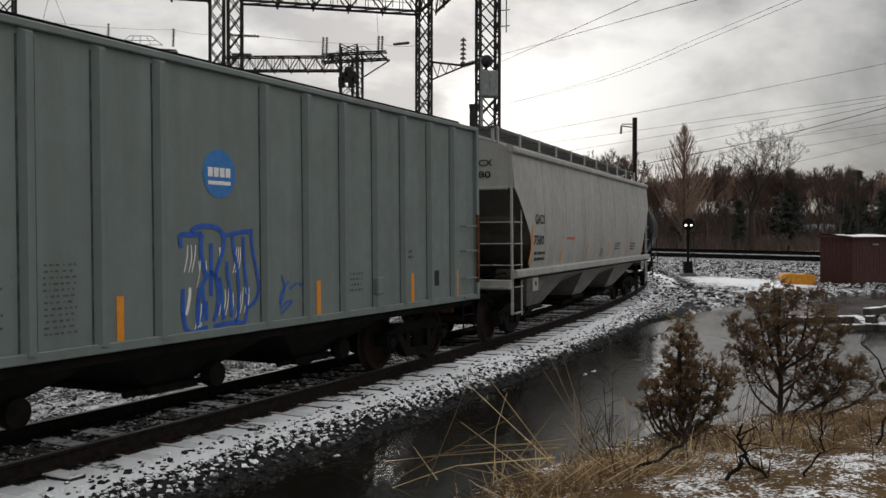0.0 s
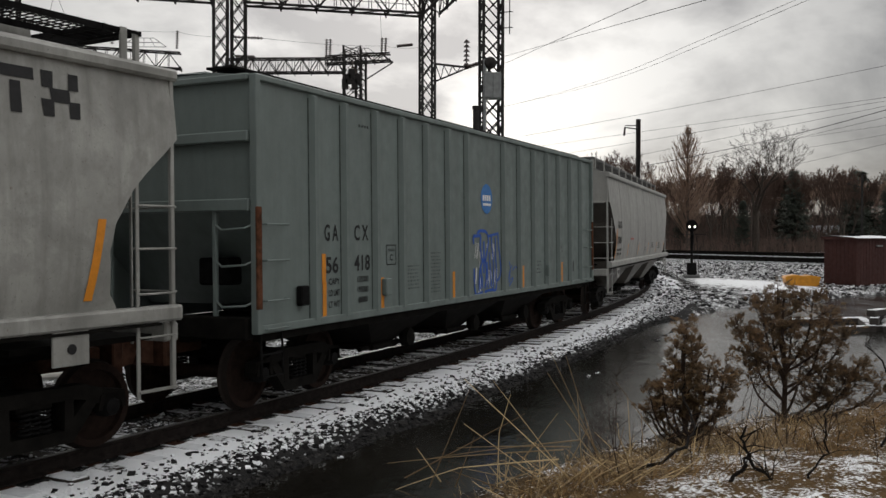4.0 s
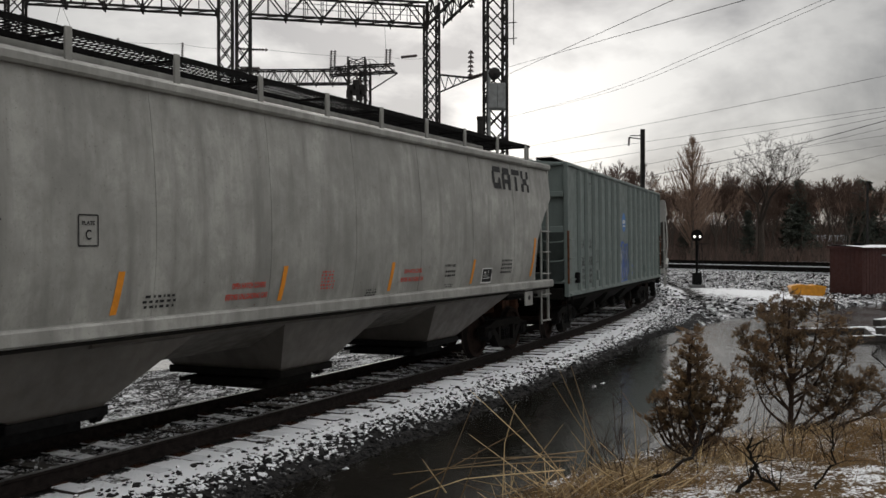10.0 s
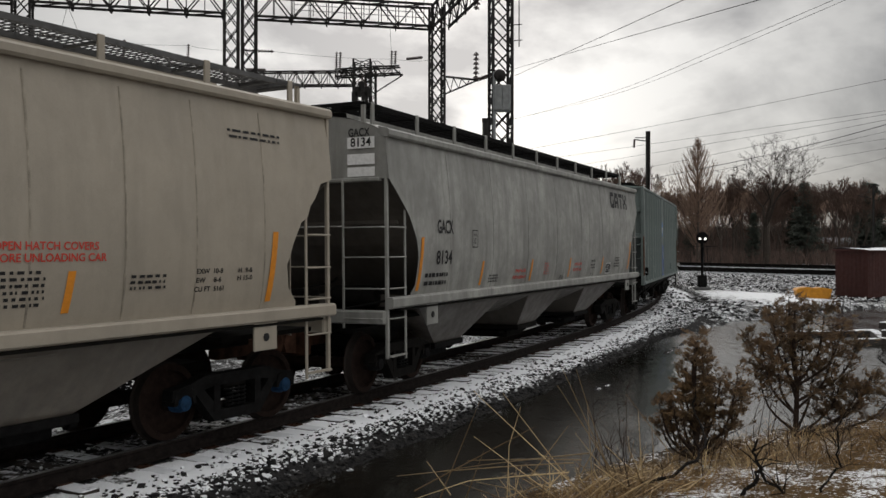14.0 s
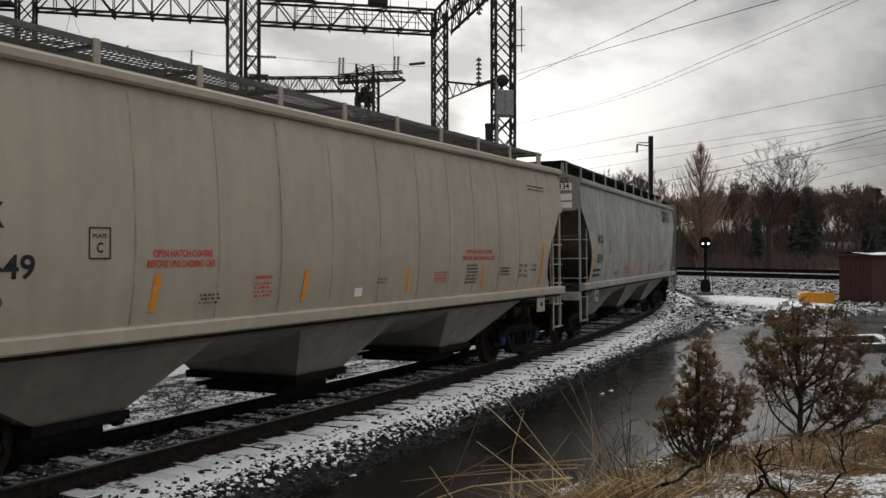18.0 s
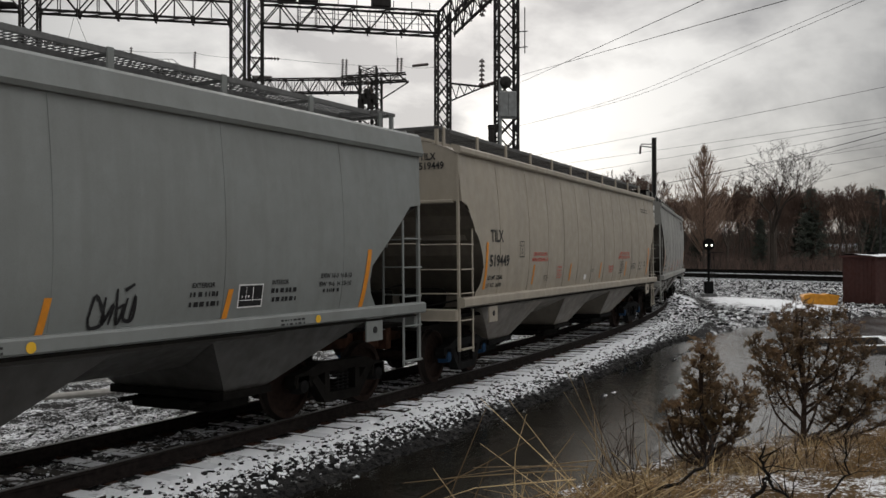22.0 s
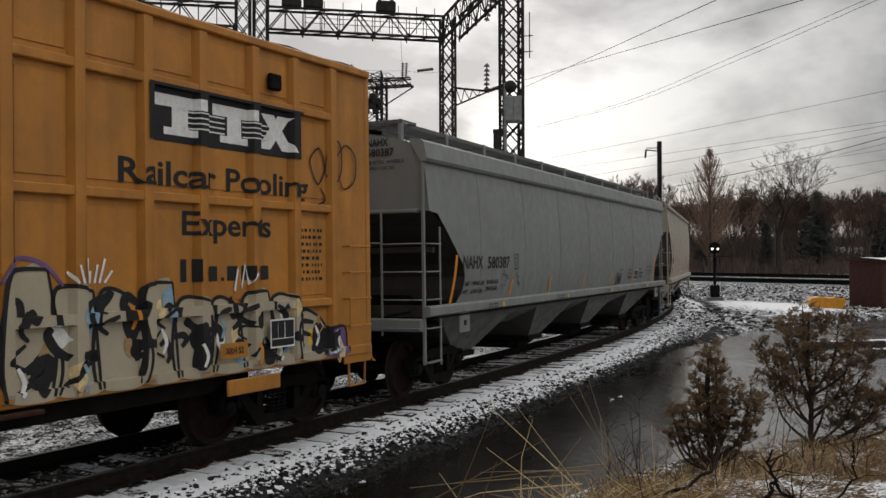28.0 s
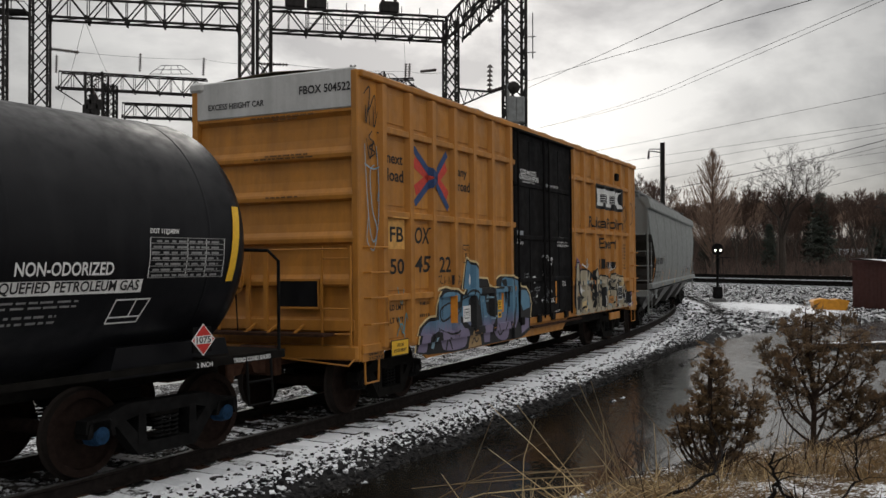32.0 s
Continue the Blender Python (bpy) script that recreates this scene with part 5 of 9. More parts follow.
    sd.bars(-4.7, 3.85, 0.3, 1, 0.08, INK, 12)
    sd.rect(5.62, 1.50, 0.30, 0.26, INK, "data_panel")
    for i, x in enumerate((-4.03, 3.72, -6.35)):
        b = Mesh().box(x - 0.09, x + 0.09, -W - 0.10, -W, 1.34, 1.60, 0.015)
        part("placard_holder", b, SLATE if i < 2 else IRON, car)
    # round blue decal, its lettering as plain white bars
    n = 28
    sd.poly([(0.08 + 0.29 * math.cos(i * math.tau / n), 2.97 + 0.29 * math.sin(i * math.tau / n)) for i in range(n)], LOGOBLUE, "round_decal")
    for i in range(4):
        a = -0.125 + 0.105 * i
        sd.poly([(a, 2.93), (a + 0.085, 2.93), (a + 0.085, 3.04), (a, 3.04)], INKWHITE, "decal_bars", 0.003)
    sd.rect(0.08, 2.86, 0.40, 0.045, INKWHITE, "decal_bars", 0, 0.003)
    # sprayed outline letters in blue, filled with pale scribble
    for pts in ([(-0.70, 2.10), (-0.71, 2.24), (-0.54, 2.25), (-0.35, 2.26)], [(-0.54, 2.29), (-0.42, 2.34), (-0.25, 2.35), (-0.07, 2.32), (0.02, 2.22), (-0.00, 2.05), (-0.11, 1.82), (-0.12, 1.75)], [(-0.35, 2.25), (-0.38, 2.09), (-0.35, 1.93), (-0.28, 1.77), (-0.20, 1.80), (-0.12, 1.74), (-0.08, 1.55), (-0.11, 1.35), (-0.17, 1.24)], [(-0.30, 1.75), (-0.40, 1.60), (-0.44, 1.41), (-0.44, 1.21)], [(-0.68, 1.64), (-0.68, 1.39), (-0.64, 1.20), (-0.55, 1.13), (-0.44, 1.15), (-0.27, 1.17)], [(-0.20, 2.15), (-0.20, 1.82), (-0.21, 1.53)]):
        spray.stroke(pts, 0.058, INKBLUE, "graffiti", 0.002, False)
    for pts in ([(-0.36, 1.67), (-0.34, 1.44), (-0.38, 1.24)], [(-0.29, 1.48), (-0.29, 1.25)], [(0.02, 2.24), (0.26, 2.27), (0.57, 2.30)], [(0.19, 2.25), (0.20, 2.08), (0.27, 1.81), (0.29, 1.53), (0.27, 1.29), (0.22, 1.19)], [(0.08, 1.93), (0.09, 1.75), (0.15, 1.47), (0.15, 1.25)], [(0.39, 2.22), (0.40, 1.87), (0.46, 1.52)], [(0.54, 2.32), (0.56, 2.08), (0.64, 1.79), (0.68, 1.58), (0.62, 1.44), (0.48, 1.35)], [(-0.05, 1.75), (-0.02, 1.48), (0.01, 1.24)], [(0.42, 1.52), (0.44, 1.31), (0.39, 1.18), (0.24, 1.19), (0.03, 1.19), (-0.17, 1.17)]):
        spray.stroke(pts, 0.050, INKBLUE, "graffiti", 0.0024, False)
    for pts in ([(1.16, 1.72), (1.22, 1.55), (1.12, 1.34), (1.16, 1.50), (1.31, 1.64)], [(1.33, 1.53), (1.49, 1.61)], [(1.54, 1.61), (1.60, 1.57)], [(1.12, 1.29), (1.25, 1.36), (1.38, 1.37), (1.25, 1.28), (1.13, 1.22)]):
        spray.stroke(pts, 0.026, INKBLUE, "graffiti", 0.002, False)
    rng = random.Random(6)
    for cx, cz in ((-0.55, 1.98), (-0.58, 1.5), (-0.42, 1.3), (-0.12, 1.95), (-0.36, 1.8), (0.0, 1.45), (0.24, 1.95), (0.24, 1.4), (0.40, 1.45)):
        for k in range(3):
            x = cx + rng.uniform(-0.08, 0.08)
            spray.stroke([(x - 0.03, cz - 0.16), (x + 0.02, cz), (x + rng.uniform(0, 0.05), cz + 0.15)], 0.018, INKWHITE, "graffiti_fill", 0.001)
    return car


TRAIN.append((ribbed_hopper(), 71.30, 5.8))

# dirty grey hopper with the worn black mark
car_d, sd, _ = hopper_car("grimy light grey covered hopper car, streaked with dirt", 8.18, 6.77, DIRTY,
                          [(1.0, 0.75), (1.54, 0.83), (1.67, 0.93), (2.1, 0.97), (2.38, 0.90), (2.72, 0.67), (2.89, 0.50), (3.29, 0.03), (4.2, 0.03)], board_mat=IRON, under_skin=SHADEDCHUTE, slope_skin=SHADEDCHUTE,
                          rungs=(2.57, 2.12, 1.65, 1.20), chutes=(-4.74, -0.40, 3.93))
stencil_mark(sd, 4.98, 6.95, 3.37, 3.80, INK, 4, 3)
stripes(sd, (-4.50, -1.72, 1.06, 4.05), 0.44, 1.79, 0.16, 0.09)
stripes(sd, (-7.12,), 0.85, 2.0, 0.10)
stripes(sd, (7.04,), 0.80, 2.02, 0.16)
words(sd, "GACX", -6.52, -5.88, 2.61, 0.22, INK)
words(sd, "8134", -6.55, -5.92, 2.10, 0.22, INK)
plate_box(sd, -4.91, 2.42, 0.24, 0.30, "C")
sd.bars(-6.5, 1.78, 0.9, 2, 0.13, INK, 21)
words(sd, "OPEN HATCH COVERS", -2.72, -2.08, 1.79, 0.065, INKRED)
words(sd, "BEFORE UNLOADING CAR", -2.82, -2.02, 1.66, 0.065, INKRED)
words(sd, "OPEN HATCH COVERS", 1.45, 2.05, 1.86, 0.065, INKRED)
words(sd, "BEFORE UNLOADING CAR", 1.36, 2.12, 1.73, 0.065, INKRED)
sd.bars(-0.7, 1.90, 0.34, 6, 0.045, INKRED, 22)
sd.bars(-3.9, 1.72, 0.5, 3, 0.055, INK, 23)
words(sd, "INTERIOR LINING", 2.88, 3.30, 1.92, 0.045, INK)
sd.bars(3.1, 1.80, 0.40, 2, 0.07, INK, 24)
sd.bars(3.1, 1.58, 0.34, 2, 0.035, INK, 25)
sd.bars(0.5, 1.60, 0.32, 3, 0.04, INK, 26)
data_box(sd, 4.70, 1.70, 0.46, 0.28)
sd.bars(5.6, 1.95, 0.55, 4, 0.075, INK, 27)
end_words(car_d, 8.15, "GACX", 0.88, 1.25, 4.00, 0.12, INK)
for z, h in ((3.85, 0.17), (3.60, 0.16), (3.41, 0.14)):
    part("paint_patch", Mesh().add([(-8.156, -0.86, z - h / 2), (-8.156, -1.33, z - h / 2), (-8.156, -1.33, z + h / 2), (-8.156, -0.86, z + h / 2)], [(0, 1, 2, 3)]), INKWHITE, car_d)
end_words(car_d, 8.157, "8134", 0.92, 1.27, 3.85, 0.13, INK)
TRAIN.append((car_d, 54.50, 6.77))

# cream hopper
car_e, sd, _ = hopper_car("cream covered hopper car with vertical panel seams", 8.2, 6.85, CREAM,
                          [(1.0, 0.66), (1.58, 0.77), (1.75, 0.95), (2.04, 1.02), (2.32, 0.90), (2.58, 0.74), (2.66, 0.60), (2.80, 0.54), (2.90, 0.43), (3.10, 0.30), (3.17, 0.05), (4.2, 0.05)],
                          seams=(-6.36, -4.66, -3.38, -2.2, -1.06, 0.2, 1.42, 2.5, 3.48, 4.6, 5.6, 6.75), trucks=("black", "capblue"), board_mat=WALKGREY, under_skin=CREAMSHADED, slope_skin=CREAMSHADED, rungs=(2.43, 2.00, 1.59, 1.13), chutes=(-4.80, -0.47, 3.87), chord_lift=0.07)
stripes(sd, (-7.06,), 0.85, 2.05, 0.08)
stripes(sd, (6.90,), 0.85, 2.03, 0.10)
stripes(sd, (-4.36, -1.67, 1.09, 3.92), 0.40, 1.84, 0.14, 0.09)
words(sd, "TILX", -6.86, -6.20, 2.60, 0.22, INK)
words(sd, "519449", -6.90, -5.88, 2.14, 0.21, INK)
words(sd, "LD LMT  220000", -6.95, -6.20, 1.83, 0.075, INK)
words(sd, "LT  WT   66000", -6.98, -6.22, 1.69, 0.075, INK)
plate_box(sd, -5.13, 2.36, 0.26, 0.30, "C")
words(sd, "OPEN HATCH COVERS", -4.42, -3.50, 2.26, 0.075, INKRED)
words(sd, "BEFORE UNLOADING CAR", -4.50, -3.44, 2.15, 0.075, INKRED)
words(sd, "OPEN HATCH COVERS", 3.10, 4.25, 2.28, 0.075, INKRED)
words(sd, "BEFORE UNLOADING CAR", 3.0, 4.35, 2.17, 0.075, INKRED)
words(sd, "WARNING", -2.72, -2.38, 1.97, 0.045, INKRED)
sd.bars(-2.55, 1.88, 0.36, 4, 0.05, INKRED, 31)
sd.bars(2.2, 1.92, 0.5, 4, 0.05, INKRED, 36)
sd.bars(-3.5, 1.78, 0.34, 3, 0.045, INK, 32)
sd.bars(3.4, 2.02, 0.5, 6, 0.06, INK, 33)
sd.bars(0.3, 1.86, 0.3, 2, 0.05, INK, 34)
sd.bars(4.9, 1.95, 0.5, 3, 0.06, INK, 35)
sd.rect(-0.35, 1.70, 0.20, 0.12, INKWHITE, "sticker")
words(sd, "EXW  10-8", 5.60, 6.02, 2.00, 0.055, INK)
words(sd, "EW     8-6", 5.60, 6.00, 1.90, 0.055, INK)
words(sd, "CU FT  5161", 5.58, 6.05, 1.80, 0.055, INK)
words(sd, "H  9-8", 6.28, 6.52, 2.00, 0.055, INK)
words(sd, "H 15-0", 6.27, 6.53, 1.91, 0.055, INK)
sd.bars(6.6, 3.62, 1.0, 2, 0.07, INK, 37, 0.4)
end_words(car_e, 8.15, "TILX", 0.79, 1.10, 3.95, 0.12, INK)
end_words(car_e, 8.15, "519449", 0.78, 1.25, 3.79, 0.12, INK)
TRAIN.append((car_e, 36.80, 6.85))

# mid grey hopper
car_f, sd, _ = hopper_car("mid grey covered hopper car with a deep roof chord", 9.2, 7.7, GREY,
                          [(1.0, 1.1), (1.51, 1.28), (1.70, 1.46), (1.89, 1.52), (2.10, 1.48), (2.99, 0.42), (3.02, 0.11), (4.2, 0.06)], board="narrow", chord="deep", under_skin=GREYSHADED, slope_skin=GREYSHADED, chutes=(-6.40, -2.36, 1.68, 5.72), chord_lift=0.02, outlet=0.40,
                          trucks=("dark", "cap"), board_mat=plain("galvanised_walk", (0.13, 0.13, 0.13), 0.6, 0.5))
sd.shift = 0.15
stripes(sd, (-8.28,), 0.85, 1.90, 0.14)
stripes(sd, (7.42,), 0.82, 1.92, 0.16)
stripes(sd, (-5.53, -3.15, -0.54, 2.11, 4.59), 0.40, 1.66, 0.20, 0.085)
words(sd, "NAHX", -7.95, -7.06, 2.20, 0.22, INK)
words(sd, "580387", -6.82, -5.71, 2.19, 0.21, INK)
plate_box(sd, -5.34, 2.20, 0.24, 0.28, "C")
words(sd, "LD LMT  199300 LBS", -8.0, -6.95, 1.83, 0.07, INK)
words(sd, "LT WT   63700 LBS", -8.04, -6.99, 1.69, 0.07, INK)
words(sd, "90400 KGS", -6.82, -6.25, 1.84, 0.07, INK)
words(sd, "28900 KGS", -6.84, -6.28, 1.72, 0.07, INK)
for pts in ([(2.62, 1.62), (2.70, 1.86), (2.82, 1.60), (2.66, 1.54), (2.62, 1.66)], [(2.82, 1.84), (2.80, 1.58), (2.92, 1.76), (2.88, 1.56)], [(2.96, 1.92), (2.98, 1.56), (3.06, 1.74), (2.98, 1.72)],
            [(3.10, 1.82), (3.06, 1.62), (3.18, 1.60), (3.20, 1.84), (3.14, 1.58)], [(3.06, 1.90), (3.18, 1.96)]):
    sd.stroke(pts, 0.040, INK)
trng = random.Random(41)
for cx, cz, n in ((-5.98, 1.95, 5), (-5.80, 1.86, 5), (-6.0, 1.66, 4), (-5.22, 1.86, 5), (-5.16, 1.70, 5)):
    for k in range(n):
        x, z = cx + trng.uniform(-0.10, 0.10), cz + trng.uniform(-0.07, 0.07)
        sd.stroke([(x, z), (x + trng.uniform(-0.06, 0.06), z + trng.uniform(0.02, 0.08)), (x + trng.uniform(0.0, 0.09), z + trng.uniform(-0.05, 0.05))], 0.009, INK)
data_box(sd, 4.98, 1.77, 0.44, 0.28)
words(sd, "EXTERIOR", 4.00, 4.36, 1.92, 0.055, INK)
sd.bars(4.2, 1.79, 0.5, 2, 0.11, INK, 42)
words(sd, "INTERIOR", 5.36, 5.68, 1.92, 0.055, INK)
sd.bars(5.6, 1.79, 0.5, 2, 0.11, INK, 43)
words(sd, "EXW 10-3  H 8-10", 6.35, 7.05, 1.98, 0.06, INK)
words(sd, "EW  9-6  H 13-10", 6.33, 7.05, 1.87, 0.06, INK)
sd.bars(6.6, 1.76, 0.4, 1, 0.09, INK, 44)
sill_sd = Side(car_f, lambda z: 1.625, 0.006, 0.15)
for x in (-6.15, -2.05, 1.9, 6.2):
    sill_sd.bars(x - 0.5, 1.43, 0.5, 2, 0.05, INK, 45, 0.45)
    n = 14
    sill_sd.poly([(x + 0.02 + 0.055 * math.cos(i * math.tau / n), 1.42 + 0.055 * math.sin(i * math.tau / n)) for i in range(n)], DECALYEL, "round_decal")
end_words(car_f, 9.135, "NAHX", 0.51, 0.90, 4.13, 0.12, INK)
end_words(car_f, 9.135, "580387", 0.51, 1.0, 3.97, 0.12, INK)
end_words(car_f, 9.135, "36 STEEL WHEELS", 0.52, 1.17, 3.82, 0.05, INK)
end_words(car_f, 9.135, "SPRG 7 OC D5", 0.52, 1.0, 3.72, 0.05, INK)
TRAIN.append((car_f, 18.20, 7.7))


# ---------------------------------------------------------------- yellow boxcar
def boxcar():
    LH, TC, W, Z0, Z1 = 7.65, 6.14, 1.46, 0.98, 4.93
    car = thing("boxcar", "yellow high-cube boxcar with black plug doors and graffiti", "freight car", group="freight train")
    D0, D1 = -1.91, 1.74
    for a, b in ((-LH, D0), (D1, LH)):
        for y in (-1, 1):
            part("side_wall", Mesh().box(a, b, y * (W - 0.05), y * W, Z0, Z1 - 0.04), YELLOW, car)
    hat = Mesh()
    hat.grid([[(-0.10, -W, z), (-0.06, -W - 0.085, z), (0.06, -W - 0.085, z), (0.10, -W, z)] for z in (Z0 + 0.02, Z1 - 0.12)])
    hat.add([(-0.10, -W, Z1 - 0.12), (-0.06, -W - 0.085, Z1 - 0.12), (0.06, -W - 0.085, Z1 - 0.12), (0.10, -W, Z1 - 0.12)], [(0, 1, 2, 3)])
    hat.add([(-0.10, -W, Z0 + 0.02), (-0.06, -W - 0.085, Z0 + 0.02), (0.06, -W - 0.085, Z0 + 0.02), (0.10, -W, Z0 + 0.02)], [(3, 2, 1, 0)])
    hat = hat.data("side_post", YELLOW)
    posts = [-7.06, -6.22, -5.43, -4.61, -3.81, -2.97, -2.08, 1.87, 2.66, 3.52, 4.32, 5.20, 5.97, 6.76]
    for x in posts:
        part("side_post", hat, None, car, at=pose(x, 0, 0))
        part("side_post", hat, None, car, at=pose(x, 0, 0, 0, 0, 180))
    for lo, hi in ((-7.06, D0 + 0.06), (D1 - 0.06, 6.78)):
        for z in (4.16, 2.93, 1.70):
            for y in (-1, 1):
                part("side_rail", Mesh().box(lo, hi, y * W, y * (W + 0.075), z - 0.05, z + 0.05, 0.012), YELLOW, car)
    # plate panels between the posts, each with its own edge
    edges = [(a + 0.12, b - 0.12) for a, b in zip(posts, posts[1:]) if b - a < 1.0]
    for a, b in edges:
        for z0, z1 in ((1.10, 1.58), (1.80, 2.80), (3.06, 4.04), (4.28, 4.72)):
            part("panel", Mesh().box(a, b, -W - 0.012, -W, z0, z1, 0.008), YELLOW, car)
    for y in (-1, 1):
        part("top_chord", Mesh().box(-LH, LH, y * (W - 0.05), y * (W + 0.07), Z1 - 0.10, Z1, 0.015), YELLOW, car)
        part("side_sill", Mesh().box(-LH, LH, y * (W - 0.04), y * (W + 0.045), Z0 - 0.04, Z0 + 0.09, 0.012), YELLOW, car)
        ded = Mesh().prism([(-5.98, 0.96), (-5.62, 0.70), (1.12, 0.70), (1.5, 0.96)], y * (W - 0.03), y * W)
        part("door_sill", ded, YELLOW, car)
        skirt = Mesh().prism([(-5.2, Z0 - 0.02), (-4.8, Z0 - 0.24), (-1.2, Z0 - 0.26), (4.6, Z0 - 0.24), (5.0, Z0 - 0.02)], y * (W - 0.16), y * (W - 0.11))
        part("lower_sill", skirt, UNDER, car)
    # corner posts
    for sgn in (1, -1):
        for y in (-1, 1):
            part("corner_post", Mesh().box(sgn * LH - 0.06, sgn * LH + 0.06, y * (W - 0.10), y * (W + 0.01), Z0 - 0.14, Z1, 0.015), YELLOW, car)
            part("corner_panel", Mesh().box(min(sgn * LH, sgn * (LH - 0.62)), max(sgn * LH, sgn * (LH - 0.62)), y * W, y * (W + 0.02), Z0 - 0.15, Z0 + 0.35, 0.006), YELLOW, car)
    # roof
    roof = Mesh()
    roof.grid([[(x, y, z + (0.03 if i % 2 else 0.0)) for y, z in ((-W - 0.03, Z1), (-0.8, Z1 + 0.07), (0, Z1 + 0.11), (0.8, Z1 + 0.07), (W + 0.03, Z1))] for i, x in enumerate(np.linspace(-LH, LH, 27))])
    part("roof", roof, plain("galvanised_roof", (0.30, 0.25, 0.16), 0.55, 0.3), car)
    # ends: ribbed steel below, a flat white panel on top
    for sgn in (1, -1):
        e = Mesh()
        prof_e = [(0.0, Z0 - 0.1)]
        for z in (1.35, 1.96, 2.57, 3.18, 3.77):
            prof_e += [(0.0, z - 0.085), (0.085, z - 0.055), (0.095, z), (0.085, z + 0.035), (0.035, z + 0.10), (0.012, z + 0.22), (0.0, z + 0.40)]
        prof_e += [(0.0, 4.30), (0.07, 4.36), (0.075, 4.40)]
        rows = [[(sgn * (LH - 0.03 + d), y, zz) for y in (-W + 0.06, W - 0.06)] for d, zz in prof_e]
        e.grid(rows)
        part("end_wall", e, YELLOW, car)
        part("end_panel", Mesh().box(sgn * (LH - 0.02) - 0.03, sgn * (LH + 0.0) + 0.05 if sgn > 0 else sgn * (LH + 0.0) + 0.03, -W + 0.05, W - 0.05, 4.40, Z1 + 0.04, 0.02) if sgn > 0 else
             Mesh().box(-LH - 0.05, -LH + 0.05, -W + 0.05, W - 0.05, 4.40, Z1 + 0.04, 0.02), WHITEPANEL, car)
        part("roof_corner", Mesh().box(sgn * LH - 0.09, sgn * LH + 0.09, W - 0.22, W + 0.05, Z1 - 0.10, Z1 + 0.06, 0.04), WHITEPANEL, car)
        part("end_sill", Mesh().box(sgn * LH - 0.12, sgn * LH + 0.10, -W, W, 0.86, 1.06, 0.02), YELLOW, car)
        part("crossover_board", Mesh().box(min(sgn * (LH + 0.02), sgn * (LH + 0.40)), max(sgn * (LH + 0.02), sgn * (LH + 0.40)), -1.1, 1.1, 1.20, 1.24), RUSTY, car)
        ladder(car, -1.37, -0.90, sgn * (LH + 0.12), 1.05, 2.46, 4, YELLOW, "y")
        ladder(car, 0.92, 1.40, sgn * (LH + 0.12), 1.05, 2.05, 3, YELLOW, "y")
        for z in (1.35, 1.72, 2.08, 2.44):
            for y in (-1, 1):
                a, b = sgn * (LH - 0.60), sgn * (LH - 0.10)
                g = Mesh().tube([(a, y * W, z), (a, y * (W + 0.11), z), (b, y * (W + 0.11), z), (b, y * W, z)], 0.014, 6)
                part("grab_iron", g, YELLOW, car)
        stile = Mesh().bar((sgn * (LH - 0.60), -W - 0.11, 1.30), (sgn * (LH - 0.60), -W - 0.11, 1.74), 0.012)
        part("grab_iron", stile, YELLOW, car)
        hand = Mesh().tube([(sgn * (LH + 0.08), -1.3, 2.42), (sgn * (LH + 0.20), -1.25, 2.42), (sgn * (LH + 0.20), 1.25, 2.42), (sgn * (LH + 0.08), 1.3, 2.42)], 0.013)
        part("grab_iron", hand, YELLOW, car)
        for y in (-1, 1):
            st = Mesh().tube([(sgn * (LH - 0.50), y * W, 0.84), (sgn * (LH - 0.48), y * W, 0.52), (sgn * (LH - 0.12), y * W, 0.52), (sgn * (LH - 0.10), y * W, 0.84)], 0.017, 6)
            part("sill_step", st, YELLOW, car)
        wheel_b = Mesh().lathe([(0.24, -0.010), (0.262, 0.0), (0.24, 0.010), (0.235, 0.0)], 20, "x", (sgn * (LH + 0.22), 0.62, 2.02))
        for k in range(5):
            a = k * math.tau / 5 + 0.4
            wheel_b.beam((sgn * (LH + 0.22), 0.62, 2.02), (sgn * (LH + 0.22), 0.62 + 0.24 * math.cos(a), 2.02 + 0.24 * math.sin(a)), 0.035, 0.012)
        part("brake_wheel", wheel_b, YELLOW, car)
        cab = Mesh().box(sgn * (LH + 0.10) - 0.06, sgn * (LH + 0.10) + 0.06, 0.50, 0.74, 1.86, 2.16, 0.03)
        part("brake_housing", cab, YELLOW, car)
        part("brake_chain", Mesh().bar((sgn * (LH + 0.14), 0.60, 1.88), (sgn * (LH + 0.14), 0.56, 1.24), 0.012), IRON, car)
        for y in (0.10, 0.42):
            part("end_brace", Mesh().box(sgn * (LH + 0.07) - 0.015, sgn * (LH + 0.07) + 0.015, y - 0.035, y + 0.035, 1.20, 2.42), YELLOW, car)
        part("end_opening", Mesh().box(sgn * (LH + 0.075) - 0.012, sgn * (LH + 0.075) + 0.012, -0.81, -0.14, 1.60, 1.97, 0.006), DOORBLACK, car)
        for q in ((-0.84, -0.81, 1.57, 2.0), (-0.14, -0.11, 1.57, 2.0), (-0.84, -0.11, 1.97, 2.0), (-0.84, -0.11, 1.57, 1.60)):
            part("opening_rim", Mesh().box(sgn * (LH + 0.08) - 0.014, sgn * (LH + 0.08) + 0.014, *q), YELLOW, car)
        part("lower_beam", Mesh().box(sgn * (LH + 0.03) - 0.04, sgn * (LH + 0.03) + 0.04, -W + 0.06, W - 0.06, 1.26, 1.42, 0.01), YELLOW, car)
        for y in (-0.55, -0.1, 0.3):
            part("board_bracket", Mesh().beam((sgn * (LH + 0.38), y, 1.20), (sgn * (LH + 0.02), y, 1.36), 0.03, 0.03), YELLOW, car)
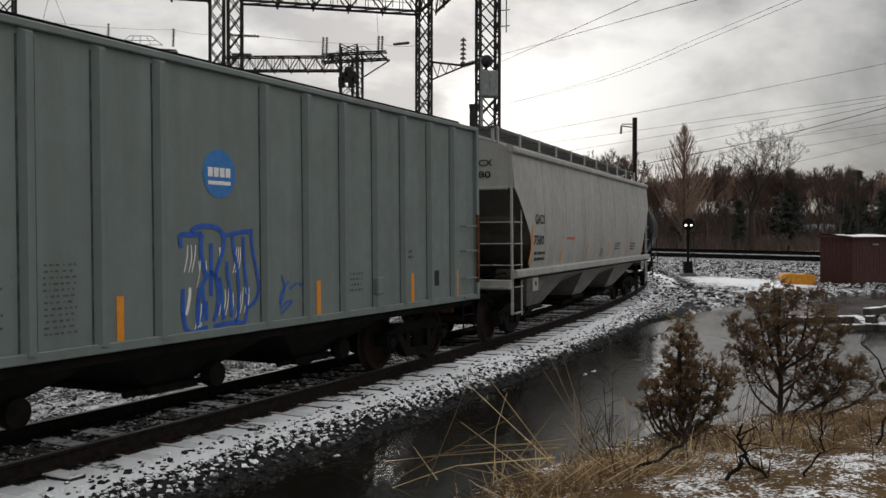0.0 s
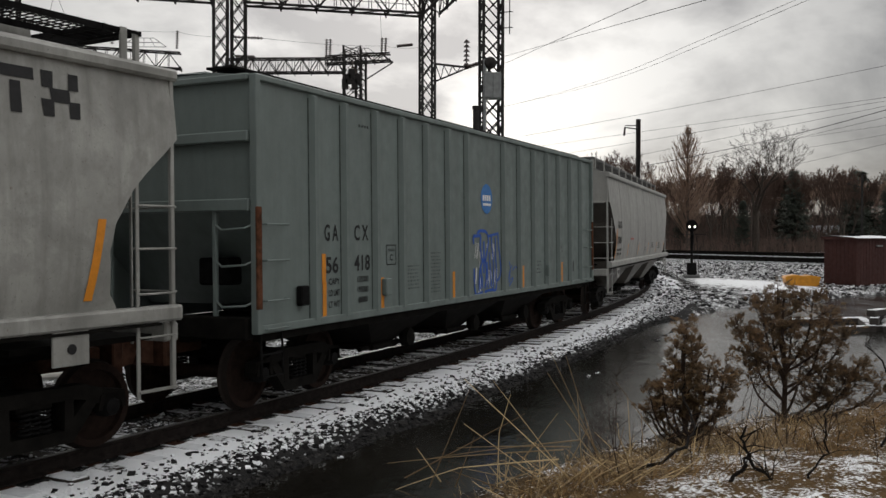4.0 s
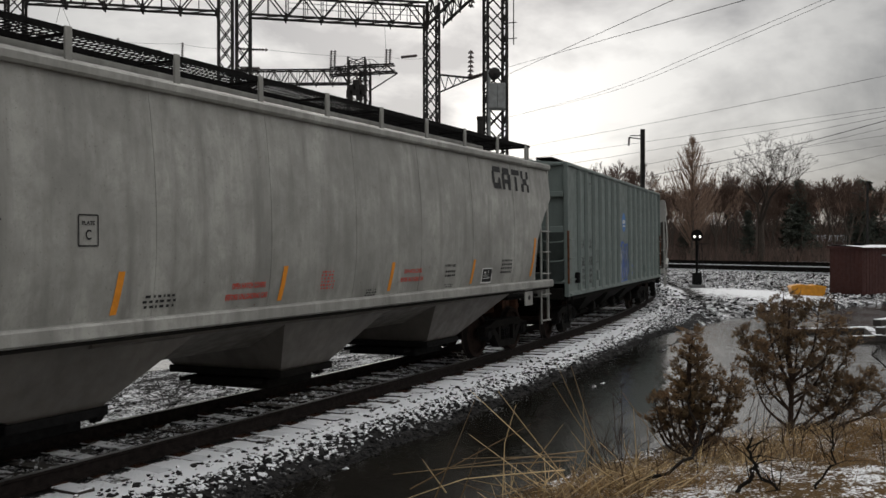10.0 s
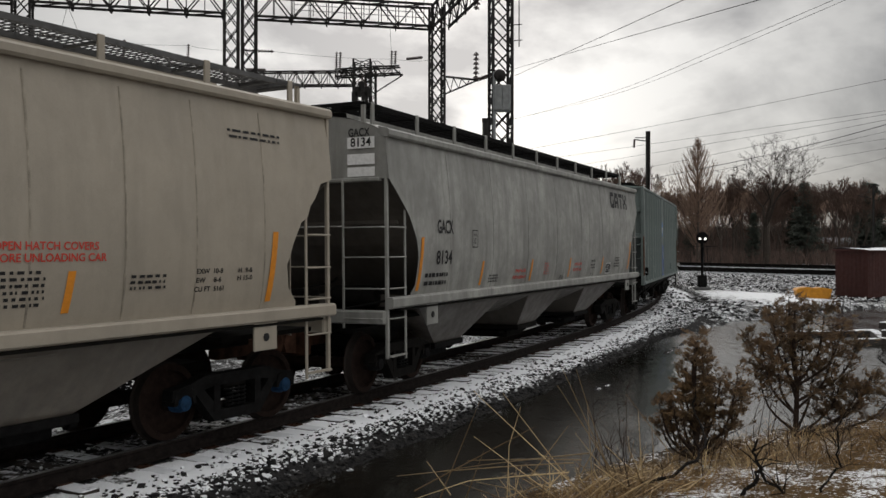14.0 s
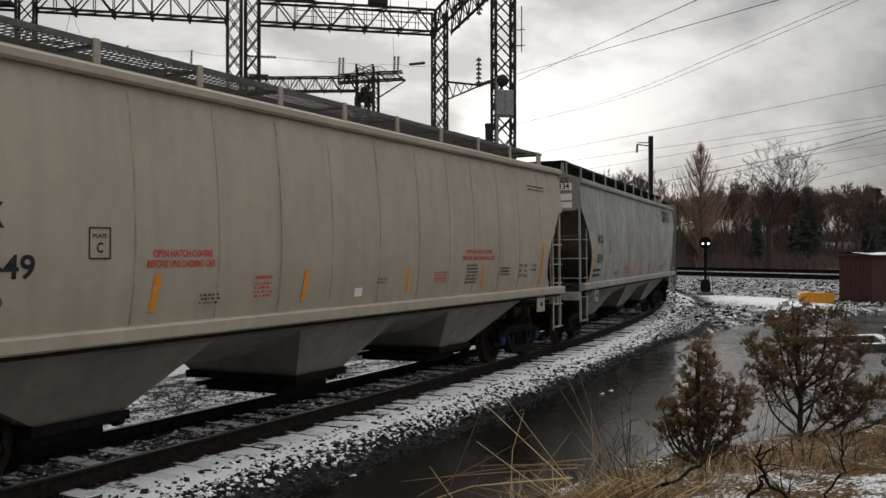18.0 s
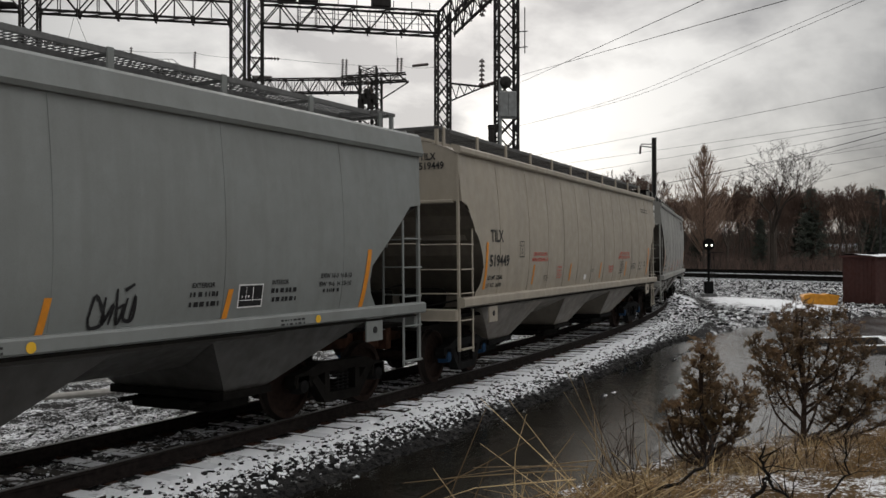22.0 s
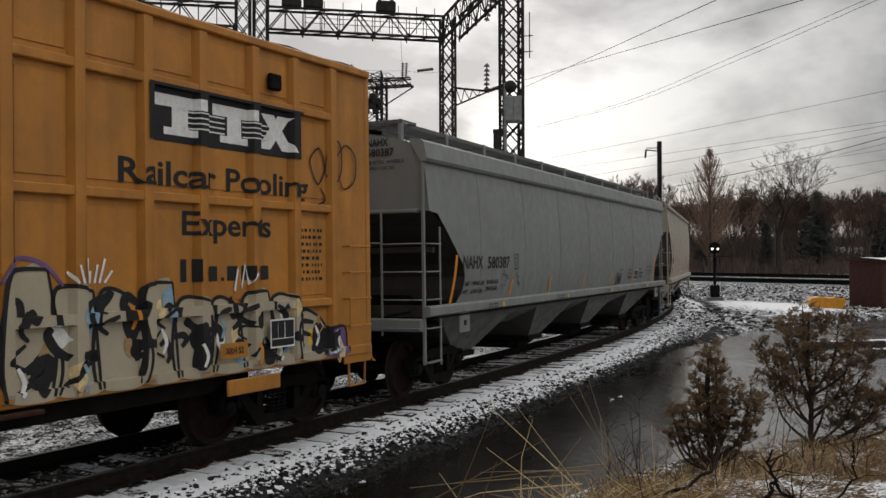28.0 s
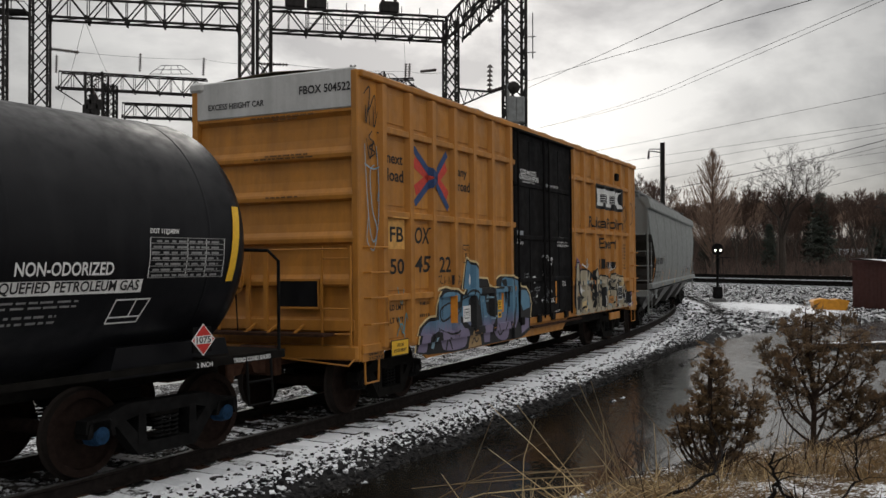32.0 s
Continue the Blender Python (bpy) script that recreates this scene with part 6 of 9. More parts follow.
        coupler(car, sgn * (LH + 0.35), sgn)
        cut = Mesh().tube([(sgn * (LH + 0.05), -1.42, 0.92), (sgn * (LH + 0.24), -1.40, 0.80), (sgn * (LH + 0.24), -0.3, 0.88)], 0.014)
        part("uncoupling_lever", cut, YELLOW, car)
        truck(car, sgn * TC, sgn * math.degrees(RAIL_K * TC) * 0.9, "dark", "cap")
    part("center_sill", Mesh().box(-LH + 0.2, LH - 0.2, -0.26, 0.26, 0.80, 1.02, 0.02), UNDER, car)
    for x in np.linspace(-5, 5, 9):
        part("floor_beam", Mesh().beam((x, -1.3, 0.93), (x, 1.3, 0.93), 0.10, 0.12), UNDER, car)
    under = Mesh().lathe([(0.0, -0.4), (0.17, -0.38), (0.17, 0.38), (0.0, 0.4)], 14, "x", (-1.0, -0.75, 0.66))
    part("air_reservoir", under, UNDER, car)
    # double plug door in black
    for y in (-1, 1):
        for a, b in ((D0 + 0.03, (D0 + D1) / 2 - 0.01), ((D0 + D1) / 2 + 0.01, D1 - 0.03)):
            d = part("plug_door", Mesh().box(a, b, y * (W - 0.04), y * (W + 0.02), Z0 + 0.10, Z1 - 0.14), DOORBLACK, car)
            for z0, z1 in ((1.12, 1.80), (1.88, 2.66), (2.74, 3.72), (3.80, 4.66)):
                for u0, u1 in ((a + 0.06, (a + b) / 2 - 0.03), ((a + b) / 2 + 0.03, b - 0.06)):
                    part("door_panel", Mesh().box(u0, u1, y * (W + 0.02), y * (W + 0.032), z0, z1, 0.01), DOORBLACK, d)
            for z in (1.84, 2.70, 3.76):
                part("door_rail", Mesh().box(a, b, y * (W + 0.02), y * (W + 0.06), z - 0.045, z + 0.045, 0.012), DOORBLACK, d)
            for u in (a + 0.15, b - 0.15):
                part("lock_rod", Mesh().bar((u, y * (W + 0.085), Z0 + 0.05), (u, y * (W + 0.085), Z1 - 0.12), 0.022, 8), DOORBLACK, d)
        part("door_track", Mesh().box(D0 + 0.9, D1 + 0.5, y * (W + 0.005), y * (W + 0.10), 0.86, 0.905, 0.01), RUSTY, car)
        part("door_hood", Mesh().box(D0 - 0.05, D1 + 0.05, y * W, y * (W + 0.10), Z1 - 0.14, Z1 - 0.09, 0.01), IRON, car)
        for x in (D0 + 0.35, D0 + 1.35, D0 + 2.2, D0 + 3.1):
            part("door_roller", Mesh().box(x - 0.10, x + 0.10, y * (W + 0.03), y * (W + 0.10), Z0 - 0.02, Z0 + 0.14, 0.02), DOORBLACK, car)
        hw = Mesh().lathe([(0.16, 0), (0.18, 0.012), (0.16, 0.024), (0.14, 0.012)], 18, "y", (D0 + 2.05, y * (W + 0.09), 2.05))
        hw.bar((D0 + 1.55, y * (W + 0.09), 2.30), (D0 + 1.70, y * (W + 0.09), 1.45), 0.02)
        part("door_gear", hw, DOORBLACK, car)
    # marks; lettering lies on posts and panels alike, so it floats a little proud of the panels
    sd = Side(car, lambda z: W + 0.014, 0.004)

    RAILS = (4.16, 2.93, 1.70)

    def relief(x, z):
        """How far the side stands out at a place: posts, rails, sill and door."""
        h = 0.0
        if Z0 + 0.02 < z < Z1 - 0.12:
            h = 0.085 * max(0.0, min(1.0, (0.105 - min(abs(x - q) for q in posts)) / 0.043))
        if D0 - 0.064 < x < D1 + 0.064:
            h = max(h, 0.05 * max(0.0, min(1.0, (min(x - D0, D1 - x) + 0.064) / 0.004)))
        elif abs(x) < 6.9:
            for q in RAILS:
                h = max(h, 0.075 * max(0.0, min(1.0, (0.056 - abs(z - q)) / 0.006)))
        if z < 1.08 and z > 0.93:
            h = max(h, 0.048 * max(0.0, min(1.0, (1.076 - z) / 0.006, (z - 0.934) / 0.006)))
        return h

    def drape(vs, fs, material, name, lift=0.0):
        """Lays a flat figure over the relief of the side."""
        bm = bmesh.new()
        bv = [bm.verts.new((u, 0, v)) for u, v in vs]
        for f in fs:
            try:
                bm.faces.new([bv[i] for i in f])
            except ValueError:
                pass
        bmesh.ops.triangulate(bm, faces=bm.faces[:])
        xs, zs = [v[0] for v in vs], [v[1] for v in vs]
        cuts = [((q + e, 0, 0), (1, 0, 0)) for q in posts for e in (-0.105, -0.062, 0.062, 0.105)]
        cuts += [((q, 0, 0), (1, 0, 0)) for q in (D0 - 0.064, D0 - 0.06, D1 + 0.06, D1 + 0.064)]
        cuts += [((0, 0, q + e), (0, 0, 1)) for q in RAILS for e in (-0.056, -0.05, 0.05, 0.056)]
        cuts += [((0, 0, q), (0, 0, 1)) for q in (0.934, 0.94, 1.07, 1.076)]
        for co, no in cuts:
            q, lo, hi = (co[0], min(xs), max(xs)) if no[0] else (co[2], min(zs), max(zs))
            if lo < q < hi:
                bmesh.ops.bisect_plane(bm, geom=bm.verts[:] + bm.edges[:] + bm.faces[:], plane_co=co, plane_no=no)
        for v in bm.verts:
            v.co.y = -(W + 0.0155 + lift + relief(v.co.x, v.co.z))
        me = bpy.data.meshes.new(name)
        bm.to_mesh(me)
        bm.free()
        me.materials.append(material)
        return part(name, me, None, car)

    def bent(text, x0, x1, z, cap, material, name="lettering", slant=0.0):
        """Lettering that steps over the posts."""
        vs, fs = glyphs(text, cap / 0.70)
        u0, u1 = min(v[0] for v in vs), max(v[0] for v in vs)
        k = (x1 - x0) / (u1 - u0)
        top, low = max(v[1] for v in vs), min(v[1] for v in vs)
        mid = 0.5 * (top + low) if not any(c in "gjpqy" for c in text) else top - cap * 0.5
        return drape([(x0 + (u - u0) * k + slant * (v - mid), z + v - mid) for u, v in vs], fs, material, name, 0.002)

    def bent_rect(x0, x1, z0, z1, material, name="marking", lift=0.0, shear=0.0):
        s_ = shear * (z1 - z0)
        return drape([(x0, z0), (x1, z0), (x1 + s_, z1), (x0 + s_, z1)], [(0, 1, 2, 3)], material, name, lift)

    def spray(pts, width, material, name="graffiti_line", lift=0.006, taper=True, curve=True):
        """A sprayed line."""
        pts = spline(pts, 5) if curve else pts
        vs, fs = [], []
        for i, (u, v) in enumerate(pts):
            a, b = pts[max(0, i - 1)], pts[min(len(pts) - 1, i + 1)]
            dx, dz = b[0] - a[0], b[1] - a[1]
            l = math.hypot(dx, dz) or 1
            w = width / 2 * (0.6 + 0.4 * math.sin(math.pi * min(1, (i + 0.6) / len(pts)))) if taper else width / 2
            vs += [(u - dz / l * w, v + dx / l * w), (u + dz / l * w, v - dx / l * w)]
            if i:
                k = 2 * i
                fs.append((k - 2, k - 1, k + 1, k))
        return drape(vs, fs, material, name, lift)

    def shape(pts, material, lift, name="graffiti_fill", curve=True):
        pts = spline(pts + [pts[0]], 4)[:-1] if curve else pts
        return drape(pts, [tuple(range(len(pts)))], material, name, lift)

    # black panel with three white block shapes and speed lines
    bent_rect(3.52, 6.10, 3.53, 4.14, INK, "mark_panel")
    for x0, x1, kind in ((3.66, 4.36, "t"), (4.52, 5.22, "t"), (5.28, 5.96, "x")):
        if kind == "t":
            bent_rect(x0, x1, 3.91, 4.04, INKWHITE, "mark_block", 0.004)
            bent_rect(x0 + 0.24, x1 - 0.22, 3.61, 3.92, INKWHITE, "mark_block", 0.004)
            bent_rect(x0 + 0.12, x1 - 0.12, 3.61, 3.69, INKWHITE, "mark_block", 0.005)
        else:
            bent_rect(x0, x0 + 0.24, 3.61, 4.04, INKWHITE, "mark_block", 0.004, 0.9)
            bent_rect(x1 - 0.22, x1 + 0.02, 3.61, 4.04, INKWHITE, "mark_block", 0.0045, -0.9)
    for z in (3.70, 3.76, 3.82, 3.88):
        bent_rect(4.06, 4.72, z, z + 0.016, INKWHITE, "mark_line", 0.004)
        bent_rect(5.02, 5.48, z, z + 0.016, INKWHITE, "mark_line", 0.004)
    bent("Railcar Pooling", 3.17, 6.27, 3.19, 0.26, INK)
    bent("Experts", 4.04, 5.52, 2.67, 0.26, INK)
    for x0, x1, z0, z1 in ((4.01, 4.10, 2.02, 2.27), (4.18, 4.27, 2.02, 2.27), (4.36, 4.58, 2.02, 2.19), (4.64, 4.69, 2.02, 2.06), (4.74, 4.92, 2.02, 2.19), (4.98, 5.17, 2.02, 2.19), (5.23, 5.47, 2.02, 2.19)):
        bent_rect(x0, x1, z0, z1, INK, "mark_bar")
    bent("next", -6.90, -6.40, 3.76, 0.16, INK)
    bent("load", -6.88, -6.38, 3.52, 0.18, INK)
    bent("any", -4.42, -4.04, 3.72, 0.15, INK)
    bent("road", -4.42, -3.92, 3.52, 0.17, INK)
    NAVY = plain("stencil_navy", (0.025, 0.055, 0.15), 0.6)
    # crossed ribbon mark: blue strands over red ones, bent through the middle
    for x0, x1, z0, z1, mat, lift in ((-6.05, -5.34, 4.06, 3.56, NAVY, 0.004), (-4.85, -5.34, 4.09, 3.58, NAVY, 0.004), (-6.02, -5.36, 3.06, 3.58, NAVY, 0.004), (-4.81, -5.34, 3.04, 3.56, NAVY, 0.004)):
        out = 1 if z0 > 3.5 else -1
        spray([(x0, z0 - 0.07 * out), (x1, z1)], 0.115, mat, "ribbon_mark", lift, False)
        spray([(x0 + (0.02 if x0 < x1 else -0.02), z0 - 0.28 * out), (x1 + (-0.15 if x0 < x1 else 0.15), z1 + 0.02 * out)], 0.17, INKRED, "ribbon_mark", 0.001, False)
    spray([(-5.40, 3.62), (-5.29, 3.60), (-5.25, 3.50), (-5.33, 3.42), (-5.41, 3.46)], 0.10, NAVY, "ribbon_mark", 0.006, False)
    bent("FB", -6.82, -6.40, 2.64, 0.22, INK)
    bent("OX", -6.02, -5.52, 2.64, 0.25, INK, slant=0.12)
    bent("50", -6.82, -6.38, 2.16, 0.22, INK)
    bent("45", -6.02, -5.52, 2.19, 0.25, INK, slant=0.12)
    bent("22", -5.16, -4.72, 2.18, 0.25, INK)
    bent_rect(-6.86, -6.36, 2.42, 2.90, plain("faded_patch", (0.62, 0.33, 0.09), 0.6), "faded_patch", -0.001)
    plate_box(sd, -4.10, 2.36, 0.26, 0.30, "F")
    for i, z in enumerate((1.55, 1.36)):
        words(sd, ("LD LMT", "LT WT")[i], -6.84, -6.42, z, 0.08, INK)
        sd.bars(-5.72, z, 0.34, 1, 0.10, INK, 50 + i)
    sd.bars(6.32, 2.62, 0.46, 8, 0.09, INK, 52, 0.45)
    sd.rect(6.32, 2.36, 0.02, 0.6, YELLOW, "marking", 0, 0.002)
    sd.rect(6.47, 1.26, 0.46, 0.20, DECALYEL, "height_sign", 0, 0.003)
    words(Side(car, lambda z: W + 0.02, 0.006), "EXCESS HEIGHT", 6.29, 6.65, 1.26, 0.06, INK)
    sd.rect(-6.67, 0.96, 0.54, 0.24, INK, "height_sign", 0, 0.070)
    sd.rect(-6.67, 0.96, 0.51, 0.21, DECALYEL, "height_sign", 0, 0.073)
    words(Side(car, lambda z: W + 0.09, 0.006), "THIS CAR", -6.78, -6.56, 1.00, 0.045, INK)
    words(Side(car, lambda z: W + 0.09, 0.006), "EXCESS HEIGHT", -6.86, -6.48, 0.92, 0.045, INK)
    data_box(Side(car, lambda z: W + 0.10, 0.006), 5.62, 1.36, 0.46, 0.35)
    sd.rect(4.75, 1.22, 0.46, 0.18, YELLOW, "sticker", 0, 0.09)
    words(Side(car, lambda z: W + 0.110, 0.006), "XRH 52", 4.60, 4.90, 1.22, 0.07, INK)
    part("placard_board", Mesh().box(4.66, 5.58, -W - 0.10, -W - 0.06, 0.70, 0.88, 0.01), YELLOW, car)
    part("placard_holder", Mesh().box(5.45, 5.66, -W - 0.11, -W - 0.03, 4.34, 4.54, 0.02), IRON, car)
    # door notices
    dd = Side(car, lambda z: W + 0.034, 0.005)
    words(dd, "CLOSE AND LOCK", -1.49, -0.57, 4.02, 0.095, INKWHITE)
    words(dd, "BOTH DOORS BEFORE", -1.61, -0.44, 3.91, 0.095, INKWHITE)
    words(dd, "MOVING CAR", -1.36, -0.68, 3.79, 0.095, INKWHITE)
    words(dd, "OPENING   W 12-8  H 12-4", 0.02, 0.80, 3.84, 0.055, INKWHITE)
    words(dd, "SECURITY", -1.73, -1.45, 2.67, 0.05, INKWHITE)
    words(dd, "DEVICE ONLY", -1.73, -1.36, 2.59, 0.05, INKWHITE)
    for i, q in enumerate(("NO LUBE REQUIRED", "DOORS EQUIPPED WITH", "SELF LUBRICATING FITTINGS")):
        words(dd, q, 0.72, (1.30, 1.42, 1.47)[i], 2.72 - 0.078 * i, 0.045, INKWHITE)
    words(dd, "OPEN CLOSE", -0.26, 0.18, 2.32, 0.06, INKWHITE)
    for x, k in ((-0.20, -1), (0.13, 1)):
        dd.stroke([(x - 0.04 * k, 2.26), (x + 0.05 * k, 2.21)], 0.03, INKWHITE, "door_arrow", 0.002, False)
    words(dd, "SEAL", 0.23, 0.49, 1.38, 0.09, INKWHITE)
    words(dd, "UNLATCH", 1.02, 1.26, 1.75, 0.045, INKWHITE)
    words(dd, "TO CLOSE", 1.02, 1.25, 1.69, 0.045, INKWHITE)
    words(dd, "ASD", -0.22, -0.05, 1.86, 0.085, INKWHITE)
    ring = [(0.32 + 0.06 * math.cos(q), 2.22 + 0.07 * math.sin(q)) for q in np.linspace(0.4, math.tau - 0.4, 9)]
    dd.stroke(ring, 0.03, INKWHITE, "round_mark", 0.002, False)
    dd.rect(0.32, 2.20, 0.03, 0.13, INKWHITE, "round_mark")
    dd.rect(-1.53, 2.78, 0.34, 0.10, plain("tape_grey", (0.25, 0.27, 0.30)), "sticker")
    for z, h in ((1.62, 0.32), (1.37, 0.14)):
        dd.rect(0.60, z, 0.075, h, ORANGE, "reflector_stripe")
    dd.rect(-0.16, 2.02, 0.14, 0.20, INKWHITE, "sticker")
    blotch = random.Random(8)
    for cx, cz, r in ((-0.75, 1.86, 0.11), (0.30, 1.58, 0.04), (0.30, 1.84, 0.05), (0.52, 1.85, 0.05), (0.82, 1.84, 0.05), (0.58, 1.12, 0.03), (0.70, 1.13, 0.03), (0.82, 1.14, 0.03), (-0.62, 1.50, 0.05), (-0.30, 1.40, 0.04)):
        dd.poly([(cx + r * blotch.uniform(0.5, 1.3) * math.cos(q), cz + r * blotch.uniform(0.4, 1.0) * math.sin(q)) for q in np.linspace(0, math.tau, 9)[:-1]], INKWHITE, "paint_splash")
    for k in range(16):
        x, z = blotch.uniform(-1.1, 0.2), blotch.uniform(1.25, 1.65)
        dd.stroke([(x, z), (x + blotch.uniform(-0.1, 0.1), z + blotch.uniform(0.0, 0.1)), (x + blotch.uniform(-0.12, 0.12), z + blotch.uniform(-0.05, 0.12))], 0.012, plain("chalk_grey", (0.20, 0.21, 0.22)), "chalk_scrawl")
    for x, z, w, r in ((-1.2, 1.95, 0.25, 2), (-0.55, 1.66, 0.22, 2)):
        dd.bars(x, z, w, r, 0.06, plain("chalk_grey", (0.20, 0.21, 0.22)), int(x * 10) + r, 0.5)
    cq = Side(car, lambda z: W + 0.022, 0.005)
    words(cq, "EOC-8", -7.48, -7.30, 1.00, 0.055, INK)
    words(cq, "AAR M-921B", -7.48, -7.12, 0.93, 0.055, INK)
    words(cq, "25 IN COUPLER", -7.48, -7.06, 0.865, 0.055, INK)
    # end panel lettering faces backwards
    def end_text(text, y0, y1, z, cap, mat):
        vs, fs = glyphs(text, cap / 0.70)
        u0, u1 = min(v[0] for v in vs), max(v[0] for v in vs)
        k = (y1 - y0) / (u1 - u0)
        part("lettering", Mesh().add([(-LH - 0.056, -(y0 + (u - u0) * k), z + v) for u, v in vs], fs), mat, car)

    end_text("EXCESS HEIGHT CAR", -1.15, -0.12, 4.58, 0.085, INK)
    end_text("FBOX 504522", 0.50, 1.36, 4.70, 0.115, INK)
    rng = random.Random(12)
    bars = Mesh()
    for z, y0, y1 in ((4.345, -0.35, 0.75), (4.305, 0.05, 0.45), (3.775, -0.1, 0.6), (3.735, -0.3, 0.75), (3.17, -0.1, 0.45)):
        y = y0
        while y < y1:
            l = rng.uniform(0.05, 0.13)
            bars.add([(-LH - 0.07, -y, z), (-LH - 0.07, -y - l, z), (-LH - 0.07, -y - l, z + 0.022), (-LH - 0.07, -y, z + 0.022)], [(0, 1, 2, 3)])
            y += l + 0.025
    part("small_print", bars, plain("faint_print", (0.12, 0.06, 0.02)), car)
    # graffiti: pale letters by the front, blue letters by the rear, thin tags
    pale_m = paint("spray_pale", (0.42, 0.37, 0.27), (0.2, 0.15, 0.1), amount=0.5, streak=0.2)
    blue_m = paint("spray_blue_grey", (0.085, 0.15, 0.24), (0.05, 0.06, 0.10), amount=0.6, streak=0.2)
    lilac_m = paint("spray_lilac", (0.16, 0.14, 0.22), (0.09, 0.09, 0.13), amount=0.6, streak=0.2)
    sky_m = plain("spray_sky", (0.22, 0.34, 0.42), 0.5)
    tan_m = plain("spray_tan", (0.32, 0.21, 0.10), 0.5)
    violet = plain("spray_violet", (0.14, 0.08, 0.20), 0.5)
    fade = Mat("spray_blue_to_violet", 0.6)
    co = fade.node("ShaderNodeSeparateXYZ")
    fade.link(fade.node("ShaderNodeTexCoord").outputs["Object"], co.inputs[0])
    edge = fade.ramp(fade.math("ADD", co.outputs[2], fade.math("MULTIPLY", fade.noise(5, 4, 0.6, (3, 3, 0.6)), 0.30)), 1.20, 1.46)
    mottle = fade.noise(3.0, 5, 0.65)
    fade.col(fade.mix(edge, fade.mix(mottle, (0.10, 0.085, 0.16), (0.24, 0.20, 0.29)), fade.mix(mottle, (0.035, 0.10, 0.19), (0.13, 0.29, 0.40))))
    fade = fade.m
    cream = plain("spray_cream", (0.62, 0.48, 0.26), 0.6, 0, 0.25, 12)
    rng = random.Random(21)
    # front piece: crowded pale letters, black shapes and highlights
    tops = (2.18, 2.02, 1.98, 2.02, 1.86, 1.84, 1.88, 1.84, 1.62, 1.36)
    for i in range(10):
        x, w = 1.85 + i * 0.52, 0.60
        top = tops[i]
        pts = [(x, 1.00), (x - 0.05 + 0.1 * (i % 2), 1.35), (x + 0.02, top - 0.1), (x + w * 0.3, top), (x + w * 0.8, top - 0.06 * (i % 3)), (x + w + 0.04 - 0.1 * (i % 2), 1.3), (x + w * 0.95, 1.0), (x + w * 0.4, 0.96)]
        shape(pts, pale_m if i < 9 else violet, 0.001 + 0.0004 * i, "graffiti")
        spray(pts[:5], 0.05, INK, "graffiti_outline", 0.0056)
        spray(pts[4:7], 0.04, INK, "graffiti_outline", 0.0056)
        for k in range(5):
            a, b = x + rng.uniform(0.05, 0.55), rng.uniform(1.02, max(1.1, top - 0.25))
            c1, c2 = rng.uniform(-0.22, 0.22), rng.uniform(-0.22, 0.22)
            spray([(a, b), (a + c1, b + rng.uniform(0.05, 0.14)), (a + c1 + c2 * 0.5, b + rng.uniform(0.12, 0.24)), (a + c2, b + rng.uniform(0.10, 0.30))], rng.uniform(0.03, 0.13), INK, "graffiti_line", 0.0065 + 0.0004 * k)
        for k in range(3):
            cx, cz = x + rng.uniform(0.08, 0.5), rng.uniform(1.05, max(1.1, top - 0.2))
            r = rng.uniform(0.05, 0.13)
            shape([(cx + r * rng.uniform(0.5, 1.3) * math.cos(q), cz + 1.6 * r * rng.uniform(0.5, 1.3) * math.sin(q)) for q in (0, 1.2, 2.4, 3.6, 4.9)], (INK, sky_m, tan_m, INKWHITE, INK, cream)[(i + 2 * k) % 6], 0.0060 + 0.0003 * k)
        a, b = x + rng.uniform(0.15, 0.45), rng.uniform(1.1, max(1.15, top - 0.3))
        spray([(a, b - 0.12), (a + 0.05, b), (a - 0.02, b + 0.14)], 0.05, (INKWHITE, sky_m, ORANGE, INKWHITE)[i % 4], "graffiti_fill", 0.0090)
    spray([(1.80, 2.06), (2.0, 2.28), (2.3, 2.22), (2.5, 2.02)], 0.04, violet, "graffiti_outline", 0.0095)
    for k in range(7):
        spray([(2.62 + 0.06 * k, 2.04), (2.54 + 0.09 * k, 2.16 + 0.06 * (k % 3))], 0.03, INKWHITE, "graffiti_fill", 0.0095, True, False)
    spray([(4.86, 1.90), (4.92, 2.16), (4.98, 1.94), (5.04, 2.20), (5.10, 1.97), (5.18, 2.10)], 0.05, INKWHITE, "graffiti_fill", 0.0095, True, False)
    # rear piece: pointed letters fading from blue to violet, black shadows, a pale rim
    rim = [(-6.05, 0.81), (-6.0, 1.01), (-5.9, 1.2), (-5.69, 1.3), (-5.48, 1.36), (-5.44, 1.53), (-5.34, 1.67), (-5.19, 1.78), (-4.93, 1.81), (-4.61, 1.76), (-4.37, 1.68), (-4.27, 1.77), (-4.22, 1.97), (-4.12, 2.26), (-4.07, 2.3),
           (-3.82, 2.2), (-3.58, 2.07), (-3.55, 1.94), (-3.15, 1.92), (-3.05, 1.75), (-2.75, 1.76), (-2.78, 1.89), (-2.57, 1.96), (-2.06, 1.95), (-1.69, 1.88), (-1.59, 1.73), (-1.31, 1.71), (-1.12, 1.57), (-1.02, 1.36), (-1.09, 1.1)]
    shape(rim + [(-1.13, 0.84), (-1.59, 0.73), (-2.13, 0.72), (-4.56, 0.71), (-5.61, 0.75)], INK, 0.001, "graffiti", False)
    spray(rim, 0.036, cream, "graffiti_outline", 0.002, False, False)
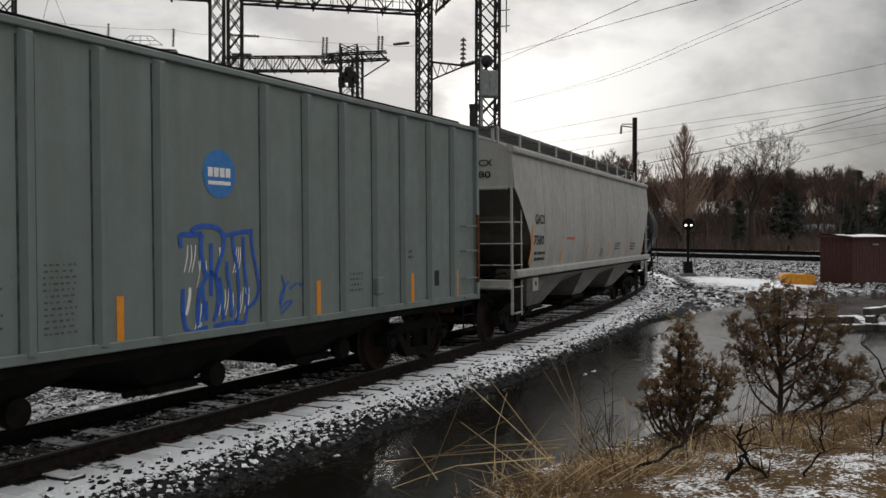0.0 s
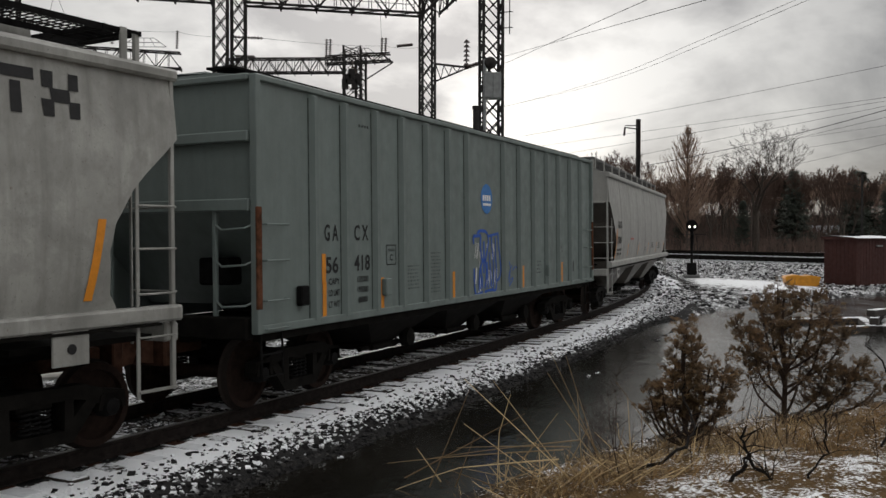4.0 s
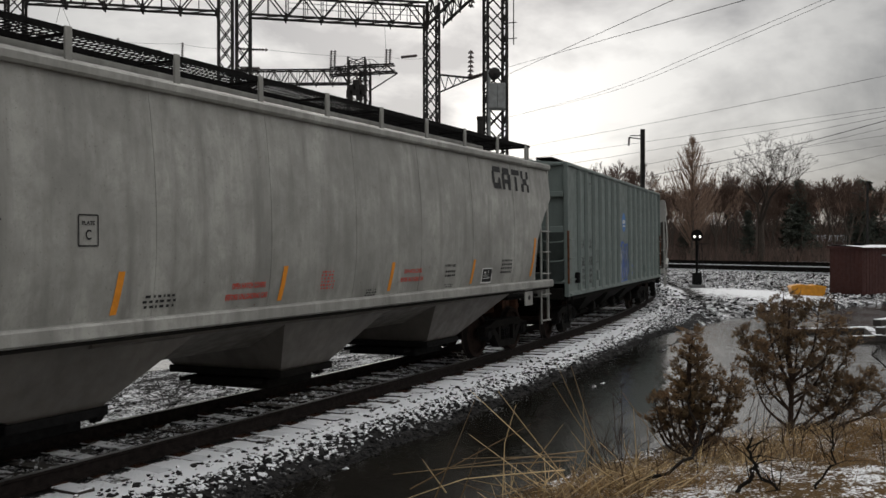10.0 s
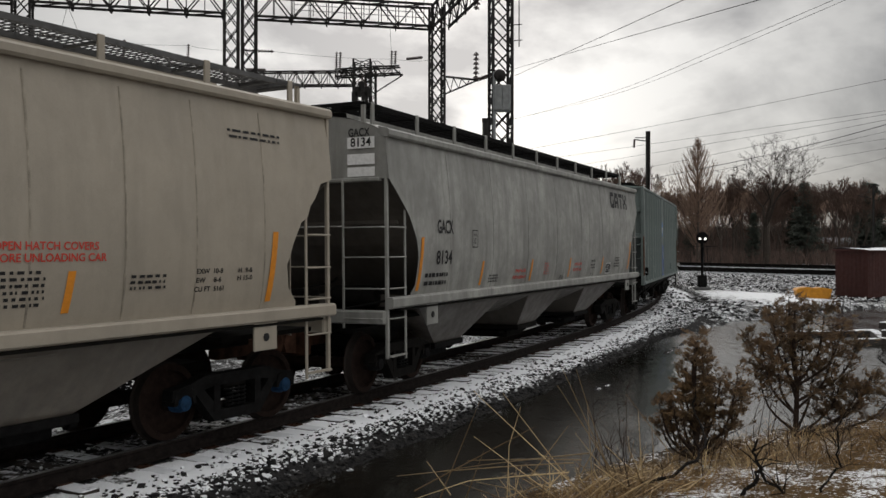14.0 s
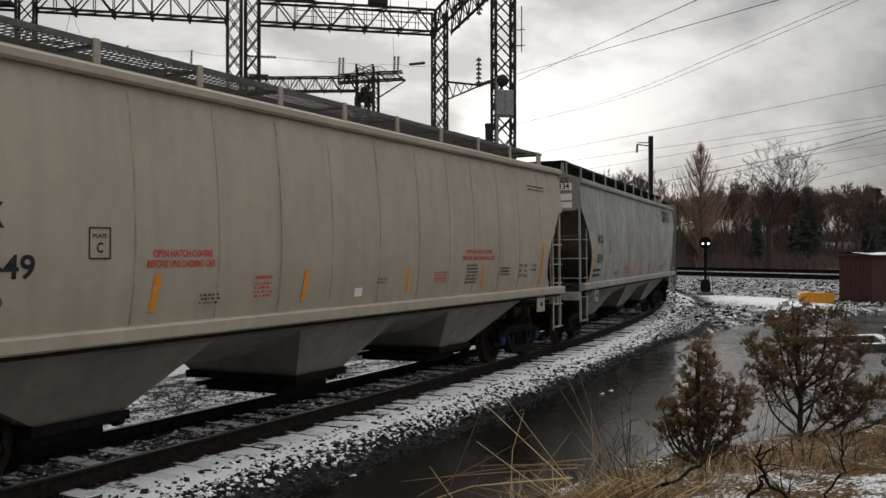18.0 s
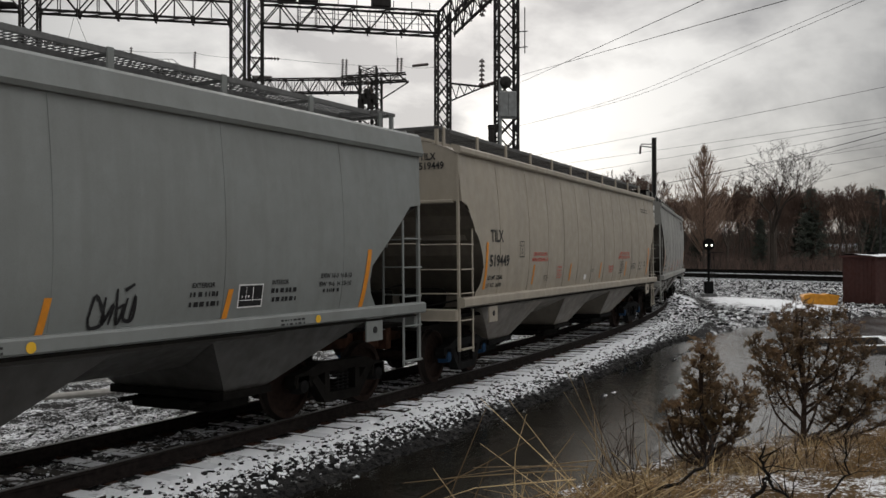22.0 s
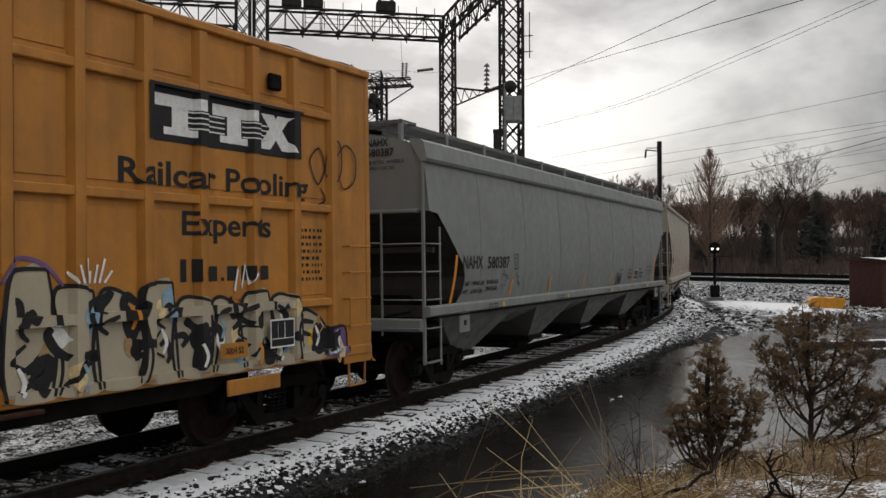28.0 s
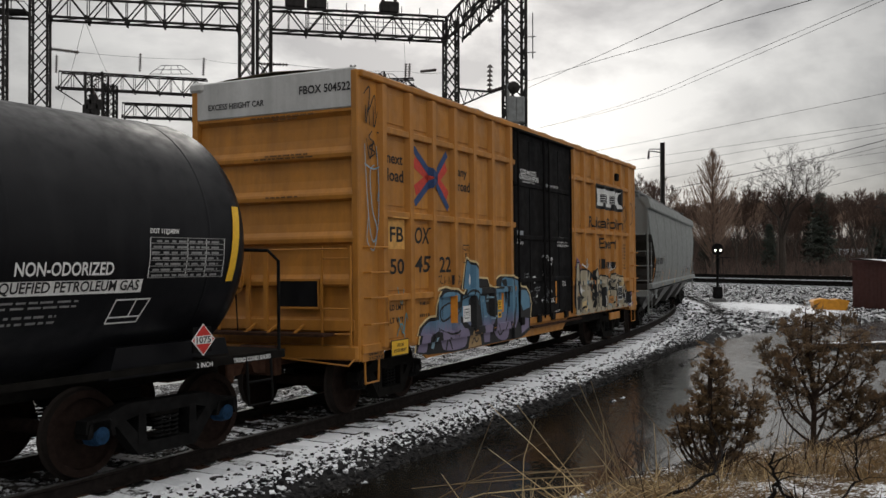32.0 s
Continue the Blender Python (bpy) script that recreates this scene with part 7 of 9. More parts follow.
    letters = ([(-5.96, 0.82), (-5.9, 1.0), (-5.78, 1.18), (-5.5, 1.28), (-5.3, 1.27), (-5.22, 1.12), (-5.45, 1.1), (-5.62, 0.98), (-5.66, 0.80)],
               [(-5.36, 1.3), (-5.28, 1.6), (-5.05, 1.72), (-4.6, 1.69), (-4.40, 1.5), (-4.35, 1.2), (-4.1, 1.0), (-4.2, 0.76), (-4.95, 0.76), (-5.12, 0.9), (-5.16, 1.12)],
               [(-4.34, 1.3), (-4.20, 1.75), (-4.11, 2.15), (-4.05, 2.24), (-3.84, 2.14), (-3.64, 2.02), (-3.60, 1.7), (-3.74, 1.3), (-3.95, 1.1)],
               [(-3.54, 1.62), (-3.42, 1.1), (-3.34, 0.76), (-3.10, 0.76), (-3.02, 1.2), (-3.22, 1.30), (-3.3, 1.6)],
               [(-2.96, 1.72), (-2.92, 1.3), (-2.90, 0.95), (-2.6, 0.76), (-2.2, 0.78), (-2.08, 1.2), (-1.98, 1.6), (-2.1, 1.88), (-2.45, 1.90), (-2.55, 1.72)],
               [(-2.06, 1.9), (-1.76, 1.84), (-1.70, 1.5), (-1.76, 1.1), (-1.95, 0.92), (-2.03, 1.3)], [(-1.60, 1.66), (-1.3, 1.64), (-1.14, 1.5), (-1.10, 1.3), (-1.5, 1.25), (-1.62, 1.4)], [(-1.62, 1.12), (-1.2, 1.08), (-1.2, 0.90), (-1.6, 0.80)])
    for i, pts in enumerate(letters):
        shape(pts, fade, 0.0030 + 0.0002 * i, "graffiti", i in (0, 1, 4))
    shape([(-5.60, 0.80), (-5.58, 0.97), (-5.44, 1.08), (-5.26, 1.07), (-5.22, 0.93), (-5.34, 0.76)], INK, 0.0058)
    shape([(-5.50, 0.84), (-5.45, 0.98), (-5.36, 1.0), (-5.40, 0.84)], sky_m, 0.0064)
    shape([(-4.01, 1.86), (-3.98, 2.0), (-3.93, 1.94), (-3.95, 1.82)], INKWHITE, 0.0058)
    shape([(-4.75, 1.53), (-4.45, 1.58), (-4.6, 1.40)], INK, 0.0058, "graffiti_fill", False)
    shape([(-4.02, 1.55), (-3.84, 1.62), (-3.70, 1.25), (-3.86, 1.12), (-4.0, 1.25)], INK, 0.0058)
    shape([(-4.06, 0.72), (-3.92, 1.02), (-3.72, 0.90), (-3.55, 0.96), (-3.46, 0.73)], tan_m, 0.0050, "graffiti_fill", False)
    shape([(-2.50, 1.86), (-2.36, 1.70), (-2.30, 1.40), (-2.22, 1.7), (-2.26, 1.88)], INK, 0.0058)
    for pts, w in (([(-4.51, 1.53), (-4.84, 1.53), (-5.15, 1.43), (-5.06, 1.25), (-4.65, 1.35), (-4.37, 1.55), (-3.97, 1.62)], 0.035), ([(-5.15, 1.12), (-4.8, 1.02), (-4.5, 1.08), (-4.36, 1.2)], 0.035), ([(-4.32, 1.62), (-4.05, 1.72), (-3.75, 1.68), (-3.5, 1.48)], 0.04),
                   ([(-2.95, 1.50), (-2.78, 1.1), (-2.62, 0.85), (-2.36, 1.0), (-2.2, 1.35), (-2.26, 1.62)], 0.035), ([(-2.06, 1.9), (-2.0, 1.5), (-2.02, 1.1), (-2.1, 0.8)], 0.05), ([(-3.9, 0.78), (-3.8, 0.88), (-3.7, 0.80), (-3.6, 0.88)], 0.03), ([(-4.95, 0.76), (-4.85, 0.95), (-4.7, 0.76)], 0.05)):
        spray(pts, w, INK, "graffiti_line", 0.0068)
    for k in range(26):
        x, z = rng.uniform(-5.3, -1.3), rng.uniform(1.35, 1.72)
        spray([(x, z), (x, z - rng.uniform(0.12, 0.4))], rng.uniform(0.010, 0.022), INK, "graffiti_line", 0.0062, True, False)
    for k in range(10):
        x, z = rng.uniform(-3.5, -2.95), rng.uniform(1.1, 1.6)
        bent_rect(x, x + rng.uniform(0.04, 0.1), z, z + 0.03, sky_m, "graffiti_fill", 0.0066)
    for x, z, h in ((-4.71, 1.43, 0.46), (-2.46, 1.45, 0.36)):
        bent_rect(x - 0.05, x + 0.05, z - h / 2, z + h / 2, ORANGE, "reflector_stripe", 0.0072)
    bent_rect(-4.26, -3.95, 1.18, 1.46, INKWHITE, "sticker", 0.0076)
    for q in ((-4.20, -4.01, 1.39, 1.405), (-4.20, -4.01, 1.24, 1.255), (-4.20, -4.185, 1.24, 1.40), (-4.025, -4.01, 1.24, 1.40), (-4.16, -4.05, 1.34, 1.355), (-4.115, -4.10, 1.27, 1.34)):
        bent_rect(*q, INK, "sticker", 0.0084)
    bent_rect(-2.70, -2.51, 1.32, 1.50, DECALYEL, "sticker", 0.0076)
    bent_rect(-2.69, -2.53, 1.17, 1.28, DECALYEL, "sticker", 0.0076)
    for z in (1.45, 1.41, 1.36):
        bent_rect(-2.67, -2.55, z, z + 0.02, INK, "sticker", 0.0084)
    bent_rect(-2.66, -2.56, 1.20, 1.25, INK, "sticker", 0.0084)
    # small black tag under the car's number, half lost
    for i, pts in enumerate(([(-5.20, 1.98), (-5.08, 2.0), (-5.14, 1.88), (-5.02, 1.86)], [(-4.98, 1.98), (-4.98, 1.86), (-4.90, 1.92)], [(-4.84, 1.86), (-4.80, 1.98), (-4.76, 1.86)], [(-4.70, 2.0), (-4.70, 1.84)], [(-4.62, 1.84), (-4.54, 1.98), (-4.46, 1.84), (-4.34, 1.90)])):
        spray(pts, 0.022, INK, "graffiti_line", 0.002, True, False)
    # thin line tags on the end panels of the side
    tag = Side(car, lambda z: W + 0.022, 0.006)
    black_thin = [[(6.40, 3.30), (6.30, 3.55), (6.50, 3.72), (6.62, 3.48), (6.48, 3.25), (6.40, 3.32)], [(6.62, 3.40), (6.72, 3.78), (6.95, 3.84), (7.0, 3.5), (6.85, 3.28), (6.62, 3.40)],
                  [(6.90, 3.66), (7.10, 3.82), (7.32, 3.68), (7.30, 3.36), (7.05, 3.22), (6.92, 3.40)], [(6.52, 3.2), (6.62, 3.05), (6.45, 2.98)], [(6.70, 3.10), (6.78, 2.90), (6.64, 2.86)],
                  [(-7.52, 4.45), (-7.50, 4.20), (-7.44, 4.42), (-7.40, 4.18)], [(-7.30, 4.46), (-7.28, 4.16), (-7.18, 4.40)], [(-7.50, 3.98), (-7.40, 3.70), (-7.30, 3.95), (-7.20, 3.72)], [(-7.2, 4.1), (-7.0, 4.05), (-7.05, 3.8)], [(-7.56, 4.60), (-7.40, 4.72), (-7.42, 4.40), (-7.26, 4.62), (-7.24, 4.34)], [(-7.34, 4.1), (-7.42, 4.0), (-7.28, 3.94), (-7.42, 3.86), (-7.26, 3.80), (-7.38, 3.72)], [(-7.10, 4.3), (-7.02, 4.55), (-6.98, 4.25)]]
    for pts in black_thin:
        tag.stroke(pts, 0.026, INK, "graffiti_line")
    for pts in ([(-7.55, 3.9), (-7.50, 3.3), (-7.42, 2.7), (-7.30, 2.52), (-7.18, 2.8), (-7.16, 3.4), (-7.22, 3.9)], [(-7.56, 3.62), (-7.30, 3.56), (-6.98, 3.66)], [(-7.08, 3.9), (-7.02, 3.3), (-7.12, 2.9)], [(-7.45, 2.9), (-7.50, 2.55), (-7.32, 2.40), (-7.22, 2.70), (-7.35, 3.0), (-7.40, 3.5), (-7.28, 3.62)], [(-7.20, 3.1), (-7.1, 3.4), (-6.98, 3.2)], [(-6.62, 1.85), (-6.5, 1.6), (-6.42, 1.82)],
                [(-6.60, 1.40), (-6.45, 1.15), (-6.35, 1.45), (-6.25, 1.10)], [(-6.65, 1.12), (-6.5, 1.30), (-6.4, 1.08)]):
        tag.stroke(pts, 0.022, sky_m if pts[0][0] < -7 else plain("spray_teal", (0.05, 0.25, 0.32)), "graffiti_line")
    return car


TRAIN.append((boxcar(), 0.0, 6.14))

# black pressure tank car at the rear
car_h, sd = tank_car("glossy black pressure tank car with white lettering", 7.86, 7.24, 8.82)
words(sd, "NON-ODORIZED", 5.05, 6.15, 2.18, 0.125, INKWHITE)
sd.rect(5.66, 2.00, 1.76, 0.135, INKWHITE, "white_band")
words(Side(car_h, sd.prof, 0.012), "LIQUEFIED PETROLEUM GAS", 4.82, 6.50, 2.00, 0.10, INK)
DIMWHITE = plain("worn_white", (0.22, 0.22, 0.22), 0.6)
sd.bars(5.2, 1.86, 1.2, 2, 0.05, DIMWHITE, 61, 0.4)
sd.bars(5.25, 1.72, 0.7, 2, 0.06, DIMWHITE, 62, 0.4)
words(sd, "DOT 112J340W", 6.60, 7.00, 2.56, 0.05, INKWHITE)
for i in range(8):
    sd.rect(7.14, 2.50 - 0.06 * i, 1.08, 0.008, DIMWHITE, "data_table")
    sd.bars(7.1, 2.45 - 0.06 * i, 0.98, 1, 0.045, DIMWHITE, 70 + i, 0.5) if i < 7 else None
for x in (6.60, 7.12, 7.40, 7.68):
    sd.rect(x, 2.29, 0.008, 0.43, INKWHITE, "data_table")
for x0, z0, x1, z1 in ((6.22, 1.62, 6.62, 1.62), (6.26, 1.86, 6.70, 1.86), (6.22, 1.62, 6.26, 1.86), (6.62, 1.62, 6.70, 1.86), (6.48, 1.68, 6.52, 1.86), (6.22, 1.68, 6.64, 1.68)):
    sd.stroke([(x0, z0), (x1, z1)], 0.016, INKWHITE, "data_panel", 0.0, False)
sd.rect(7.86, 2.45, 0.105, 0.86, DECALYEL, "reflector_stripe", 0.12)
low = Side(car_h, lambda z: 1.45, 0.006)
plate_m = Mesh().box(7.24, 7.52, -1.445, -1.42, 1.24, 1.52)
part("placard_holder", plate_m, IRON, car_h)
low.poly([(7.38, 1.20), (7.56, 1.38), (7.38, 1.56), (7.20, 1.38)], INKWHITE, "hazard_placard")
low.poly([(7.38, 1.217), (7.543, 1.38), (7.38, 1.543), (7.217, 1.38)], SIGNRED, "hazard_placard", 0.003)
low.rect(7.38, 1.38, 0.27, 0.09, INKWHITE, "hazard_placard", 0, 0.005)
words(Side(car_h, lambda z: 1.458, 0.006), "1075", 7.27, 7.49, 1.38, 0.07, INK)
words(Side(car_h, lambda z: 1.452, 0.006), "2", 7.36, 7.40, 1.285, 0.055, INKWHITE)
words(low, "2 INCH", 7.28, 7.52, 1.10, 0.05, INKWHITE)
words(low, "TREAD COND SHOES", 7.86, 8.50, 1.10, 0.05, INKWHITE)
TRAIN.append((car_h, -18.0, 7.24))


# ---------------------------------------------------------------- steelwork of the power line and substation
STEEL = plain("weathered_steel", (0.035, 0.033, 0.032), 0.75, 0.2, 0.35, 4)
PORCELAIN = plain("brown_porcelain", (0.05, 0.035, 0.03), 0.3, 0.0, 0.3, 8)
GALV = plain("galvanised_grey", (0.22, 0.23, 0.23), 0.55, 0.4, 0.2, 5)
WIRE = plain("wire_dark", (0.03, 0.03, 0.03), 0.6, 0.3, 0.2, 3)


def lattice_tower(x, y, w, z0, z1, label="tall dark steel lattice tower", turn=0.0, pitch=0.85, leg=0.10):
    t = thing("lattice_tower", label, "steel tower", pose(x, y, 0, 0, 0, turn), group="substation towers")
    for sx in (-1, 1):
        for sy in (-1, 1):
            m = Mesh().box(sx * w / 2 - leg / 2, sx * w / 2 + leg / 2, sy * w / 2 - leg / 2, sy * w / 2 + leg / 2, z0, z1)
            part("leg", m, STEEL, t)
    for k in range(4):
        br = Mesh()
        z, flip = z0, 1
        while z < z1 - 0.1:
            zz = min(z + pitch, z1)
            c = [(-w / 2, -w / 2), (w / 2, -w / 2), (w / 2, w / 2), (-w / 2, w / 2)]
            a, b = c[k], c[(k + 1) % 4]
            br.beam((a[0], a[1], z), (b[0], b[1], zz), 0.035, 0.05)
            br.beam((b[0], b[1], z), (a[0], a[1], zz), 0.035, 0.05)
            z = zz
        part("bracing", br, STEEL, t)
    return t


def truss(p, q, h, w, n, label="horizontal steel lattice beam", chord_r=0.10):
    """A box truss whose lower chord runs from p to q."""
    p, q = Vector(p), Vector(q)
    t = thing("lattice_beam", label, "steel beam", Matrix.Translation(p), group="substation beams")
    d = q - p
    side = Vector((-d.y, d.x, 0)).normalized() * (w / 2)
    up = Vector((0, 0, h))
    for s in (-1, 1):
        for u in (0, 1):
            part("chord", Mesh().beam(s * side + up * u, d + s * side + up * u, chord_r, chord_r), STEEL, t)
    for s in (-1, 1):
        web = Mesh()
        for i in range(n):
            a, b, m = d * (i / n), d * ((i + 1) / n), d * ((i + 0.5) / n)
            web.beam(a + s * side, m + s * side + up, 0.055, 0.055)
            web.beam(m + s * side + up, b + s * side, 0.055, 0.055)
            web.beam(m + s * side, m + s * side + up, 0.035, 0.035)
            web.beam(a + s * side, a + s * side + up, 0.035, 0.035)
        part("web", web, STEEL, t)
    lace = Mesh()
    for i in range(n):
        a, b = d * (i / n), d * ((i + 1) / n)
        for u in (0, 1):
            lace.beam(a + side + up * u, b - side + up * u, 0.035, 0.035)
    part("lacing", lace, STEEL, t)
    for i in range(n + 1):
        for s in (-1, 1):
            part("gusset", Mesh().beam(d * (i / n) + s * side - Vector((0, 0, 0.14)), d * (i / n) + s * side + Vector((0, 0, 0.14)), 0.22, 0.06), STEEL, t)
    return t


def insulator(p, q, n=8, r=0.13, name="insulator"):
    """A string of porcelain sheds from p to q."""
    p, q = Vector(p), Vector(q)
    t = thing(name, "brown porcelain insulator string", "insulator", Matrix.Translation(p), group="insulators")
    d = q - p
    part("rod", Mesh().bar((0, 0, 0), d, 0.03, 6), STEEL, t)
    for i in range(n):
        a = d * ((i + 0.3) / n)
        part("shed", Mesh().bar(a, a + d * (0.45 / n), r, 10, r * 0.55), PORCELAIN, t)
    return t


def wire(pts, r=0.014, sag=0.0):
    pts = [Vector(p) for p in pts]
    full = spline([tuple(p) for p in pts], 6) if len(pts) > 2 else [tuple(pts[0].lerp(pts[1], i / 8) - Vector((0, 0, sag * 4 * (i / 8) * (1 - i / 8)))) for i in range(9)]
    w = part("overhead_wire", Mesh().tube(full, r, 4), WIRE)
    return tagged(w, "thin dark overhead wire against the sky", "wire", "overhead wires")


def build_substation():
    lattice_tower(-17.85, 41.5, 0.72, -0.3, 15.6, turn=13)
    lattice_tower(-18.15, 38.0, 0.72, -0.3, 22.0, turn=13)
    lattice_tower(-9.15, 43.6, 0.62, -0.3, 16.5, turn=13, leg=0.14)
    lattice_tower(-8.42, 44.1, 0.62, -0.3, 16.5, turn=13, leg=0.14)
    lattice_tower(0.39, 46.0, 0.62, -0.3, 14.1, turn=13)
    c = lattice_tower(2.75, 36.0, 0.74, -0.3, 23.0, "tall steel lattice tower with a grey cabinet", turn=8, pitch=0.78)
    truss((-27.0, 39.3, 13.0), (-18.2, 41.4, 13.0), 1.05, 0.75, 5)
    truss((-17.5, 41.6, 13.0), (-9.5, 43.5, 13.0), 1.05, 0.75, 5)
    truss((-8.1, 44.0, 13.0), (0.1, 45.9, 13.0), 1.05, 0.75, 5)
    truss((0.6, 45.6, 13.0), (2.7, 36.4, 13.0), 1.05, 0.75, 6)
    # side arm with its insulators
    arm = thing("bracket_arm", "triangular steel bracket arm on a tower", "bracket", pose(0.7, 46.0, 10.0))
    part("arm_top", Mesh().beam((0, 0, 0.65), (1.65, 0, 0.48), 0.09, 0.09), STEEL, arm)
    part("arm_strut", Mesh().beam((0, 0, -0.25), (1.65, 0, 0.45), 0.07, 0.07), STEEL, arm)
    br = Mesh()
    for i in range(3):
        br.beam((0.4 * i + 0.1, 0, 0.62 - 0.04 * i), (0.4 * i + 0.35, 0, -0.1 + 0.17 * i), 0.04, 0.04).beam((0.4 * i + 0.35, 0, -0.1 + 0.17 * i), (0.4 * i + 0.5, 0, 0.58 - 0.04 * i), 0.04, 0.04)
    part("lacing", br, STEEL, arm)
    insulator((2.30, 46.0, 10.5), (2.32, 46.0, 11.85), 6, 0.16)
    insulator((2.33, 46.0, 10.48), (3.1, 44.8, 10.55), 6, 0.11)
    insulator((2.1, 42.0, 12.9), (2.4, 41.9, 14.1), 6, 0.15)
    insulator((2.0, 37.6, 13.0), (2.5, 36.6, 13.1), 4, 0.12)
    # cabinet, conduit and aerial on the corner tower
    cab = thing("utility_cabinet", "light grey metal cabinet fixed to the tower", "cabinet", pose(2.72, 35.45, 7.4))
    part("body", Mesh().box(-0.30, 0.36, -0.22, 0.18, 0.0, 1.0, 0.03), GALV, cab)
    part("door", Mesh().box(-0.26, 0.02, -0.245, -0.22, 0.05, 0.95, 0.01), GALV, cab)
    part("door", Mesh().box(0.05, 0.32, -0.245, -0.22, 0.05, 0.95, 0.01), GALV, cab)
    part("conduit", Mesh().bar((-0.25, -0.1, -6.0), (-0.25, -0.1, 1.5), 0.06, 8), GALV, cab)
    part("dish", Mesh().lathe([(0.0, 0.0), (0.16, 0.05), (0.24, 0.16)], 14, "y", (-0.05, -0.3, 1.35)), STEEL, cab)
    ant = thing("aerial", "thin vertical aerial on two arms", "antenna", pose(3.42, 35.6, 9.9))
    part("rod", Mesh().bar((0, 0, 0), (0, 0, 1.75), 0.02, 6), STEEL, ant)
    for z in (0.25, 0.85):
        part("arm", Mesh().bar((-0.4, 0.2, z), (0.12, 0, z), 0.018, 5), STEEL, ant)
    post = part("steel_post", Mesh().lathe([(0.11, -0.3), (0.11, 6.8), (0.13, 6.82), (0.13, 6.95), (0.0, 6.97)], 12, "z"), STEEL, at=pose(2.05, 34.0, 0))
    tagged(post, "dark round steel post with a cap", "post")
    # switch gear on the long beam
    for x, y in ((-6.0, 44.5), (-2.6, 45.3), (-7.0, 44.3)):
        g = thing("switch_gear", "dark switch box on the lattice beam", "switchgear", pose(x, y, 14.15, 0, 0, 13), group="switch gear")
        part("case", Mesh().box(-0.45, 0.45, -0.3, 0.3, 0.0, 0.55, 0.05), STEEL, g)
        part("bushing", Mesh().bar((-0.3, 0, 0.5), (-0.3, 0, 1.1), 0.09, 8, 0.05), PORCELAIN, g)
        part("bushing", Mesh().bar((0.3, 0, 0.5), (0.3, 0, 1.1), 0.09, 8, 0.05), PORCELAIN, g)
    walkw = thing("beam_walkway", "light steel guard rail along the beam", "railing", pose(-6.4, 44.4, 13.1, 0, 0, 13))
    for z in (0.25, 0.5, 0.75):
        part("rail", Mesh().bar((0, -0.5, z), (6.2, -0.5, z), 0.015, 5), STEEL, walkw)
    for i in range(8):
        part("stanchion", Mesh().bar((6.2 * i / 7, -0.5, 0), (6.2 * i / 7, -0.5, 1.3), 0.018, 5), STEEL, walkw)
    basket = thing("service_platform", "small railed platform at the beam's end", "platform", pose(-18.9, 41.0, 13.0, 0, 0, 13))
    part("floor", Mesh().box(-0.7, 0.7, -0.9, -0.1, 0.0, 0.06), STEEL, basket)
    for z in (0.4, 0.8):
        part("rail", Mesh().tube([(-0.7, -0.1, z), (-0.7, -0.9, z), (0.7, -0.9, z), (0.7, -0.1, z)], 0.02, 5), STEEL, basket)
    # far bus structures
    for bx, mirror, low in ((-4.6, 1, 0), (-24.0, -1, 1)):
        lattice_tower(bx, 65.0, 1.15, -0.3, 15.2, "far dark lattice tower crowded with switch gear", pitch=1.0, leg=0.13)
        lattice_tower(bx + 0.5, 66.2, 0.7, -0.3, 14.6, "far dark lattice tower crowded with switch gear", pitch=0.7, leg=0.13)
        if low:
            truss((-26.4, 64.6, 14.1), (-16.6, 66.0, 13.8), 1.1, 0.7, 6)
            truss((-22.5, 66.0, 12.3), (-13.2, 67.0, 12.1), 0.95, 0.7, 6)
            spots = ((-26.8, 15.2), (-21.0, 15.3), (-16.6, 15.0))
        else:
            truss((-13.4, 66.0, 13.55), (-5.2, 65.0, 13.45), 0.95, 0.7, 7)
            truss((-6.4, 64.9, 14.0), (-2.0, 64.6, 14.2), 0.5, 0.7, 4)
            spots = ((-6.4, 14.5), (-6.15, 14.5), (-2.6, 14.6), (-2.35, 14.6))
        for sx, sz in spots:
            insulator((sx, 64.9, sz), (sx + 0.05, 64.9, sz + 1.25), 8, 0.13)
        cage = thing("guard_cage", "domed wire guard cage on the bus structure", "cage", pose(bx + (0.4 if not low else 5.2), 64.8, 14.5 if not low else 15.1))
        for z, w in ((0.0, 1.5), (0.3, 1.1), (0.6, 0.7)):
            part("hoop", Mesh().bar((-w, 0, z), (w, 0, z), 0.02, 5), STEEL, cage)
        for x0, x1 in ((-1.5, -0.7), (1.5, 0.7), (-0.75, -0.4), (0.75, 0.4), (0.0, 0.0)):
            part("stay", Mesh().bar((x0, 0, 0), (x1, 0, 0.6), 0.02, 5), STEEL, cage)
        for i in range(5):
            g = thing("bus_switch", "dark switch gear on the far structure", "switchgear", pose(bx - 0.46 + 0.22 * i, 64.32, 12.2 + 0.35 * (i % 3)), group="switch gear")
            part("case", Mesh().box(-0.22, 0.22, -0.2, 0.2, 0, 0.7, 0.04), STEEL, g)
            part("arm", Mesh().bar((0, 0, 0.5), (0.5 - 0.2 * i, 0, 1.2), 0.06, 6), PORCELAIN, g)
        arm2 = thing("bracket_arm", "slanting steel outrigger on the bus structure", "bracket", pose(bx + 1.6 * mirror, 64.8, 13.2))
        part("arm_top", Mesh().beam((0, 0, 0.9), (1.2 * mirror, 0, 1.0), 0.1, 0.1), STEEL, arm2)
        part("arm_strut", Mesh().beam((-0.6 * mirror, 0, -0.2), (1.2 * mirror, 0, 0.95), 0.08, 0.08), STEEL, arm2)
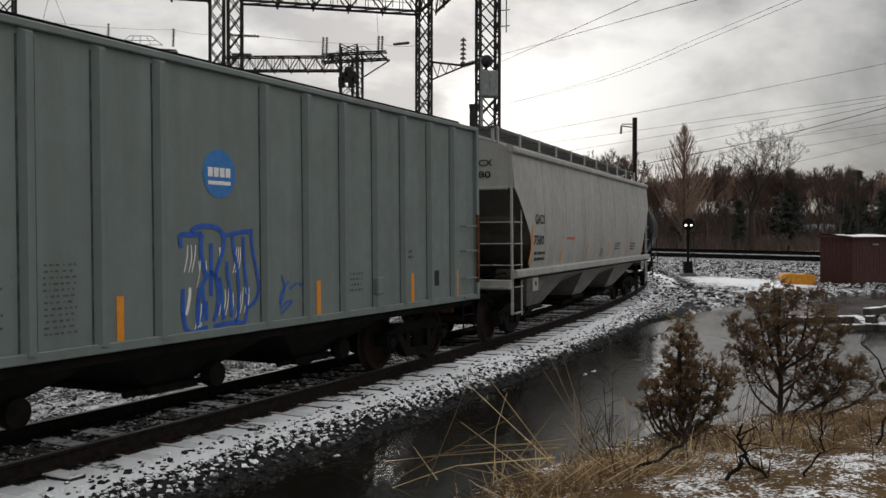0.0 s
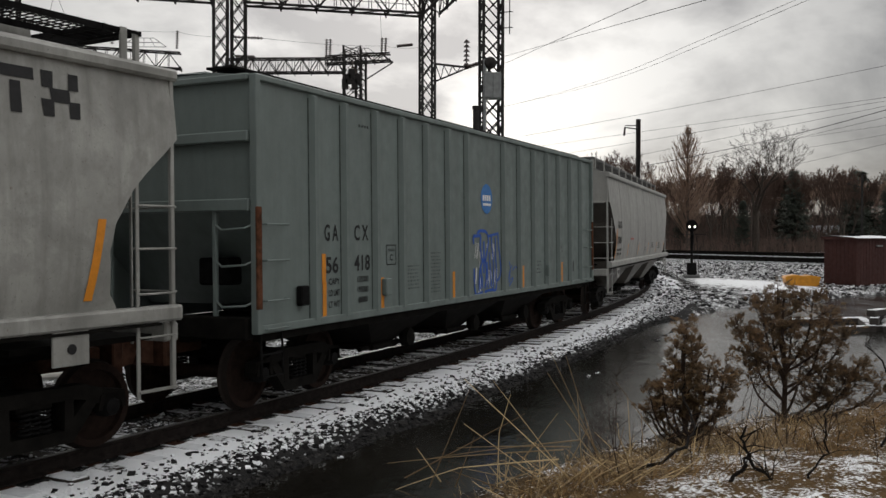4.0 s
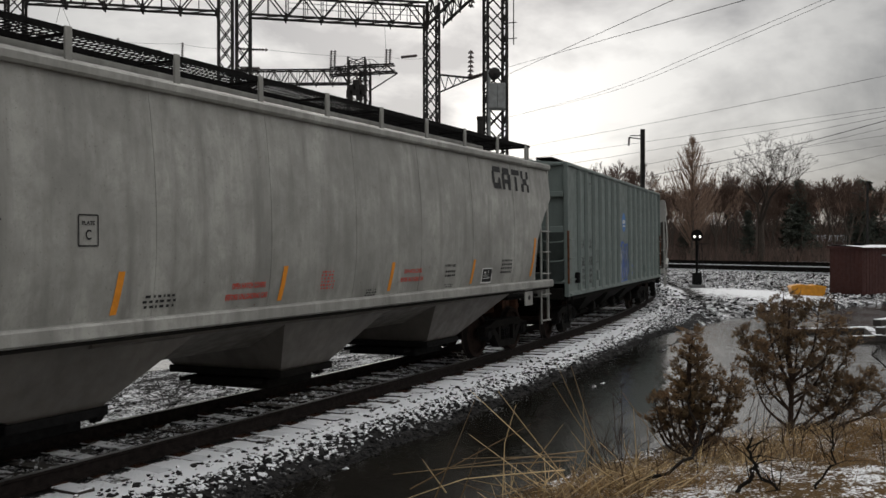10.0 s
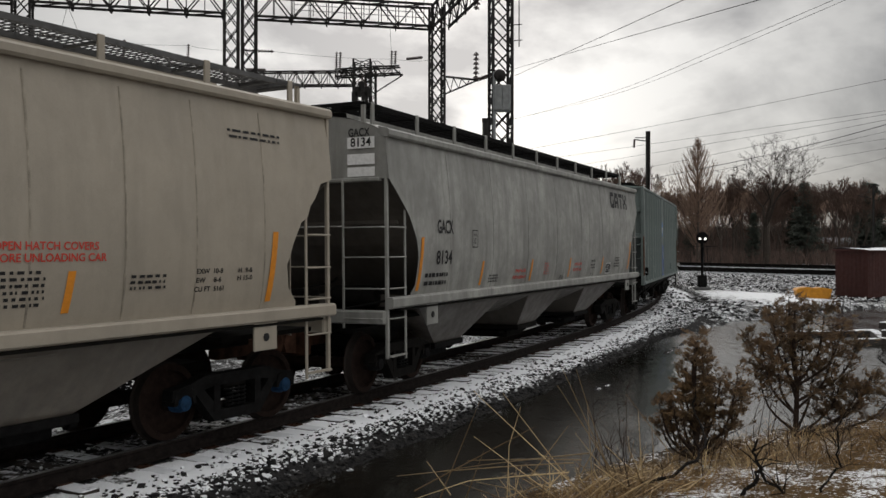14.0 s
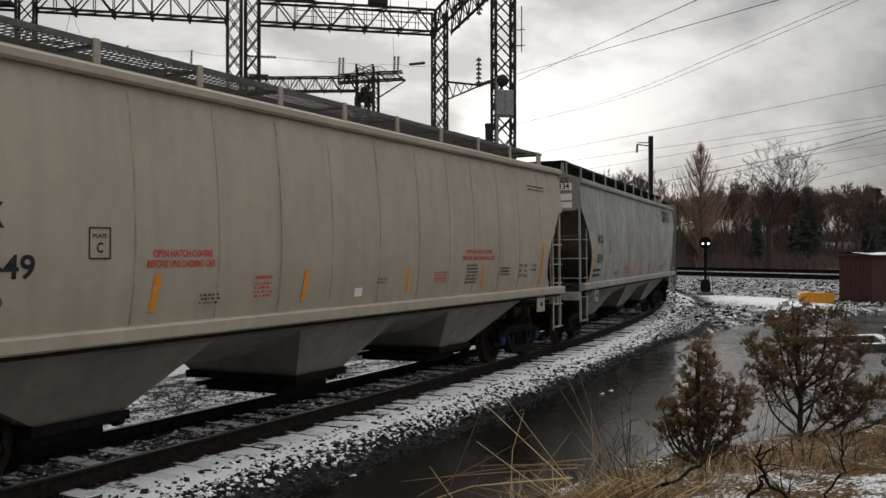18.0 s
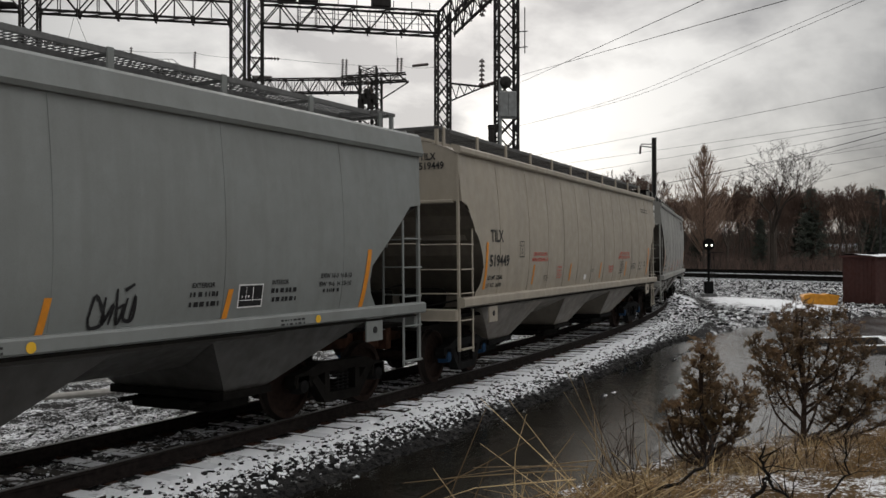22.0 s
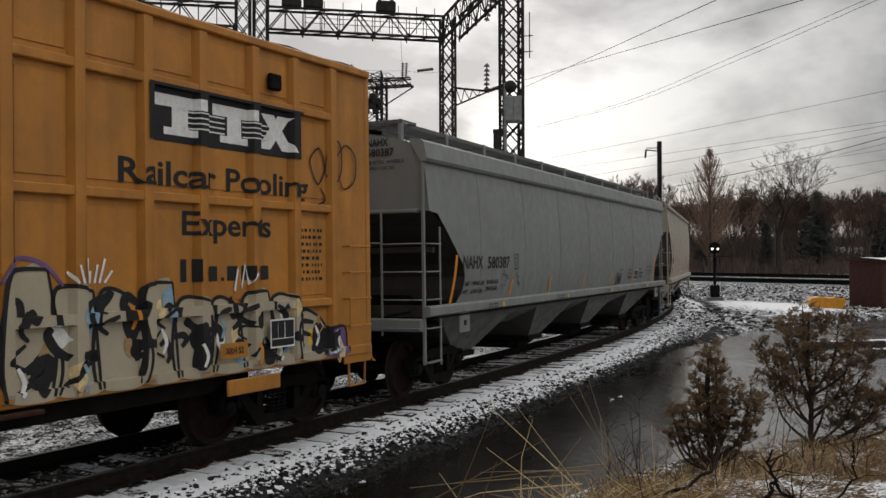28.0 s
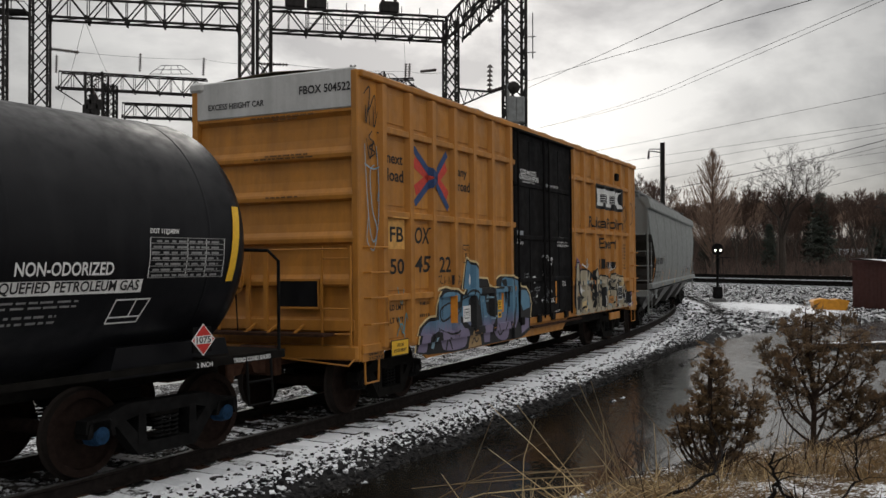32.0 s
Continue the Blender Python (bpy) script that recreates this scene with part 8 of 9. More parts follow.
    insulator((-17.58, 42.0, 11.73), (-16.31, 42.0, 11.57), 10, 0.09)
    insulator((-8.73, 44.0, 11.47), (-7.27, 44.0, 11.42), 10, 0.09)
    insulator((-1.4, 60.0, 14.3), (-0.4, 58.0, 14.0), 8, 0.1)
    insulator((-11.6, 60.0, 13.6), (-9.9, 57.0, 13.0), 9, 0.1)


build_substation()
for pts in ([(3.36, 37.8, 9.15), (5.39, 10.08, 6.15)], [(3.38, 38.1, 9.51), (5.75, 8.07, 5.25)], [(3.89, 61.6, 10.26), (8.33, 44.0, 9.49), (10.13, 32.0, 9.18), (11.6, 21.5, 8.97)],
            [(4.65, 61.6, 10.5), (8.6, 44.0, 9.44), (10.32, 32.0, 9.08), (11.96, 21.5, 9.02)]):
    wire(pts, 0.007)
for pts in ([(9.93, 91.4, 11.88), (22.21, 76.0, 12.91), (35.5, 58.0, 14.2)], [(11.81, 104.5, 11.95), (43.62, 55.0, 12.76)], [(13.74, 104.2, 10.91), (44.17, 58.0, 13.19)],
            [(40.23, 112.7, 13.17), (46.57, 83.0, 12.84)], [(41.92, 113.0, 12.04), (44.44, 80.0, 11.66)], [(36.83, 113.6, 8.81), (43.86, 74.0, 11.12)],
            [(17.22, 104.2, 9.73), (42.64, 58.0, 13.08)], [(28.95, 112.2, 10.13), (43.12, 66.0, 13.0)]):
    wire(pts, 0.015)
wire([(21.77, 96.5, 9.11), (30.65, 80.0, 10.57), (35.63, 65.0, 11.89)], 0.028)
for pts in ([(-16.31, 42.0, 11.57), (-15.34, 60.0, 15.11)], [(-15.34, 60.0, 15.11), (-8.73, 44.0, 11.47)], [(-7.27, 44.0, 11.42), (-2.57, 62.0, 14.7)], [(-2.19, 62.0, 14.7), (0.18, 46.0, 11.46)],
            [(-16.45, 43.0, 13.3), (-24.92, 60.0, 10.22)], [(-16.45, 43.0, 13.3), (-22.21, 62.0, 14.6)], [(-1.86, 45.0, 12.85), (-2.46, 62.0, 14.77)]):
    wire(pts, 0.011, 0.1)


# ---------------------------------------------------------------- line-side things
SNOWBED = plain("snowy_ballast", (0.26, 0.27, 0.28), 0.9, 0, 0.95, 5)


def build_lineside():
    mast = thing("catenary_mast", "dark steel catenary mast with a short bracket", "mast", pose(13.35, 57.0, 0))
    part("column", Mesh().box(-0.10, 0.10, -0.03, 0.03, -0.3, 9.35).box(-0.12, -0.07, -0.12, 0.12, -0.3, 9.35).box(0.07, 0.12, -0.12, 0.12, -0.3, 9.35), STEEL, mast)
    br = part("bracket", Mesh().beam((-0.1, 0, 8.75), (-0.85, 0, 8.85), 0.06, 0.06).beam((-0.1, 0, 8.95), (-0.80, 0, 8.95), 0.05, 0.05), STEEL, mast)
    part("insulator", Mesh().bar((-0.82, 0, 8.85), (-0.86, 0, 8.35), 0.06, 6), PORCELAIN, br)
    for x, h in ((52.0, 9.5),):
        m2 = thing("catenary_mast", "far thin catenary mast beside the through tracks", "mast", pose(x, 109.0, 0))
        part("column", Mesh().box(-0.1, 0.1, -0.1, 0.1, -0.3, h), STEEL, m2)
        part("bracket", Mesh().beam((0, 0, h - 1.6), (-2.4, -1.2, h - 1.2), 0.06, 0.06).beam((0, 0, h - 0.6), (-2.2, -1.1, h - 1.2), 0.04, 0.04), STEEL, m2)
    # block signal with two white lights
    sig = thing("railroad_signal", "short black signal mast with two lit white lamps", "signal", pose(16.12, 55.11, -0.30))
    part("base", Mesh().box(-0.42, 0.42, -0.35, 0.35, -0.1, 0.24, 0.03), plain("concrete_dark", (0.10, 0.10, 0.10)), sig)
    part("case", Mesh().box(-0.24, 0.24, -0.2, 0.2, 0.24, 0.95, 0.04), IRON, sig)
    part("mast", Mesh().bar((0, 0, 0.95), (0, 0, 3.2), 0.085, 10), IRON, sig)
    part("platform", Mesh().box(-0.75, 0.75, -0.3, 0.3, 2.62, 2.66), STEEL, sig)
    hd = part("head", Mesh().lathe([(0.0, -0.06), (0.34, -0.05), (0.36, 0.0), (0.34, 0.05), (0.0, 0.06)], 24, "y", (0, 0, 3.14)), IRON, sig)
    lamp_m = Mat("signal_light", 0.4)
    lamp_m.col((0.9, 0.88, 0.8))
    lamp_m.b.inputs["Emission Color"].default_value = (1, 0.95, 0.85, 1)
    lamp_m.b.inputs["Emission Strength"].default_value = 3.0
    for x in (-0.16, 0.16):
        part("lamp", Mesh().lathe([(0.0, -0.14), (0.055, -0.12), (0.062, -0.08), (0.062, -0.03), (0.0, -0.03)], 14, "y", (x, 0, 3.08)), lamp_m.m, hd)
        part("hood", Mesh().grid([[(x + r * math.cos(a), yy, 3.09 + r * math.sin(a)) for a in np.linspace(-0.3, math.pi + 0.3, 12)] for r, yy in ((0.115, -0.28), (0.115, -0.06))]), IRON, hd)
    part("ladder", Mesh().bar((0.3, 0.2, 0.3), (0.12, 0.1, 2.7), 0.02, 5).bar((0.5, 0.2, 0.3), (0.3, 0.1, 2.7), 0.02, 5), STEEL, sig)
    # shed
    red = paint("paint_barn_red", (0.055, 0.016, 0.012), (0.02, 0.009, 0.008), amount=0.5, rough=0.75, streak=0.4)
    snow_m = plain("settled_snow", (0.76, 0.78, 0.81), 0.8, 0.0, 0.06, 3, 0.4)
    shed = thing("shed", "dark red wooden shed with a snow-covered roof", "shed", pose(22.2, 47.07, -0.28, 0, 0, -62))
    L, Wd = 1.95, 3.6
    for x0, x1, y0, y1, nm in ((-L, 0, 0, 0.08, "wall"), (-L, 0, Wd - 0.08, Wd, "wall"), (-L, -L + 0.08, 0.08, Wd - 0.08, "wall"), (-0.08, 0, 0.08, Wd - 0.08, "wall")):
        wl = part(nm, Mesh().box(x0, x1, y0, y1, 0.0, 2.38), red, shed)
        n = int(max(x1 - x0, y1 - y0) / 0.22)
        for i in range(n + 1):
            if x1 - x0 > 0.5:
                yy = (y0 - 0.012, y0) if y0 < 1 else (y1, y1 + 0.012)
                part("batten", Mesh().box(x0 + (x1 - x0 - 0.03) * i / n, x0 + (x1 - x0 - 0.03) * i / n + 0.03, yy[0], yy[1], 0.02, 2.36), red, wl)
            else:
                xx = (x0 - 0.012, x0) if x0 < -1 else (x1, x1 + 0.012)
                part("batten", Mesh().box(xx[0], xx[1], y0 + (y1 - y0 - 0.03) * i / n, y0 + (y1 - y0 - 0.03) * i / n + 0.03, 0.02, 2.36), red, wl)
    rf = part("roof", Mesh().prism([(-L - 0.12, 2.36), (0.14, 2.36), (0.14, 2.42), (-L - 0.12, 2.50)], -0.12, Wd + 0.12), red, shed)
    sn = Mesh()
    sn.grid([[(x, y, (2.505 - 0.04 * (x + L + 0.12) + 0.09 * math.sin(math.pi * min(1, max(0, (i) / 8))) ** 0.5 * (0.8 + 0.2 * math.sin(3 * x + 2 * y)))) for i, x in enumerate(np.linspace(-L - 0.11, 0.13, 9))] for y in np.linspace(-0.11, Wd + 0.11, 12)])
    part("snow_layer", sn, snow_m, shed)
    part("vent", Mesh().box(-1.2, -0.8, 0.9, 1.3, 2.48, 2.66, 0.02), IRON, shed)
    part("eave_light", Mesh().box(0.0, 0.10, 1.5, 1.95, 1.98, 2.06, 0.01), GALV, shed)
    # low yellow bin
    yel = thing("yellow_bin", "yellow plastic bin with a dented lid", "bin", pose(19.0, 46.2, -0.30, 0, 0, -10))
    ym = plain("yellow_plastic", (0.55, 0.24, 0.02), 0.5, 0, 0.2, 5)
    part("body", Mesh().prism([(-0.72, 0.0), (0.72, 0.0), (0.82, 0.46), (-0.82, 0.46)], -0.4, 0.4), ym, yel)
    part("lid", Mesh().prism([(-0.86, 0.46), (0.86, 0.46), (0.82, 0.54), (0.30, 0.62), (0.1, 0.57), (-0.35, 0.63), (-0.80, 0.55)], -0.44, 0.44), ym, yel)
    # old ties stacked at the water's edge
    wood = Mat("old_tie_wood", 0.9)
    nn = wood.noise(8, 4, 0.6, (1, 5, 5))
    sfac = wood.math("MULTIPLY", wood.ramp(wood.up(), 0.5, 0.8), wood.ramp(wood.noise(3, 3), 0.40, 0.50))
    wood.col(wood.mix(sfac, wood.mix(nn, (0.018, 0.016, 0.015), (0.06, 0.05, 0.043)), (0.72, 0.74, 0.77)))
    wood.bump(nn, 0.5, 0.02)
    tm = Mesh().box(-1.3, 1.3, -0.12, 0.12, 0, 0.2, 0.015).data("old_tie", wood.m)
    for x, y, z, rz, rx in ((13.15, 27.2, -0.44, 70, 0), (13.6, 27.0, -0.44, 66, 0), (14.1, 26.9, -0.44, 64, 0), (14.6, 26.7, -0.42, 70, 0), (13.5, 27.3, -0.24, 60, 0), (14.0, 27.0, -0.24, 68, 0), (14.6, 26.9, -0.22, 72, 0),
                            (13.9, 27.3, -0.04, 40, 0), (14.5, 26.9, -0.03, 66, 0), (12.6, 28.6, -0.46, 12, 4), (13.2, 26.2, -0.46, 8, 0), (14.8, 26.6, 0.16, 75, 0), (15.3, 26.6, -0.42, 70, 0), (15.3, 26.6, -0.22, 66, 0)):
        t = part("old_tie", tm, None, at=pose(x, y, z, rx, 0, rz))
        tagged(t, "old dark railroad tie capped with snow", "railroad tie", "stacked old ties")
    # low broken concrete kerb behind the track
    cm = plain("pale_concrete", (0.30, 0.29, 0.27), 0.9, 0, 0.25, 4, 0.4)
    kb = thing("concrete_kerb", "low pale concrete kerb beside a puddle", "kerb", pose(-6.4, 17.2, -0.50, 0, 0, 37))
    part("block", Mesh().box(-3.2, 1.0, -0.14, 0.14, 0, 0.28, 0.04), cm, kb)
    part("block", Mesh().box(1.0, 1.35, -0.75, 0.16, 0, 0.22, 0.05), cm, kb)
    # through tracks beyond the pond
    for off, zt in ((0.0, 0.16), (26.0, 0.26)):
        tr = thing("through_track", "straight railroad track across the snowy embankment", "railroad track", kind="structure")
        d = Vector((7.87, -14.37, 0)).normalized()
        n = Vector((14.37, 7.87, 0)).normalized()
        c0 = Vector((30.7, 88.0, zt)) + n * off * 0.6
        for g in (-0.75, 0.75):
            part("rail", Mesh().beam(c0 - d * 130 + n * g, c0 + d * 90 + n * g, 0.08, 0.24), UNDER, tr)
        bed = Mesh()
        a, b = c0 - d * 130, c0 + d * 90
        rows = [[a + n * w + Vector((0, 0, z)), b + n * w + Vector((0, 0, z))] for w, z in ((-1.9, -0.50), (-1.5, -0.26), (1.5, -0.26), (1.9, -0.50))]
        bed.grid(rows)
        part("ballast_bed", bed, SNOWBED, tr)
        tie_m = Mesh().beam(-n * 1.3, n * 1.3, 0.22, 0.16).data("tie", UNDER)
        for i in range(90):
            part("tie", tie_m, None, tr, at=Matrix.Translation(c0 + d * (-52 + 0.9 * i) + Vector((0, 0, -0.17))))


build_lineside()


# ---------------------------------------------------------------- trees
BARK = plain("grey_bark", (0.085, 0.070, 0.060), 0.9, 0, 0.4, 6)
DARKBARK = plain("dark_bark", (0.045, 0.037, 0.031), 0.9, 0, 0.4, 6)
TWIG = plain("brown_twigs", (0.105, 0.072, 0.058), 0.9, 0, 0.4, 3)
PALETWIG = plain("tan_twigs", (0.27, 0.19, 0.145), 0.9, 0, 0.4, 3)


def needle_material():
    m = Mat("evergreen", 0.8)
    m.col(m.mix(m.island(), (0.018, 0.025, 0.018), (0.05, 0.06, 0.042)))
    return m.m


NEEDLE = needle_material()


def bare_tree(seed, h, spread, r0, levels=7, fork=0.26, up=0.25):
    rng = random.Random(seed)
    trunk, crown = Mesh(), Mesh()

    def grow(p, d, l, r, k):
        n = 3
        pts, rs = [p], [r]
        for i in range(n):
            d = (d + Vector((rng.uniform(-1, 1), rng.uniform(-1, 1), rng.uniform(-0.6, 0.8) + up * 0.4)) * (0.16 if k else 0.05)).normalized()
            p = p + d * (l / n)
            pts.append(p)
            rs.append(r * (1 - 0.32 * (i + 1) / n))
        (trunk if k < 3 else crown).tube(pts, rs, 6 if k < 2 else 4 if k < 4 else 3)
        if k >= levels:
            return
        for j in range(3 if rng.random() < (0.6 if k < 4 else 0.3) else 2):
            a = rng.uniform(0, math.tau)
            e = Vector((math.cos(a), math.sin(a), 0)) * spread * rng.uniform(0.5, 1.2)
            start = pts[-1] if j < 2 or k == 0 else pts[2]
            grow(start, (d + e + Vector((0, 0, up * rng.uniform(0, 1)))).normalized(), l * rng.uniform(0.62, 0.84), max(0.018, rs[-1] * rng.uniform(0.62, 0.85)), k + 1)

    grow(Vector((0, 0, 0)), Vector((0, 0, 1)), h * fork, r0, 0)
    top = max(v[2] for v in crown.v)
    k = h / top
    for m in (trunk, crown):
        m.v = [(v[0] * k, v[1] * k, v[2] * k) for v in m.v]
    return trunk, crown


def spire_tree(seed, h, w):
    """A narrow fan-shaped deciduous tree in winter, its limbs rising steeply."""
    rng = random.Random(seed)
    trunk, crown = Mesh(), Mesh()
    trunk.tube([(0, 0, 0), (0.05, 0, h * 0.5), (0, 0.05, h * 0.97)], [0.30, 0.18, 0.02], 8)
    for i in range(300):
        u = rng.random() ** 0.8
        zt = h * (0.40 + 0.60 * u)
        r = w * max(0.03, math.sin(math.pi * (0.22 + 0.78 * u)) ** 0.9) * rng.uniform(0.35, 1.0)
        a = rng.uniform(0, math.tau)
        q = Vector((r * math.cos(a), r * math.sin(a), zt))
        p = Vector((0, 0, zt - 1.5 * r - rng.uniform(0.2, 0.9)))
        mid = p.lerp(q, 0.55) + Vector((q.x, q.y, 0)) * 0.12
        d = (q - p).normalized()
        crown.tube([p, mid, q], [0.045, 0.03, 0.010], 3)
        for j in range(10):
            u = rng.uniform(0.3, 1.0)
            s = p.lerp(mid, u / 0.55) if u < 0.55 else mid.lerp(q, (u - 0.55) / 0.45)
            e = (d + Vector((rng.uniform(-1, 1), rng.uniform(-1, 1), rng.uniform(0.0, 0.6))) * 0.6).normalized()
            crown.bar(s, s + e * rng.uniform(0.3, 0.9), 0.017, 3, 0.008, False)
    return trunk, crown


def conifer(seed, h, w):
    rng = random.Random(seed)
    trunk, crown = Mesh(), Mesh()
    trunk.tube([(0, 0, 0), (0, 0, h)], [0.22, 0.03], 7)
    for i in range(240):
        t = rng.uniform(0.06, 0.98)
        l = w * (1 - t) ** 0.85 * rng.uniform(0.6, 1.15) + 0.25
        a = rng.uniform(0, math.tau)
        d = Vector((math.cos(a), math.sin(a), rng.uniform(-0.25, 0.25)))
        p = Vector((0, 0, h * t))
        trunk.bar(p, p + d * l, 0.03, 3, 0.012, False)
        for j in range(22):
            c = p + d * l * rng.uniform(0.2, 1.05) + Vector((rng.uniform(-1, 1), rng.uniform(-1, 1), rng.uniform(-0.8, 0.4))) * 0.28
            u = Vector((rng.uniform(-1, 1), rng.uniform(-1, 1), rng.uniform(-0.7, 0.3))).normalized() * rng.uniform(0.22, 0.50)
            v = u.orthogonal().normalized() * 0.11
            crown.add([c - v, c + v, c + u], [(0, 1, 2)])
    return trunk, crown


def tree(name, meshes, mats, label, category, m, group="woods"):
    t = thing(name, label, category, m, group)
    part("trunk", meshes[0], mats[0], t)
    part("crown", meshes[1], mats[1], t)
    return t


def build_woods():
    rng = random.Random(31)
    gz = -0.05
    big = tree("bare_tree", bare_tree(23, 17.8, 0.85, 0.52, 8, 0.36, 0.12), (DARKBARK, DARKBARK), "large spreading bare tree in winter", "tree", pose(45.8, 127, gz))
    tree("spire_tree", spire_tree(8, 17.2, 4.7), (BARK, PALETWIG), "tall conical leafless tree, tan-grey", "tree", pose(37.4, 130, gz))
    variants = [tree("bare_tree", bare_tree(11 + i, 13.0, 0.55, 0.17, 8, 0.22, 0.45), (BARK, (TWIG, PALETWIG, TWIG, TWIG)[i]), "slender bare tree in the winter wood", "tree", pose(30 + 9 * i, 146, gz)) for i in range(4)]
    con = [tree("conifer", conifer(3 + i, 12.0, 2.9), (BARK, NEEDLE), "dark evergreen conifer among bare trees", "tree", pose(x, 136, gz)) for i, x in enumerate((54.8, 63.8))]
    for x, y, s in ((67.2, 141, 1.02), (69.8, 138, 0.9), (46.6, 134, 0.62), (56.3, 142, 0.9), (77, 140, 0.9), (38.6, 137, 0.6)):
        c = copy_thing(con[rng.randrange(2)], pose(x, y, gz, 0, 0, rng.uniform(0, 360)))
        c.scale = (s, s, s)
    for i in range(210):
        x = 14 + 84 * (i + rng.random()) / 210
        y = 130 + 58 * rng.random()
        c = copy_thing(variants[rng.randrange(4)], pose(x, y, gz, 0, 0, rng.uniform(0, 360)))
        s = rng.uniform(0.70, 1.08) * (1.12 if x < 34 else 1.0)
        c.scale = (s, s, s)
    # brush and young stems between the trunks, too many to count
    m = Mesh()
    r2 = random.Random(77)
    for i in range(26000):
        far = i % 3 == 0
        x, y = 6 + 115 * r2.random(), (176 + 50 * r2.random()) if far else 126 + 60 * r2.random()
        h = r2.uniform(3.0, 9.5) if far else r2.uniform(1.5, 11.0) * (0.25 + 0.75 * (y - 126) / 60)
        lean = Vector((r2.uniform(-0.35, 0.35), r2.uniform(-0.2, 0.2), 1))
        p = Vector((x, y, gz - 0.1))
        a = r2.uniform(0.025, 0.07) * (3.0 if far else 1.0)
        q = p + lean * h * 0.6
        side = Vector((1, 0, 0)) * a
        m.add([p - side, p + side, q + side * 0.7, q - side * 0.7], [(0, 1, 2, 3)])
        for k in range(4):
            e = Vector((r2.uniform(-0.8, 0.8), r2.uniform(-0.4, 0.4), r2.uniform(0.5, 1.1))) * h * 0.45
            s0 = p + lean * h * r2.uniform(0.2, 0.6)
            m.add([s0 - side * 0.6, s0 + side * 0.6, s0 + e], [(0, 1, 2)])
    brush = Mat("brush_stems", 0.9)
    brush.col(brush.mix(brush.island(), (0.036, 0.027, 0.022), (0.15, 0.098, 0.077)))
    ob = part("undergrowth", m, brush.m)
    tagged(ob, "dense brown leafless undergrowth below the trees", "brush", kind="stuff")
    # a house behind the trees
    hm, rm = plain("pale_siding", (0.24, 0.245, 0.25), 0.8, 0, 0.1, 2), plain("snowy_shingles", (0.36, 0.38, 0.40), 0.8, 0, 0.2, 1.5)
    house = thing("house", "pale house with a snowy roof behind the trees", "house", pose(71.5, 165, -0.6, 0, 0, 12))
    wl = part("wall", Mesh().box(-4, 4, -3, 3, 0, 2.9), hm, house)
    part("roof", Mesh().add([(-4.4, -3.4, 2.8), (4.4, -3.4, 2.8), (4.4, 0, 4.6), (-4.4, 0, 4.6), (-4.4, 3.4, 2.8), (4.4, 3.4, 2.8)], [(0, 1, 2, 3), (3, 2, 5, 4), (0, 3, 4), (1, 5, 2)]), rm, house)
    for x in (-3, -1.1, 1.1, 3):
        part("window", Mesh().box(x - 0.4, x + 0.4, -3.03, -3.0, 1.0, 2.2), IRON, house)


build_woods()


# ---------------------------------------------------------------- the near bank: cedars, dry grass, twigs
def leaf_material():
    m = Mat("cedar_sprays", 0.8)
    m.col(m.mix(m.ramp(m.island(), 0, 1), m.mix(m.noise(1.6, 2), (0.026, 0.022, 0.009), (0.085, 0.038, 0.015)), m.mix(m.noise(2.3, 2), (0.075, 0.060, 0.020), (0.22, 0.105, 0.035))))
    return m.m


CEDAR = leaf_material()
CEDARBARK = plain("cedar_bark", (0.040, 0.028, 0.022), 0.9, 0, 0.4, 14)
SNOWCLUMP = plain("snow_clump", (0.74, 0.76, 0.79), 0.8, 0, 0.05, 6, 0.3)


def gz_at(x, y):
    return float(ground_z(np.array([x]), np.array([y]))[0][0])


